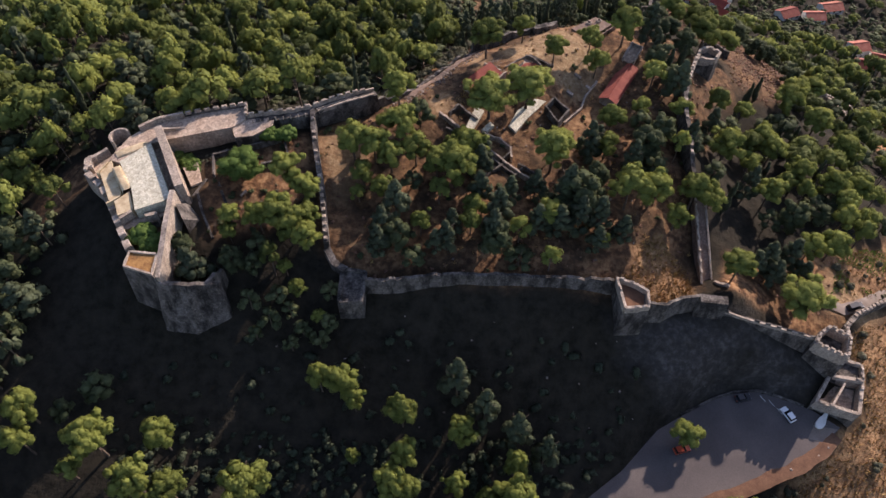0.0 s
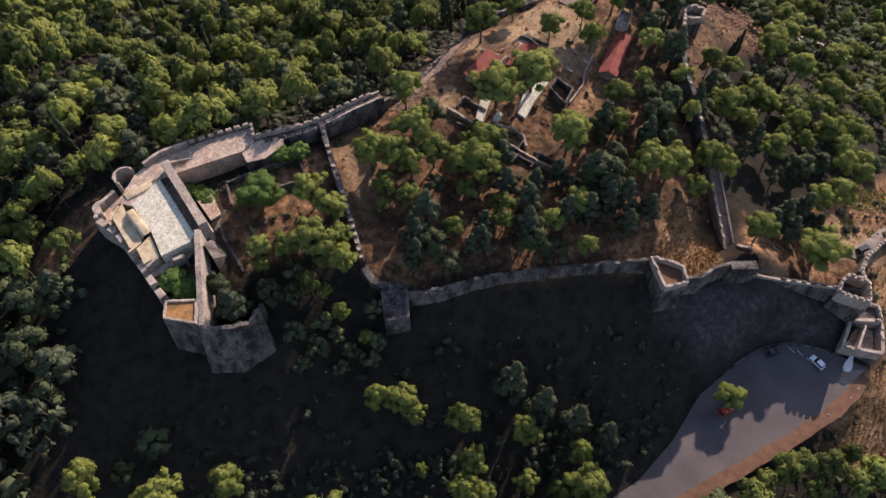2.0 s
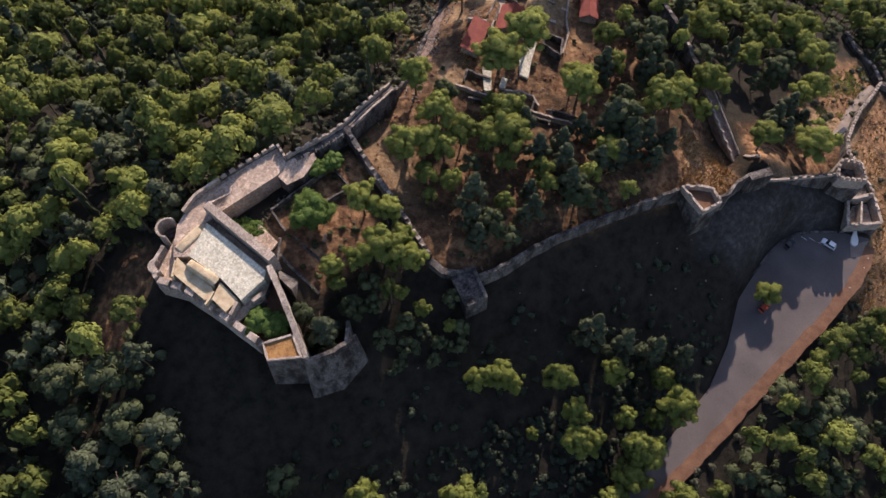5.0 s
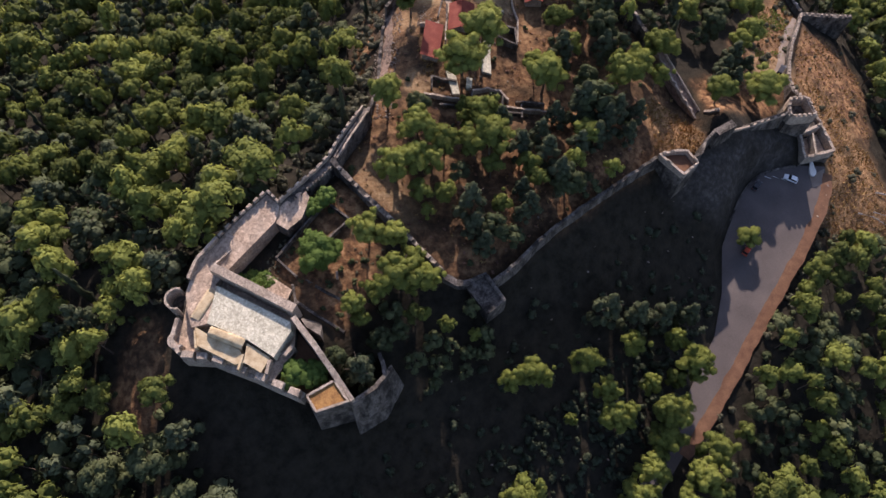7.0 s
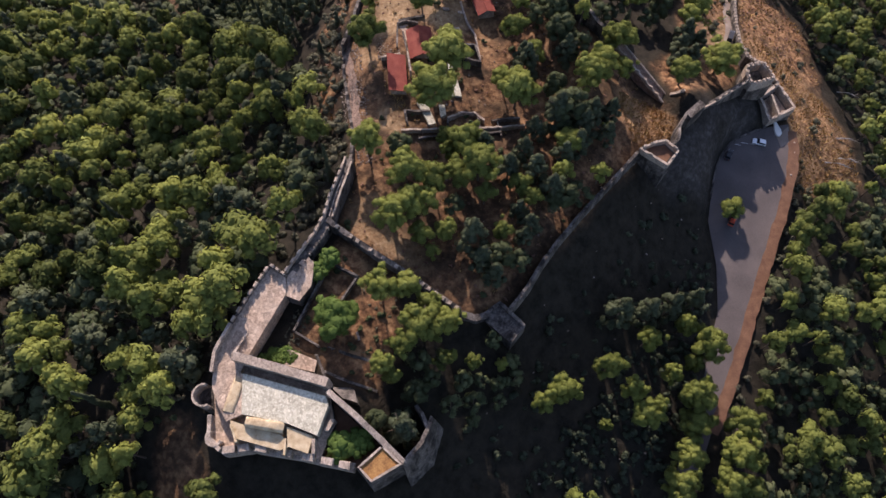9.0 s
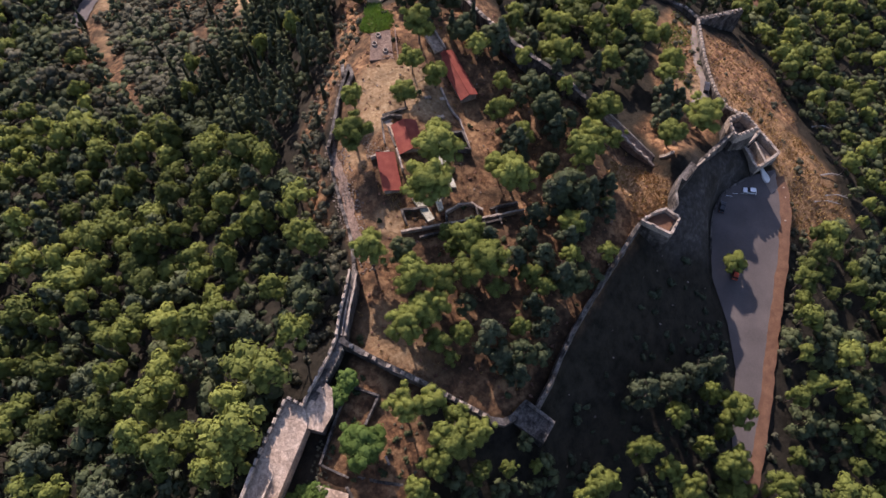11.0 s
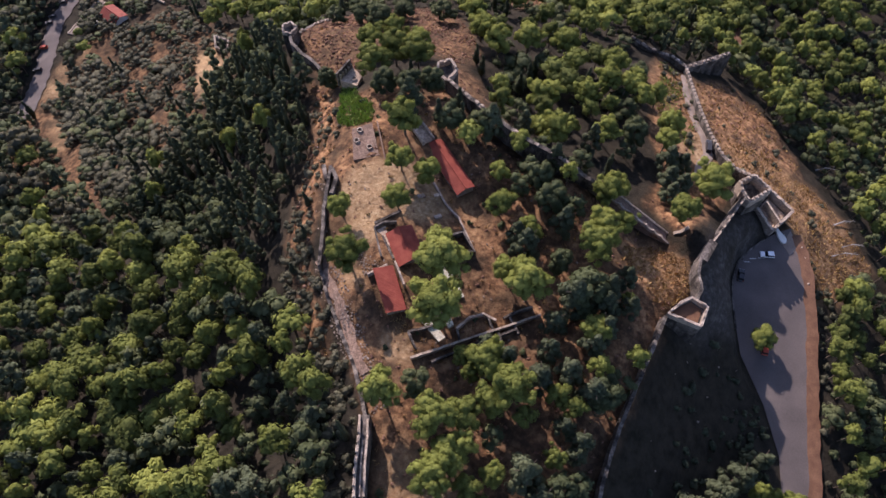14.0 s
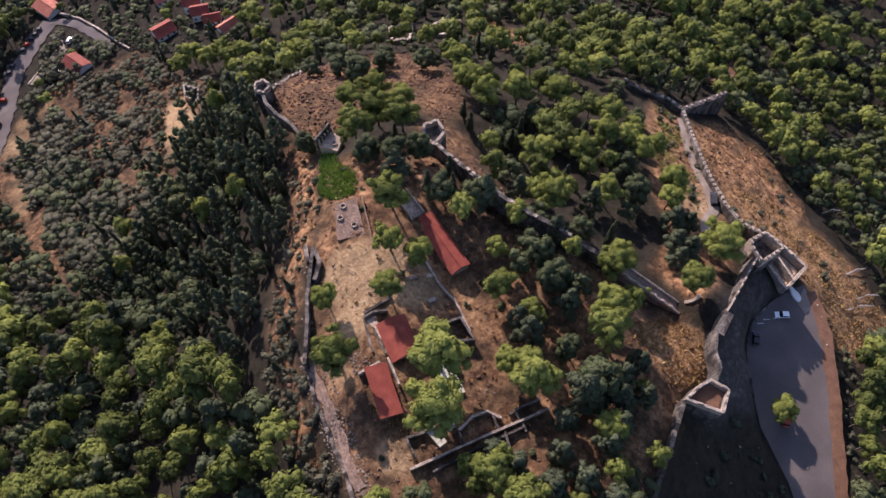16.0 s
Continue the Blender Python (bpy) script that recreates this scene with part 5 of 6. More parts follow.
def tufts(rng, centre, r, flat, count, size):
    """Small sprays of needles that lie over one another like shingles and break up the outline."""
    d = rng.normal(size=(count, 3))
    d[:, 2] = np.abs(d[:, 2]) * 0.9 - 0.35
    d /= np.linalg.norm(d, axis=1)[:, None]
    bumps = 1 + 0.22 * np.sin(d[:, 0:1] * 5.1 + centre[0] * 3) * np.cos(d[:, 1:2] * 4.7 + centre[1] * 2) + rng.normal(0, 0.07, (count, 1))
    base = np.array(centre) + d * r * bumps * np.array([1, 1, flat])
    u = np.cross(d, rng.normal(size=(count, 3)))
    u /= np.linalg.norm(u, axis=1)[:, None] + 1e-6
    w = np.cross(d, u)
    s = size * rng.uniform(0.6, 1.35, (count, 1))
    tip = d * rng.uniform(-0.25, 0.55, (count, 1))
    v = np.stack([base - u * s * 0.55 - w * s * 0.4, base + u * s * 0.55 - w * s * 0.4, base + (w * 0.8 + tip) * s], 1).reshape(-1, 3)
    return v, np.arange(3 * count).reshape(-1, 3), np.repeat(d, 3, 0)


def gather(pieces):
    """Pieces of (verts, triangles, outward directions) as one."""
    vs, fs, ns, n = [], [], [], 0
    for v, f, d in pieces:
        vs.append(v)
        fs.append(f + n)
        ns.append(d)
        n += len(v)
    return np.vstack(vs), np.vstack(fs), np.vstack(ns)


def crown(kind, seed, level, clumps, per, count, fine=1.0, leaf=0.42):
    """A crown for a tree 10 m tall and 4 m wide to each side: boughs, each a bunch of uneven clumps."""
    rng = np.random.default_rng(seed)
    out = []
    for i in range(clumps):
        if kind == "cypress":
            z = 1.0 + 8.6 * (i + rng.uniform(0.2, 0.8)) / clumps
            rad = 4.0 * 0.5 * (1 - 0.85 * max(0, z - 3) / 7) * rng.uniform(0.2, 0.55)
            a = rng.uniform(0, 6.28)
            c, spread, size, flat = np.array([rad * math.cos(a), rad * math.sin(a), z]), 0.5, 1.7 * (1 - 0.72 * max(0, z - 3.5) / 6.5), 1.3
        elif kind == "fir":
            u, a = (i + 0.5) / clumps, i * 2.4 + rng.uniform(-0.4, 0.4)
            z = 1.8 + 7.9 * u
            rad = 4.0 * 0.82 * (1 - u) ** 0.8 * rng.uniform(0.6, 1.05)
            c, spread, size, flat = np.array([rad * math.cos(a), rad * math.sin(a), z]), 0.7, 1.25 * (1 - 0.55 * u), 0.75
        elif kind == "oak":
            u, a = (i + 0.5) / clumps, i * 2.4 + rng.uniform(-0.4, 0.4)
            z = 3.2 + 5.6 * u
            rad = 4.0 * (0.78 * math.sqrt(max(0.03, 1 - ((z - 4.8) / 4.6) ** 2))) * rng.uniform(0.55, 1.0)
            c, spread, size, flat = np.array([rad * math.cos(a), rad * math.sin(a), z]), 1.0, 1.4, 0.85
        elif kind == "forest":
            u, a = (i + 0.5) / clumps, i * 2.4 + rng.uniform(-0.5, 0.5)
            rad = 4.0 * 0.72 * math.sqrt(u) * rng.uniform(0.7, 1.1)
            z = 8.8 - 4.2 * (rad / 4.0) ** 1.5 + rng.uniform(-0.8, 0.5)
            c, spread, size, flat = np.array([rad * math.cos(a), rad * math.sin(a), z]), 0.9, 1.5 * (1 - 0.2 * u), 0.95
        else:
            u, a = (i + 0.5) / clumps, i * 2.4 + rng.uniform(-0.5, 0.5)
            rad = 4.0 * 0.8 * math.sqrt(u) * rng.uniform(0.75, 1.05)
            z = 8.6 - 3.0 * (rad / 4.0) ** 2 + rng.uniform(-0.7, 0.6)
            if i % 4 == 3:
                rad, z = rad * 0.7, z - rng.uniform(1.4, 2.6)
            c, spread, size, flat = np.array([rad * math.cos(a), rad * math.sin(a), z]), 1.15, 1.35, 0.78
        for j in range(per):
            at = c + rng.normal(0, 1, 3) * np.array([spread, spread, spread * 0.45]) * (0 if j == 0 else 0.8)
            r = size * fine * rng.uniform(0.65, 1.15) * (1 if j == 0 else 0.75)
            out.append(lobe(rng, at, r * 0.9, flat, level))
            out.append(tufts(rng, at, r, flat, count, leaf))
    v, f, d = gather(out)
    whole = v - np.array([0, 0, 4.5])
    d = d + 0.45 * whole / (np.linalg.norm(whole, axis=1)[:, None] + 1e-6)
    return v, f, d / (np.linalg.norm(d, axis=1)[:, None] + 1e-6)


def trunk_shape(kind, seed):
    rng = random.Random(seed)
    bend = (rng.uniform(-0.5, 0.5), rng.uniform(-0.5, 0.5))
    top = 9.0 if kind == "cypress" else 8.0
    base = 0.26 if kind != "cypress" else 0.2
    pts = [(bend[0] * s * s, bend[1] * s * s, -1.0 + (top + 1.0) * s) for s in (0, 0.15, 0.4, 0.7, 1.0)]
    pieces = [tube(pts, [base * 1.25, base, base * 0.8, base * 0.55, base * 0.2], 7)]
    if kind != "cypress":
        for i in range(6):
            s = 0.5 + 0.07 * i
            a = i * 2.4
            p = (bend[0] * s * s, bend[1] * s * s, -1.0 + (top + 1.0) * s)
            pieces.append(tube([p, (p[0] + 1.2 * math.cos(a), p[1] + 1.2 * math.sin(a), p[2] + 0.7), (p[0] + 2.5 * math.cos(a), p[1] + 2.5 * math.sin(a), p[2] + 1.5)], [0.12, 0.08, 0.04], 5))
    return join(*pieces)


def tri_mesh(name, v, f, mat, smooth=False, out=None):
    me = bpy.data.meshes.new(name)
    me.vertices.add(len(v))
    me.vertices.foreach_set("co", np.asarray(v, np.float32).ravel())
    me.loops.add(f.size)
    me.loops.foreach_set("vertex_index", f.ravel().astype(np.int32))
    me.polygons.add(len(f))
    me.polygons.foreach_set("loop_start", np.arange(0, f.size, 3, dtype=np.int32))
    me.polygons.foreach_set("use_smooth", np.full(len(f), smooth))
    me.materials.append(mat)
    if out is not None:
        me.attributes.new("puff", "FLOAT_VECTOR", "POINT").data.foreach_set("vector", np.asarray(out, np.float32).ravel())
    me.update()
    return me


LEAVES = {"shrub": M_MAQUIS, "fir": M_FIR, "pine": M_PINE, "oak": M_OAK, "cypress": M_CYPRESS, "round": M_LIME}
LABELS = {"shrub": "rounded grey-green shrub on the stony slope", "fir": "tall dark conical conifer with drooping boughs", "pine": "umbrella-shaped pine with sunlit yellow-green needles", "oak": "dense dark grey-green evergreen tree", "cypress": "slender dark cypress tree", "round": "round fresh-green fruit tree in the castle court"}
RICH = {"fir": [crown("fir", 40 + i, 1, 26, 1, 110, 1.0, 0.4) for i in range(3)], "pine": [crown("pine", 10 + i, 1, 19, 2, 135, 0.88, 0.29) for i in range(5)], "oak": [crown("oak", 30 + i, 1, 16, 2, 100, 0.9, 0.36) for i in range(3)],
        "cypress": [crown("cypress", 50 + i, 1, 16, 1, 90, 1.0, 0.34) for i in range(2)], "round": [crown("oak", 60, 1, 34, 3, 150, 0.95, 0.25)]}
LIGHT = {"shrub": [crown("oak", 250 + i, 1, 9, 1, 34, 0.95, 0.6) for i in range(5)], "fir": [crown("fir", 150 + i, 1, 20, 1, 44, 1.0, 0.5) for i in range(5)], "pine": [crown("forest", 70 + i, 1, 9, 1, 66, 1.0, 0.54) for i in range(8)], "oak": [crown("oak", 90 + i, 1, 8, 1, 36, 1.0, 0.66) for i in range(4)], "cypress": [crown("cypress", 110 + i, 1, 10, 1, 48, 1.0, 0.5) for i in range(3)]}
RICH["great"] = [crown("pine", 130 + i, 1, 26, 2, 140, 0.74, 0.27) for i in range(3)]
LEAVES["great"], LABELS["great"] = M_PINE, "broad old umbrella pine with sunlit yellow-green needles"
FAR_AWAY = {"shrub": [crown("oak", 260 + i, 1, 8, 1, 30, 1.05, 0.62) for i in range(5)], "fir": [crown("fir", 230 + i, 1, 8, 1, 24, 1.25, 0.8) for i in range(4)], "pine": [crown("forest", 170 + i, 1, 7, 1, 30, 1.1, 0.8) for i in range(6)], "oak": [crown("oak", 190 + i, 1, 6, 1, 22, 1.15, 0.8) for i in range(4)], "cypress": [crown("cypress", 210 + i, 1, 8, 1, 22, 1.0, 0.7) for i in range(3)]}
BOLES = {k: [mesh_from("trunk", *trunk_shape("cypress" if k == "cypress" else "pine", 5 * j), M_BARK, True) for j in range(3)] for k in LEAVES}
CROWN_MESHES = {}


def crown_mesh(kind, rich, i):
    key = (kind, rich, i)
    if key not in CROWN_MESHES:
        v, f, out = (RICH if rich else LIGHT)[kind][i]
        CROWN_MESHES[key] = tri_mesh("crown", v, f, LEAVES[kind], out=out)
    return CROWN_MESHES[key]


pick = random.Random(12)


def tree(kind, x, y, high, r, rich=True, group=""):
    z = ground_z(x, y)
    if kind == "pine" and r > 4.3 and rich:
        kind = "great"
    scale = Matrix.Diagonal((r / 4.0, r / 4.0, high / 10.0, 1))
    ob = new("cypress_tree" if kind == "cypress" else "conifer_tree" if kind == "fir" else "pine_tree" if kind in ("pine", "great") else "tree")
    ob.matrix_basis = pose(x, y, z, 0, 0, pick.uniform(0, 360)) @ scale
    tagged(ob, LABELS[kind], "tree", group)
    for name, me in (("trunk", pick.choice(BOLES[kind])), ("crown", crown_mesh(kind, rich, pick.randrange(len((RICH if rich else LIGHT)[kind]))))):
        new(name, me).parent = ob
    return ob


# trees that stand singly: x, y, height, crown radius
COURT_PINES = [(-11.1, 133.5, 11.8, 4.6), (4.7, 122.9, 7.2, 2.6), (2.9, 110.7, 13.5, 5.4), (-1.4, 113.1, 10, 3.8), (-10.5, 121.6, 12.8, 5.1), (-6.6, 116.5, 10.5, 4.1), (-12.3, 113.7, 9.8, 3.7), (-21.2, 116.1, 11.8, 4.6), (-13.9, 105.9, 7.9, 2.9), (-5.1, 96.3, 7.9, 2.8), (6.3, 97.2, 8.1, 2.9), (24.5, 99.8, 9.6, 3.6), (-35.2, 106, 10.5, 4), (-31.1, 102.6, 9.6, 3.6), (-34.9, 94.3, 12.9, 5.2), (-29.9, 91.3, 9.6, 3.6), (-29.7, 96.8, 8, 2.9), (-34.5, 86.1, 5.6, 1.8), (-31.7, 82, 6.4, 2.2), (-27.1, 77.2, 5.5, 1.7), (-46.7, 91.7, 6.6, 2.3)]
COURT_OAKS = [(-5.7, 128.2, 9, 3.4), (-10.6, 100.5, 11.2, 4.4), (-10.3, 92.7, 9.4, 3.6), (12.9, 101.1, 10, 3.8), (12, 92.2, 10.4, 4), (9.1, 114.2, 9.6, 3.6), (-45.5, 86, 8.7, 3.2), (-53.1, 82.9, 11.7, 4.6), (-55.8, 87.9, 7.8, 2.8)]
CREST_PINES = [(21.8, 137.8, 12.6, 6.8), (11.8, 133.4, 12.6, 6.6), (11.9, 156.1, 12.6, 5), (22.7, 165.3, 8.7, 3.2), (30.3, 154.1, 9.8, 3.7), (51.1, 164.5, 12.8, 5.1), (40.9, 159.5, 9.6, 3.7), (42.1, 152.8, 9.6, 3.7), (79.7, 185.2, 13.5, 5.7), (70.2, 186.4, 13.5, 5.5), (79.8, 177.5, 13.3, 5.3), (43.9, 133.3, 10, 3.8), (52.1, 137.6, 7.9, 2.9), (63, 137.4, 9.2, 3.5), (26.8, 118.4, 13.5, 5.7), (28.4, 123.8, 9.4, 3.5), (50.5, 109.3, 12.2, 4.8), (62, 111.6, 11.6, 4.5), (69.6, 92.4, 10.5, 4.2), (66.6, 111.2, 10.5, 4.0), (93.9, 104.4, 10.5, 4.1), (36.7, 96, 6.2, 2.1), (2.4, 119.6, 7.2, 2.5)]
CREST_OAKS = [(31.9, 105.5, 13.5, 5.5), (36.5, 122.8, 11.6, 4.5), (50.9, 122.9, 11.4, 4.5), (46.5, 117.6, 10.7, 4.1), (55.2, 127.9, 10, 3.8), (59.1, 167.5, 11.4, 4.5), (59.5, 155.8, 9.0, 4.2), (63.7, 145.9, 11.7, 4.6), (70.4, 167.5, 10, 3.8), (63.4, 127.4, 9.7, 3.7), (37.4, 113.8, 8.9, 3.3), (74.4, 140.7, 9.9, 3.8), (91.7, 113.4, 11.2, 4.4), (82, 122.8, 9.9, 3.8)]
FLANK_PINES = [(4.2, 55.2, 13.1, 3.6), (-8.8, 58.4, 13.4, 3.8), (-19.2, 61.1, 11.1, 2.7), (-26.5, 64.6, 11.5, 2.9), (-8.2, 50.5, 12.3, 3.3), (-7.6, 43.8, 12.3, 3.3), (-19, 50.3, 9, 1.7), (15.5, 50, 11.6, 3), (15.2, 42.9, 16.2, 5), (9.6, 42.8, 11.5, 2.9), (2.7, 45.3, 11.5, 2.9), (1.7, 38.3, 14.1, 4.1), (56.1, 59.3, 7.4, 3.9)]
FLANK_OAKS = [(3.1, 64.4, 14.3, 4.2), (9.1, 59.6, 13.8, 4), (15.9, 55.9, 14, 4.1), (22.2, 52.4, 13, 3.6)]
LOWER_PINES = [(-68.8, 49.5, 15.9, 4.9), (-57.3, 51.8, 13.5, 3.8), (-60.8, 43, 15.3, 4.6), (-54.6, 42.3, 13.6, 3.9), (-39.4, 43.6, 17, 5.5), (-82.6, 54.8, 13.3, 3.7), (-82.5, 49.1, 12.1, 3.2), (-21.8, 63.5, 13.9, 4), (-10.8, 44.9, 13.7, 3.9)]
WARD_PINES = [(-16.3, 116, 11.4, 4.5), (6.2, 117.8, 11.7, 4.6), (-18.8, 109.3, 8.5, 3.1), (7.2, 101.1, 8.4, 3.1), (41.2, 124.1, 9, 3.4), (44.3, 108.1, 13.5, 5.5)]
WARD_FIRS = [(9.7, 119.4, 8.8, 3.3), (8.6, 105.9, 10.2, 3.9), (11.4, 94.8, 11, 4.2), (-13.5, 95.3, 9.8, 3.8), (29.6, 107.3, 12.6, 5), (22, 108.9, 9.2, 3.5), (39.4, 126.3, 8.5, 3.1), (15.9, 106.9, 8.5, 3.2), (2, 97.1, 7.7, 2.8), (-1.7, 92.3, 7.1, 2.5)]
BAILEY_PINES = [(56.6, 105, 9.5, 3.4), (86.8, 120.6, 10.8, 4.2), (100.5, 105.5, 11.2, 4.3), (108.2, 116.5, 10.9, 4.2), (76.6, 132.7, 12.9, 5.2), (91.8, 143.5, 12.2, 4.8), (107.9, 164.9, 13.2, 5.3), (115.4, 157.5, 13.5, 5.5), (120.4, 146.1, 13.5, 5.4), (99.8, 131.2, 11.2, 4.4), (108.7, 128, 11.9, 4.7), (94.9, 140.6, 10.8, 4.2), (118.8, 129.3, 12.1, 4.8)]
PLACED = [(x, y, r) for x, y, r in HOUSES] + [(149, 217, 8), (160, 204, 8), (164, 180, 10)]


def plant(kind, rows, group):
    for x, y, high, r in rows:
        tree(kind, x, y, high, r, True, group)
        PLACED.append((x, y, r))


plant("pine", COURT_PINES, "pines in the wards")
plant("oak", COURT_OAKS[::2], "dark trees in the wards")
plant("fir", [(x, y, h * 1.2, r) for x, y, h, r in COURT_OAKS[1::2]], "dark conifers in the wards")
plant("pine", CREST_PINES, "pines in the wards")
plant("oak", CREST_OAKS[::2], "dark trees in the wards")
plant("fir", [(x, y, h * 1.25, r * 0.92) for x, y, h, r in CREST_OAKS[1::2]], "dark conifers in the wards")
plant("pine", WARD_PINES, "pines in the wards")
plant("fir", [(x, y, h * 1.15, r) for x, y, h, r in WARD_FIRS], "dark conifers in the wards")
plant("pine", [(-40.3, 94.4, 9.5, 3.3), (-33.6, 92.2, 8.5, 3.0), (-46.4, 94.6, 8, 2.8)], "pines in the wards")
plant("pine", FLANK_PINES, "pines below the south wall")
plant("fir", [(x, y, h * 1.25, r) for x, y, h, r in FLANK_OAKS], "dark trees below the south wall")
plant("pine", LOWER_PINES, "pines below the south wall")
plant("pine", BAILEY_PINES, "pines in the outer bailey")
plant("fir", [(81.6, 95.4, 9.5, 3.6), (80.6, 99.4, 11, 3.8), (87.8, 101.6, 11.5, 4.0), (90.4, 97.6, 8.5, 3.2), (76.6, 97.2, 9, 3.2)], "dark conifers in the outer bailey")
# the last three are added only to shade the wall tower and south wall
plant("fir", [(26.6, 98.2, 11, 3.8), (31.8, 100.4, 12, 4.0), (36.6, 101.4, 11.5, 3.8), (42.0, 98.6, 9.5, 3.2), (21.8, 98.8, 10, 3.6), (-14.2, 90.8, 11, 3.2), (0.6, 92.8, 10.5, 3.3), (35.4, 95.0, 9.5, 3.2)], "dark conifers in the wards")
plant("pine", [(87, 88.3, 11.6, 6.3)], "pines in the outer bailey")
plant("pine", [(4.5, 36.5, 13, 4.6), (-2, 33.5, 14, 4.8), (-9, 30.5, 13, 4.6), (6, 24.5, 13, 4.8), (-1, 21.5, 14, 5), (-8, 19, 13, 4.6), (-16, 27.5, 14, 5), (-20, 15, 14, 5)], "pines below the south wall")
plant("pine", [(121, 307, 11, 5.2), (120.8, 297, 11, 4.8), (123.2, 287, 11, 5), (113.8, 307.6, 10, 4.6), (128, 295, 10, 4.6), (129, 284, 10, 4.6)], "pines above the village")
plant("cypress", [(66.5, 289.6, 10, 2.2), (72.8, 328.7, 8, 2), (76.4, 260.9, 11, 2.2), (115.5, 318.9, 12, 2.2), (59.4, 275.1, 10, 2.2)], "cypresses on the hill")
plant("oak", [(63.7, 178.7, 10, 4.2), (102.2, 205.9, 9, 4.6), (112.4, 202.8, 8.5, 4.2), (65.4, 200.5, 8, 3.4), (62.5, 148.6, 10, 4), (65.8, 172, 9.5, 4), (102.3, 213.4, 8, 4), (108, 212, 8, 3.8), (118, 206, 8, 3.8), (121, 192, 9, 4.2), (99, 222, 7, 3.4)], "dark trees on the knoll")
plant("pine", [(84.7, 197.5, 11, 4.4), (91.8, 193, 11.5, 4.6), (90.5, 184, 10.5, 4.2), (124.5, 182, 12, 5), (114, 174, 12, 5)], "pines on the knoll")
plant("fir", [(-99.6, 69.4, 16, 7), (-104.3, 63.4, 15, 6.5), (-104.3, 77.8, 15, 6.5)], "dark trees west of the keep")
plant("oak", [(-95.8, 93.2, 11, 5.2), (-95.4, 82.7, 11, 5.2), (-106.1, 97.1, 11, 5), (-106.3, 87.1, 11, 5)], "dark trees west of the keep")
plant("round", [(-46.0, 108.6, 7.0, 4.6)], "")
plant("cypress", [(6.1, 169.8, 7, 1.6), (15.4, 172.6, 6, 1.5), (23.7, 177.9, 7, 1.6), (73.7, 176.1, 9, 2), (66.8, 157.1, 10, 2.4), (59.6, 159.4, 10, 2.4), (62.4, 154, 10, 2.2), (93.8, 163.3, 10, 2.4),
                  (98, 167.4, 10, 2.2), (100.9, 150.6, 11, 2.4), (106.3, 151, 10, 2.2), (95.3, 151, 11, 2.6), (139.6, 176.1, 9, 2.2),  (29.6, 271.3, 12, 2),
                  (35.7, 287.6, 10, 2), (-5.8, 259.7, 11, 2), (80.4, 193, 8, 2)], "cypresses on the hill")


# ---- woods ----
NORTH_WOOD = [(-86, 62), (-88, 96), (-86, 114), (-79, 121), (-62, 126.5), (-48, 129), (-30, 129), (-20, 136.5), (-12, 148), (-4, 165), (6, 180), (7, 196), (4, 214), (8, 240), (10, 256), (13, 290), (28, 334), (46, 360), (66, 379), (86, 392), (112, 406), (140, 440), (120, 490), (0, 470), (-90, 390), (-130, 310), (-170, 260), (-215, 200), (-215, 30), (-110, 40)]
DARK_WOOD = [(7, 182), (22, 187), (40, 191), (56.5, 200), (68, 210), (71.6, 220), (76, 229.5), (85, 236), (96, 262), (90, 276), (70, 268), (40, 262), (10, 256), (8, 240), (4, 214), (8, 196)]
SCRUB_SLOPE = [(14, 268), (18, 252), (66, 262), (96, 262), (112, 290), (118, 330), (106, 350), (88, 366), (64, 365), (46, 352), (30, 328), (17, 292)]
EAST_WOOD = [(176, 112), (152, 84), (138, 66), (126, 50), (112, 36), (100, 30), (90, 38), (80, 46), (66, 44), (47, 38.5), (30, 32.5), (12, 26.5), (-12, 15), (-40, -5), (20, -45), (110, -60), (230, -10), (265, 60), (240, 130)]
NORTH_EAST_WOOD = [(88, 150), (91, 166), (106, 166), (118, 176), (131, 188), (133, 206), (128, 222), (110, 234), (98, 240), (100, 262), (116, 290), (150, 300), (215, 262), (300, 235), (330, 150), (330, 60), (262, 60), (240, 96), (214, 92), (190, 96), (178, 110), (168, 118), (152, 112), (148, 132), (134, 142), (122, 130), (116, 118), (104, 118), (92, 132)]
OUTER_FILL = [(112, 113), (120, 118), (132, 121), (142, 126), (143, 132), (134, 142), (122, 132), (114, 122)]
OUTER_BACK = [(148, 113), (149, 132), (158, 140), (176, 128), (172, 112), (160, 106)]
FAR_EAST = [(262, 62), (330, 60), (430, 120), (460, -60), (300, -70), (245, -15), (266, 30)]
BAILEY_WOOD = [(76, 100), (82, 96), (90, 100), (106, 106), (118, 114), (104, 120), (92, 134), (86, 152), (78, 152), (69, 134), (70, 112)]
INNER_EAST = [(34, 100), (60, 104), (59, 150), (56, 162), (54, 140), (44, 128), (32, 112)]
INNER_SOUTH = [(-24, 89), (30, 89), (42, 91), (30, 100), (24, 108), (0, 112), (-22, 108)]
KEEP_FOOT = [(-52, 86), (-44, 90), (-30, 90), (-23.5, 84), (-24.5, 74), (-34, 70), (-44, 75), (-44, 84)]
VILLAGE_WEST = [(66, 366), (88, 364), (118, 348), (124, 396), (104, 386), (84, 376)]
STREET = [(40, 360), (59, 371), (69, 378.5), (85.7, 390), (99, 395.2), (114.3, 398.4), (122, 399.5), (123.5, 384), (120.5, 368)]
LOW_SCRUB = [(50, 352), (58, 330), (50, 304), (38, 272), (20, 256), (12, 262), (20, 290), (32, 324)]
DARK_FOOT = [(-112, 92), (-90, 88), (-82, 74), (-76, 54), (-112, 50)]
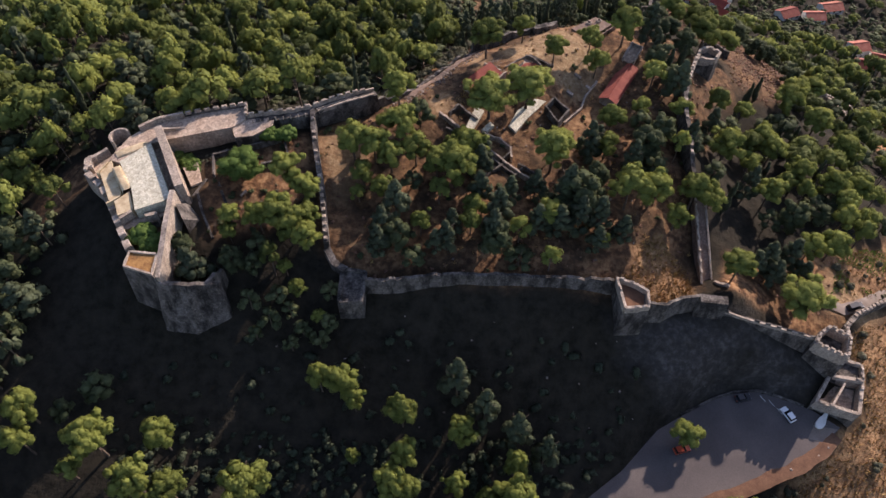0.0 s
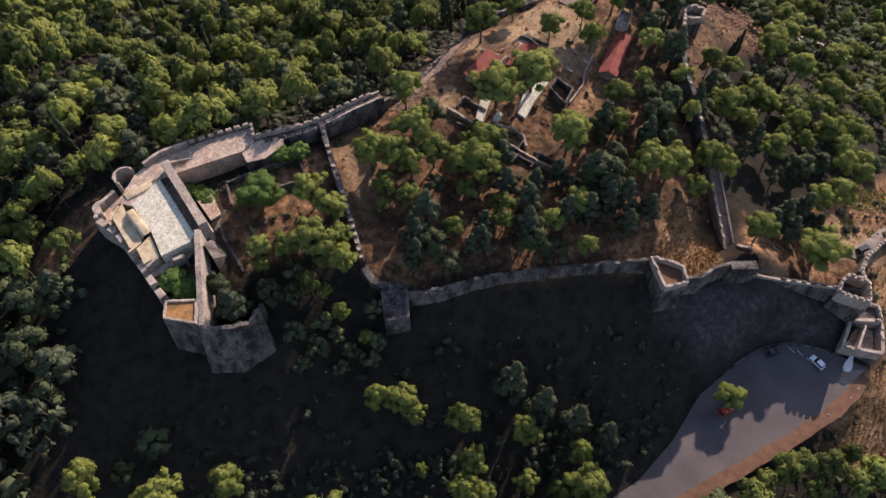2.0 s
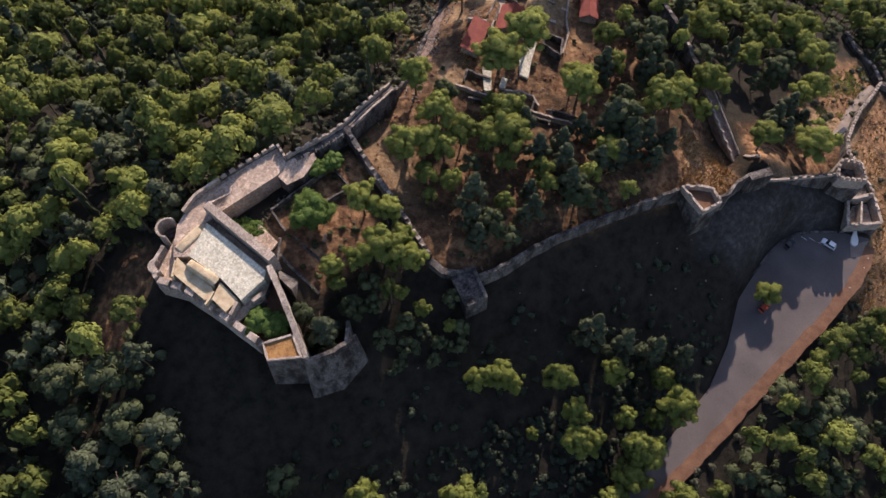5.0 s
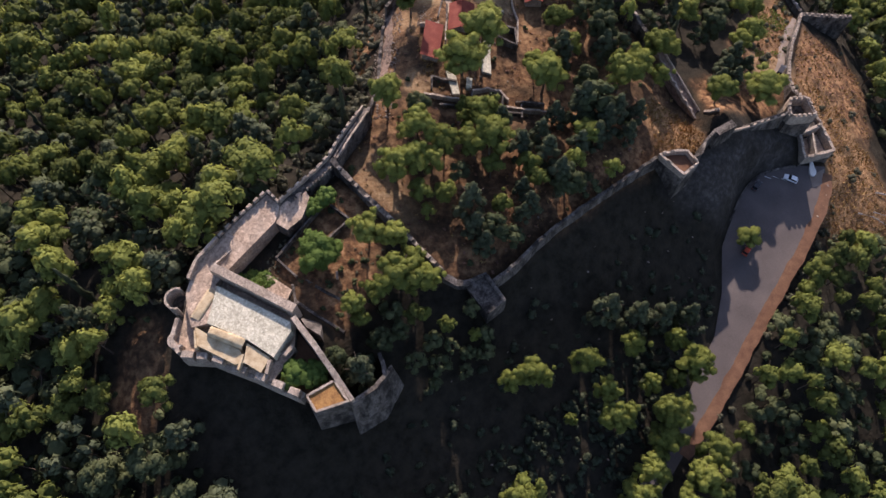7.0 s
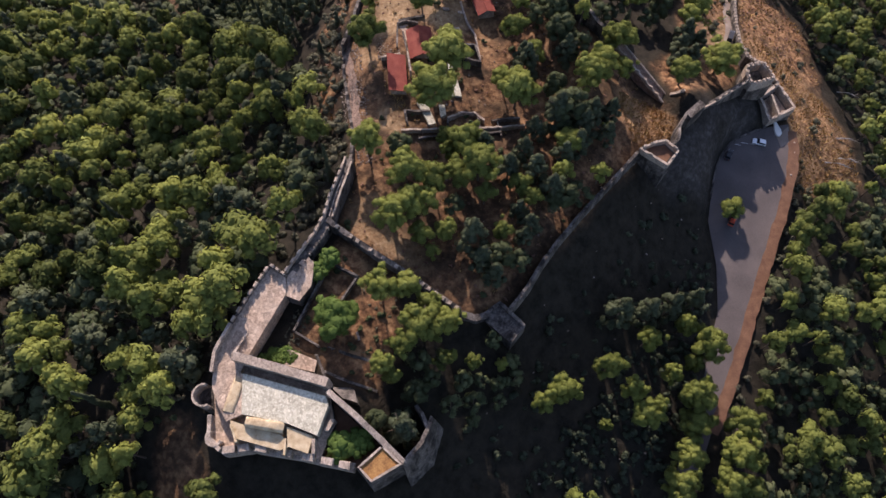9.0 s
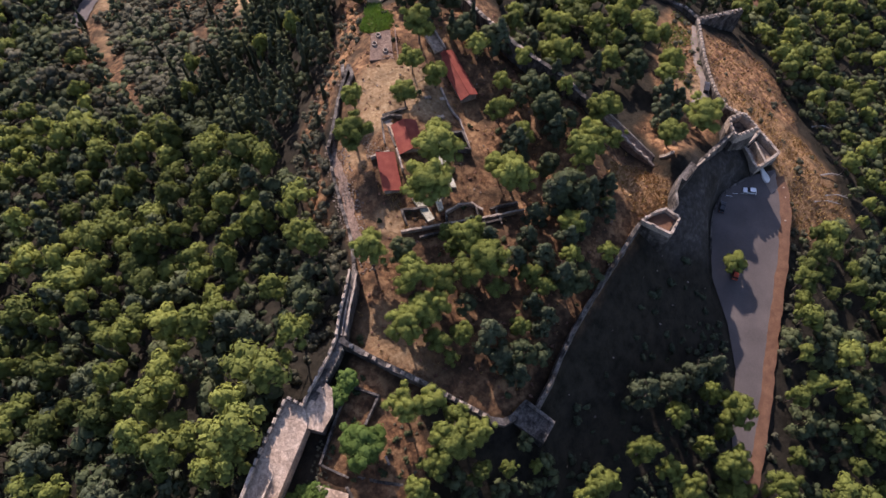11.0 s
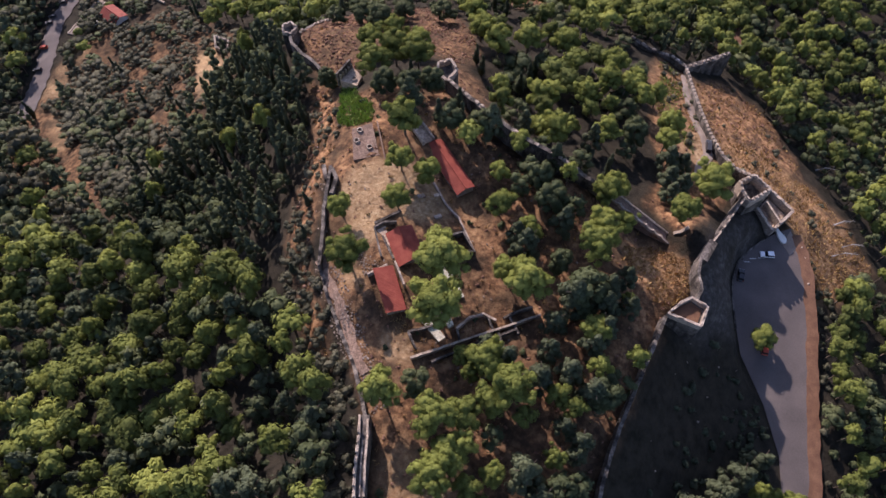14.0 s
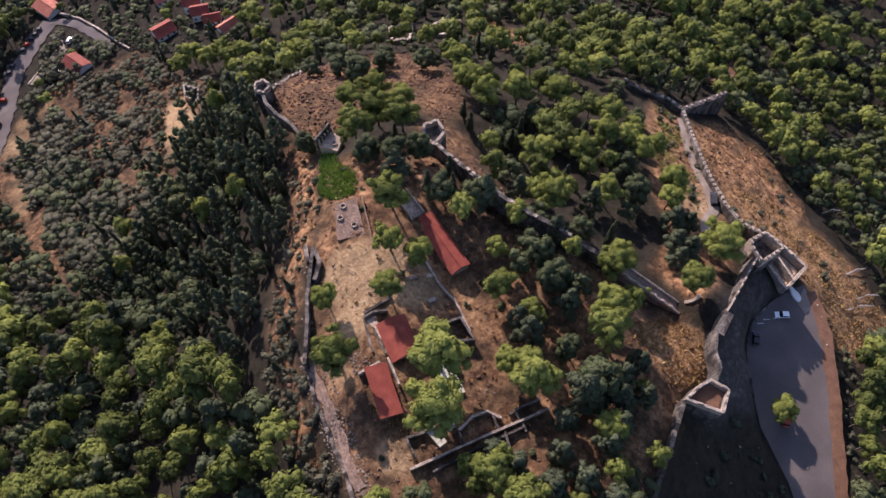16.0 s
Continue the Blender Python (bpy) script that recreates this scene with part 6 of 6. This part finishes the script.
DARK_FRINGE = [(96, 440), (92, 404), (44, 362), (36, 334), (30, 296), (20, 262), (2, 250), (-20, 286), (-30, 330), (0, 400), (50, 450)]
WEST_FOOT = [(-110, 40), (-86, 62), (-76, 66), (-62, 58), (-46, 50), (-34, 34), (-50, 5), (-120, 0)]
VILLAGE = [(118, 292), (150, 300), (230, 250), (265, 300), (230, 420), (120, 425), (118, 350), (112, 300)]


def scatter(poly, gap, seed, clear=0.75, keep=1.0):
    """Loose points over a piece of the plan, at least gap metres apart and away from trees that stand singly."""
    rnd = random.Random(seed)
    xs, ys = [p[0] for p in poly], [p[1] for p in poly]
    cell, seen, out = gap, {}, []
    for _ in range(int((max(xs) - min(xs)) * (max(ys) - min(ys)) / gap ** 2 * 9)):
        x, y = rnd.uniform(min(xs), max(xs)), rnd.uniform(min(ys), max(ys))
        k = (int(x // cell), int(y // cell))
        if any(math.hypot(x - a, y - b) < gap for i in (-1, 0, 1) for j in (-1, 0, 1) for a, b in seen.get((k[0] + i, k[1] + j), ())):
            continue
        seen.setdefault(k, []).append((x, y))
        out.append((x, y))
    if not out:
        return out
    arr = np.array(out)
    ok = inside(arr[:, 0], arr[:, 1], poly) & ~inside(arr[:, 0], arr[:, 1], ROAD) & (edge_distance(arr[:, 0], arr[:, 1], ROAD) > 2.5) & (edge_distance(arr[:, 0], arr[:, 1], STREET, False) > 5.5) & ~inside(arr[:, 0], arr[:, 1], CASTLE_TRACK)
    out = [p for p, o in zip(out, ok) if o and rnd.random() < keep]
    return [p for p in out if all(math.hypot(p[0] - a, p[1] - b) > r * clear + gap * 0.35 for a, b, r in PLACED)]


WOOD = []


def grow(poly, gap, seed, mix, high=(7.5, 11.5), wide=(2.6, 4.2), keep=1.0):
    rnd = random.Random(seed + 1)
    for x, y in scatter(poly, gap, seed, keep=keep):
        kind = rnd.choices(("pine", "oak", "cypress", "fir")[:len(mix)], mix)[0]
        clump = 0.5 + noise.noise((x * 0.05, y * 0.05, 2.0))
        h = rnd.uniform(*high) * (0.85 + 0.3 * clump)
        r = rnd.uniform(*wide) * (0.85 + 0.3 * clump)
        if kind == "pine" and rnd.random() < 0.8 and (inside(np.array([x]), np.array([y]), DARK_FRINGE)[0] or inside(np.array([x]), np.array([y]), DARK_FOOT)[0]):
            kind = rnd.choice(("oak", "shrub", "fir"))
        if kind == "cypress":
            r, h = rnd.uniform(1.7, 2.4), h * 1.1
        if kind == "oak":
            h *= 0.62
        WOOD.append((kind, x, y, h, r))


grow(NORTH_WOOD, 5.2, 1, (0.6, 0.17, 0.05, 0.18), (9, 18), (3.0, 6.3))
grow(DARK_WOOD, 4.3, 2, (0.05, 0.22, 0.2, 0.53), (11, 18), (2.8, 4.6))
grow(EAST_WOOD, 5.2, 3, (0.55, 0.45, 0.0), (8.5, 14), (2.6, 5.0))
grow(NORTH_EAST_WOOD, 5.8, 4, (0.52, 0.34, 0.14), (8.5, 13), (3.2, 6.0), keep=0.94)
grow(BAILEY_WOOD, 4.9, 5, (0.55, 0.4, 0.05), (8, 12), (3, 4.5), keep=0.85)
grow(INNER_EAST, 5.0, 15, (0.35, 0.6, 0.05), (8, 13), (2.6, 4.0), keep=0.9)
grow(OUTER_FILL, 5.0, 25, (0.7, 0.3, 0.0), (7, 10), (2.8, 4.4), keep=0.8)
grow(OUTER_BACK, 4.4, 26, (0.2, 0.4, 0.4), (8, 12), (2.4, 3.6), keep=0.9)
grow(FAR_EAST, 6.5, 27, (0.7, 0.3, 0.0), (8, 12), (3.0, 5.0))
grow(INNER_SOUTH, 5.2, 16, (0.4, 0.6, 0.0), (6, 9.5), (2.2, 3.4), keep=0.75)
grow(KEEP_FOOT, 3.6, 17, (0.2, 0.8, 0.0), (9, 12), (2.0, 3.0), keep=0.95)
grow(VILLAGE_WEST, 4.4, 18, (0.12, 0.83, 0.05), (3, 7), (2.0, 3.6), keep=0.8)
grow(WEST_FOOT, 5.6, 6, (0.5, 0.5, 0.0), (9, 14), (2.8, 4.6), keep=0.75)
grow(VILLAGE, 4.6, 7, (0.2, 0.72, 0.08), (3.5, 8), (2, 3.8), keep=0.8)
grow(LOW_SCRUB, 6.0, 9, (0.03, 0.72, 0.05, 0.2), (6, 12), (3.0, 5.0), keep=0.8)
grow(SCRUB_SLOPE, 8, 8, (0.02, 0.8, 0.18), (5, 10), (2.6, 4.8), keep=0.5)

def bare(spots, least):
    """Leaves out the rocky patches and the thin places."""
    xs, ys = np.array([p[0] for p in spots]), np.array([p[1] for p in spots])
    rock = np.any([inside(xs, ys, p) for p in [BURNT_ROCK, ROCK_STRIP] + ROCK_PATCHES], 0)
    return [p for p, r in zip(spots, rock) if not r and noise.noise((p[0] * 0.08, p[1] * 0.08, 9)) > least]


# no cypress stands close outside the keep
WOOD[:] = [w for w in WOOD if w[0] != "cypress" or math.hypot(w[1] + 46, w[2] - 136) > 9]

thick = random.Random(77)
for x, y in bare(scatter(SCRUB_SLOPE, 3.9, 41, 0.2, 0.95), -0.22) + scatter(LOW_SCRUB, 3.9, 43, 0.2, 0.9) + bare(scatter(VILLAGE_WEST, 3.8, 67, 0.3, 0.6), -1):
    WOOD.append(("shrub", x, y, thick.uniform(2.6, 5.6), thick.uniform(1.9, 3.0) + 2.2 * thick.random() ** 2))

single = [w for w in WOOD if (-110 < w[1] < -20 and 112 < w[2] < 160) or (66 < w[1] < 120 and 90 < w[2] < 130) or (-30 < w[1] < 62 and 80 < w[2] < 165)]
single.sort(key=lambda w: abs(w[1]) + abs(w[2] - 110))
single = single[:230]
chosen = set(single)
for kind, x, y, h, r in single:
    tree(kind, x, y, h, r, False, "trees at the wood's edge")


def forest(name, kind, label, seed):
    """The rest of the woods of one kind, as one mesh."""
    rnd = random.Random(seed)
    rows = [w for w in WOOD if w[0] == kind and w not in chosen]
    if not rows:
        return
    zs = heights([w[1] for w in rows], [w[2] for w in rows])
    pieces, poles = [], []
    for (k, x, y, h, r), z in zip(rows, zs):
        shapes = (LIGHT if math.hypot(x - 20, y - 130) < 125 else FAR_AWAY)[kind]
        v, f, d = shapes[rnd.randrange(len(shapes))]
        a = rnd.uniform(0, 6.283)
        c, s = math.cos(a), math.sin(a)
        q = np.stack([(v[:, 0] * c - v[:, 1] * s) * r / 4 + x, (v[:, 0] * s + v[:, 1] * c) * r / 4 + y, v[:, 2] * h / 10 + z], 1)
        pieces.append((q, f, np.stack([d[:, 0] * c - d[:, 1] * s, d[:, 0] * s + d[:, 1] * c, d[:, 2]], 1)))
        pv, pf = tube([(x, y, z - 0.8), (x + rnd.uniform(-0.3, 0.3), y + rnd.uniform(-0.3, 0.3), z + h * 0.78)], [0.2, 0.1], 5)
        poles.append((pv, pf))
    tones = [np.full(len(q), 0.55 * noise.noise((w[1] * 0.045, w[2] * 0.045, 5.0)) + rnd.uniform(-0.42, 0.42), np.float32) for (q, _, _), w in zip(pieces, rows)]
    v, f, out = gather(pieces)
    wood = thing(name, (rows[0][1], rows[0][2], zs[0]), label, "woods", kind="stuff")
    ob = new("leaves", tri_mesh("leaves", v, f, LEAVES[kind], out=out))
    ob.data.attributes.new("tone", "FLOAT", "POINT").data.foreach_set("value", np.concatenate(tones))
    trunks = new("trunks", mesh_from("trunks", *join_fast(poles), M_BARK))
    for o in (ob, trunks):
        o.parent = wood
        o.matrix_parent_inverse = wood.matrix_basis.inverted()
        tagged(o, kind="stuff")


def join_fast(pieces):
    verts, faces = [], []
    for v, f in pieces:
        n = len(verts)
        verts.extend(v)
        faces.extend(tuple(i + n for i in q) for q in f)
    return verts, faces


forest("pine_forest", "pine", "dense pine forest on the castle hill", 31)
forest("oak_wood", "oak", "dark evergreen trees among the pines", 32)
forest("conifer_wood", "fir", "dark pointed conifers crowded on the north slope", 34)
forest("maquis", "shrub", "rounded grey-green shrubs on the stony slope", 35)
forest("cypress_wood", "cypress", "dark cypresses crowded on the north slope", 33)


# ---- scrub, grass, stones ----
def strew(name, label, category, mat, spots, shape, seed, sizes):
    """Countless small things as one mesh; spots: (x, y); shape(rng) gives verts and faces about one metre across."""
    rng = np.random.default_rng(seed)
    kinds = [shape(np.random.default_rng(seed + i)) for i in range(5)]
    spots = [p for p in spots]
    zs = heights([p[0] for p in spots], [p[1] for p in spots])
    pieces = []
    for (x, y), z in zip(spots, zs):
        v, f, out = kinds[rng.integers(5)]
        a, s = rng.uniform(0, 6.28), rng.uniform(*sizes)
        c, d = math.cos(a) * s, math.sin(a) * s
        pieces.append((np.stack([v[:, 0] * c - v[:, 1] * d + x, v[:, 0] * d + v[:, 1] * c + y, v[:, 2] * s + z], 1), f, np.stack([(out[:, 0] * c - out[:, 1] * d) / s, (out[:, 0] * d + out[:, 1] * c) / s, out[:, 2]], 1)))
    tones = np.repeat(rng.uniform(-0.45, 0.45, len(pieces)), [len(q) for q, _, _ in pieces]).astype(np.float32)
    v, f, out = gather(pieces)
    ob = new(name, tri_mesh(name, v, f, mat, out=out))
    ob.data.attributes.new("tone", "FLOAT", "POINT").data.foreach_set("value", tones)
    return tagged(ob, label, category, kind="stuff")


def bush_shape(rng):
    out = []
    for i in range(6):
        at = np.array([rng.normal(0, 0.24), rng.normal(0, 0.24), 0.2 + 0.12 * rng.random()])
        r = rng.uniform(0.22, 0.4)
        out.append(lobe(rng, at, r * 0.85, 0.75, 1))
        out.append(tufts(rng, at, r, 0.75, 26, 0.14))
    return gather(out)


def tuft_shape(rng):
    out = []
    for i in range(3):
        at = np.array([rng.normal(0, 0.2), rng.normal(0, 0.2), 0.2 + 0.12 * rng.random()])
        out.append(lobe(rng, at, 0.3, 0.75, 1))
        out.append(tufts(rng, at, 0.36, 0.75, 10, 0.22))
    return gather(out)


def low_shape(rng):
    v, f, d = tuft_shape(rng)
    return v * np.array([1, 1, 0.55]), f, d


def grass_shape(rng):
    n = 7
    base = rng.normal(0, 0.25, (n, 3)) * np.array([1, 1, 0])
    tip = base + rng.normal(0, 0.3, (n, 3)) * np.array([1, 1, 0]) + np.array([0, 0, 1]) * rng.uniform(0.6, 1.2, (n, 1))
    side = rng.normal(0, 0.16, (n, 3)) * np.array([1, 1, 0])
    return np.stack([base - side, base + side, tip], 1).reshape(-1, 3) - np.array([0, 0, 0.1]), np.arange(3 * n).reshape(-1, 3), np.tile([0.0, 0.0, 1.0], (3 * n, 1))


def rock_shape(rng):
    v, f = ICO[1]
    v = np.sign(v) * np.abs(v) ** 0.55
    return v * (0.42 * rng.uniform(0.7, 1.1, (len(v), 1))) * np.array([1.1, 0.75, 0.5]) + np.array([0, 0, 0.1]), f, v


strew("undergrowth", "dark undergrowth on the shaded slope", "scrub", M_OAK,  scatter(NORTH_WOOD, 3.8, 43, 0.2, 0.7) + scatter(EAST_WOOD, 4.6, 44, 0.2, 0.6) + scatter(NORTH_EAST_WOOD, 4.6, 45, 0.2, 0.8), tuft_shape, 42, (1.4, 3.2))
VERGE = [(93, 60), (87.8, 54.8), (81.5, 51.4), (66.9, 45.6), (47.2, 39.4), (29.4, 33.3), (11.7, 27.7), (11.7, 29.6), (29.4, 35.2), (47.2, 41.3), (66.9, 47.4), (81.5, 53), (87.2, 56.4)]
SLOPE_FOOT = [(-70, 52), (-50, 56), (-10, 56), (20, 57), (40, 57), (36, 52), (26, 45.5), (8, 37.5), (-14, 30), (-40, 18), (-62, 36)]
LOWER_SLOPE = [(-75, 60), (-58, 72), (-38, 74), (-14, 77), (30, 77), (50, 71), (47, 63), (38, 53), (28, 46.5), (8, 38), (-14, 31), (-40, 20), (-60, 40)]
# this scrub wears the darkest leaf colour as painted shade for the south slope
strew("shaded_scrub", "scrub coloured dark to deepen the shade on the slope", "scrub", M_CYPRESS, scatter(LOWER_SLOPE, 2.4, 85, 0.1, 0.35) + scatter(SLOPE_FOOT, 2.0, 88, 0.1, 0.8), tuft_shape, 85, (1.0, 2.8))
strew("knoll_scrub", "low scrub on the dry knoll", "scrub", M_MAQUIS, scatter(VILLAGE, 4, 47, 0.2, 0.6) + scatter(DRY_SLOPE, 4.2, 48, 0.2, 0.5) + scatter(RED_SLOPE, 6.0, 68, 0.2, 0.4) + scatter(WEST_STRIP, 2.2, 60, 0.1, 0.7) + scatter([(90, 52), (84, 42), (47, 36), (12, 24), (2, 26), (12, 28.5), (47, 40.5), (66, 46.5), (80, 52)], 2.6, 77, 0.1, 0.6) + scatter(GREEN_BANK, 3.4, 69, 0.2, 0.7), tuft_shape, 46, (1.0, 2.8))
strew("bracken", "dead red-brown bracken on the dry knoll and slope", "scrub", M_BRACKEN, scatter(DRY_KNOLL, 1.15, 70, 0.1, 0.9) + scatter(RED_SLOPE, 2.0, 71, 0.1, 0.5) + scatter(RED_CLEARING, 1.7, 73, 0.0, 0.7) + scatter(TOWER_SLOPE, 1.7, 74, 0.0, 0.7) + scatter(WEST_STRIP, 1.9, 72, 0.1, 0.5), low_shape, 70, (0.6, 1.5))
strew("court_weeds", "dull green weeds on the shaded court floor", "grass", M_MAQUIS, scatter([(-61, 113), (-50, 117), (-46, 116), (-54, 112), (-57, 107)], 0.8, 78, 0.0, 0.8) + scatter([(-42, 112), (-34, 112), (-32, 100), (-44, 96), (-50, 100), (-40, 104)], 1.4, 79, 0.0, 0.5), low_shape, 78, (0.4, 0.9))
WALL_FOOT = [(-17, 136), (-8, 146), (4, 160), (10, 167), (26, 177), (22, 182), (4, 173), (-6, 161), (-16, 147), (-24, 137)]
strew("wall_scrub", "grey-brown scrub below the ruined wall", "scrub", M_MAQUIS, scatter(WALL_FOOT, 2.0, 82, 0.1, 0.8) + scatter([(-82, 121), (-60, 127), (-46, 128.6), (-30, 129), (-18, 136), (-24, 142), (-34, 136), (-60, 134), (-84, 130)], 2.2, 86, 0.1, 0.8), bush_shape, 82, (1.4, 3.4))
strew("ward_litter", "dry weeds and litter under the pines of the wards", "scrub", M_BRACKEN, scatter(INNER, 2.0, 83, 0.1, 0.55) + scatter(BAILEY, 1.8, 84, 0.1, 0.5), low_shape, 83, (0.3, 1.0))
strew("ward_scrub", "small bushes on the bare earth of the wards", "scrub", M_OAK, scatter(INNER, 6.5, 49, 0.2, 0.5) + scatter(COURT, 2.6, 50, 0.2, 0.6), bush_shape, 49, (0.8, 1.9))
strew("dry_grass", "tall dry yellow grass on the slopes", "grass", M_DRYGRASS, scatter(DRY_SLOPE, 0.9, 51, 0.0) + scatter(DRY_TERRACE, 0.7, 52, 0.0) + scatter(DRY_KNOLL, 2.4, 53, 0.0, 0.5) + scatter(RED_SLOPE, 1.2, 64, 0.0, 0.7) + scatter(GREEN_BANK, 1.1, 65, 0.0, 0.5) + scatter(VERGE, 0.9, 91, 0.0, 0.6) + scatter(WEST_STRIP, 1.1, 61, 0.0, 0.5) + scatter(INNER, 2.2, 62, 0.0, 0.4) + scatter([(2, 138), (6, 143), (9, 140), (5, 136)], 0.6, 81, 0.0, 0.6), grass_shape, 51, (0.5, 0.95))
strew("green_weeds", "patch of bright green weeds on the upper ward", "grass", M_GREENGRASS, scatter([(67.6, 197.4), (68.0, 192.6), (61.5, 187.0), (58.5, 179.6), (51.6, 174.8), (48.3, 181.0), (50.4, 186.5), (60.7, 192.7)], 0.5, 54, 0.0), grass_shape, 54, (0.7, 1.2))
strew("bank_grass", "patchy green grass and weeds beside the castle path", "grass", M_GREENGRASS, [p for p in scatter(GREEN_BANK, 0.65, 66, 0.0) if noise.noise((p[0] * 0.15, p[1] * 0.15, 4)) > -0.12], grass_shape, 66, (0.5, 0.9))
RUBBLE = scatter([(13, 148), (11, 152), (16, 158), (22, 154), (18, 149)], 0.6, 75, 0.0, 0.8) + scatter([(2, 128), (12, 137), (24, 126), (17, 116), (8, 120)], 1.4, 76, 0.0, 0.3) + scatter([(-16, 133), (-12, 131), (2, 148), (13, 161), (8, 165), (-4, 151)], 0.6, 55, 0.0, 0.9) + scatter([(0, 134), (12, 132), (22, 118), (14, 112), (2, 122)], 2.2, 56, 0.0, 0.3) + scatter([(16, 166), (30, 173), (30, 178), (16, 171)], 1.2, 57, 0.0, 0.7)
strew("rubble", "pale fallen stones along the ruined walls", "stones", M_RUBBLE, RUBBLE + scatter(SHADED_SLOPE, 4.5, 58, 0.0, 0.5) + scatter(INNER, 3.4, 59, 0, 0.25) + scatter(WEST_STRIP, 3.2, 63, 0, 0.6), rock_shape, 55, (0.3, 0.95))


def bush(name, mat, x, y, z, r, high, label, seed):
    rng = np.random.default_rng(seed)
    out = []
    for i in range(14):
        a, d = i * 2.4, r * 0.75 * math.sqrt((i + 0.3) / 14)
        at = np.array([x + d * math.cos(a), y + d * math.sin(a), z + high * (0.75 - 0.35 * (d / r) ** 2) + rng.uniform(-0.2, 0.2)])
        out.append(lobe(rng, at, r * rng.uniform(0.25, 0.4), 0.9, 2))
        out.append(tufts(rng, at, r * 0.34, 0.9, 40, 0.3))
    v, f, d = gather(out)
    ob = thing(name, (x, y, z), label, "bush")
    leaves = new("leaves", tri_mesh("leaves", v, f, mat, out=d))
    stems = new("stems", mesh_from("stems", *tube([(x, y, z - 0.4), (x + 0.1, y, z + high * 0.5), (x, y + 0.1, z + high * 0.8)], [0.12, 0.08, 0.04], 6), M_BARK))
    for o in (leaves, stems):
        o.parent, o.matrix_parent_inverse = ob, ob.matrix_basis.inverted()
    return ob


bush("pit_bush", M_LIME, -64.0, 89.3, 20.1, 3.4, 3.8, "fresh-green bush growing in the keep's pit", 1)
bush("pit_bush", M_LIME, -60.9, 86.8, 20.1, 3.2, 3.6, "fresh-green bush growing in the keep's pit", 21)
bush("court_bush", M_LIME, -37.6, 119.6, 19.4, 2.9, 4.6, "fresh-green bush beside the court wall", 2)
bush("court_bush", M_LIME, -41.2, 119.3, 19.8, 2.6, 4.6, "fresh-green bush beside the court wall", 3)
for i, (x, y) in enumerate(((-61.2, 113.0), (-59.6, 111.4), (-58.2, 110.0), (-62.6, 114.2), (-60.2, 113.6), (-58.6, 112.0))):
    bush("hedge_bush", M_LIME, x, y, 18.9, 1.8, 2.0, "low green shrub at the foot of the keep wall", 4 + i)


def dead_trunk(x, y, bx, by, seed):
    a, b = (x, y, ground_z(x, y) + 0.5), (bx, by, ground_z(bx, by) + 1.2)
    mid = tuple((p + q) / 2 + (0.5 if k == 2 else 0.4) for k, (p, q) in enumerate(zip(a, b)))
    ob = thing("dead_tree", a, "bleached fallen dead tree on the slope", "dead tree")
    part("log", tube([a, mid, b], [0.28, 0.2, 0.08], 7), M_DRYWOOD, ob)
    for s in (0.5, 0.7):
        p = tuple(u + (w - u) * s for u, w in zip(a, b))
        part("branch", tube([p, (p[0] + 1.2, p[1] - 0.9, p[2] + 0.9)], [0.09, 0.03], 5), M_DRYWOOD, ob)


for i, row in enumerate(((110, 47.5, 119, 40), (103, 43.5, 110, 36), (97, 46, 104, 38), (2.1, 238, 0.1, 217), (-40, 170, -36, 164), (134, 56, 141, 49))):
    dead_trunk(*row, i)
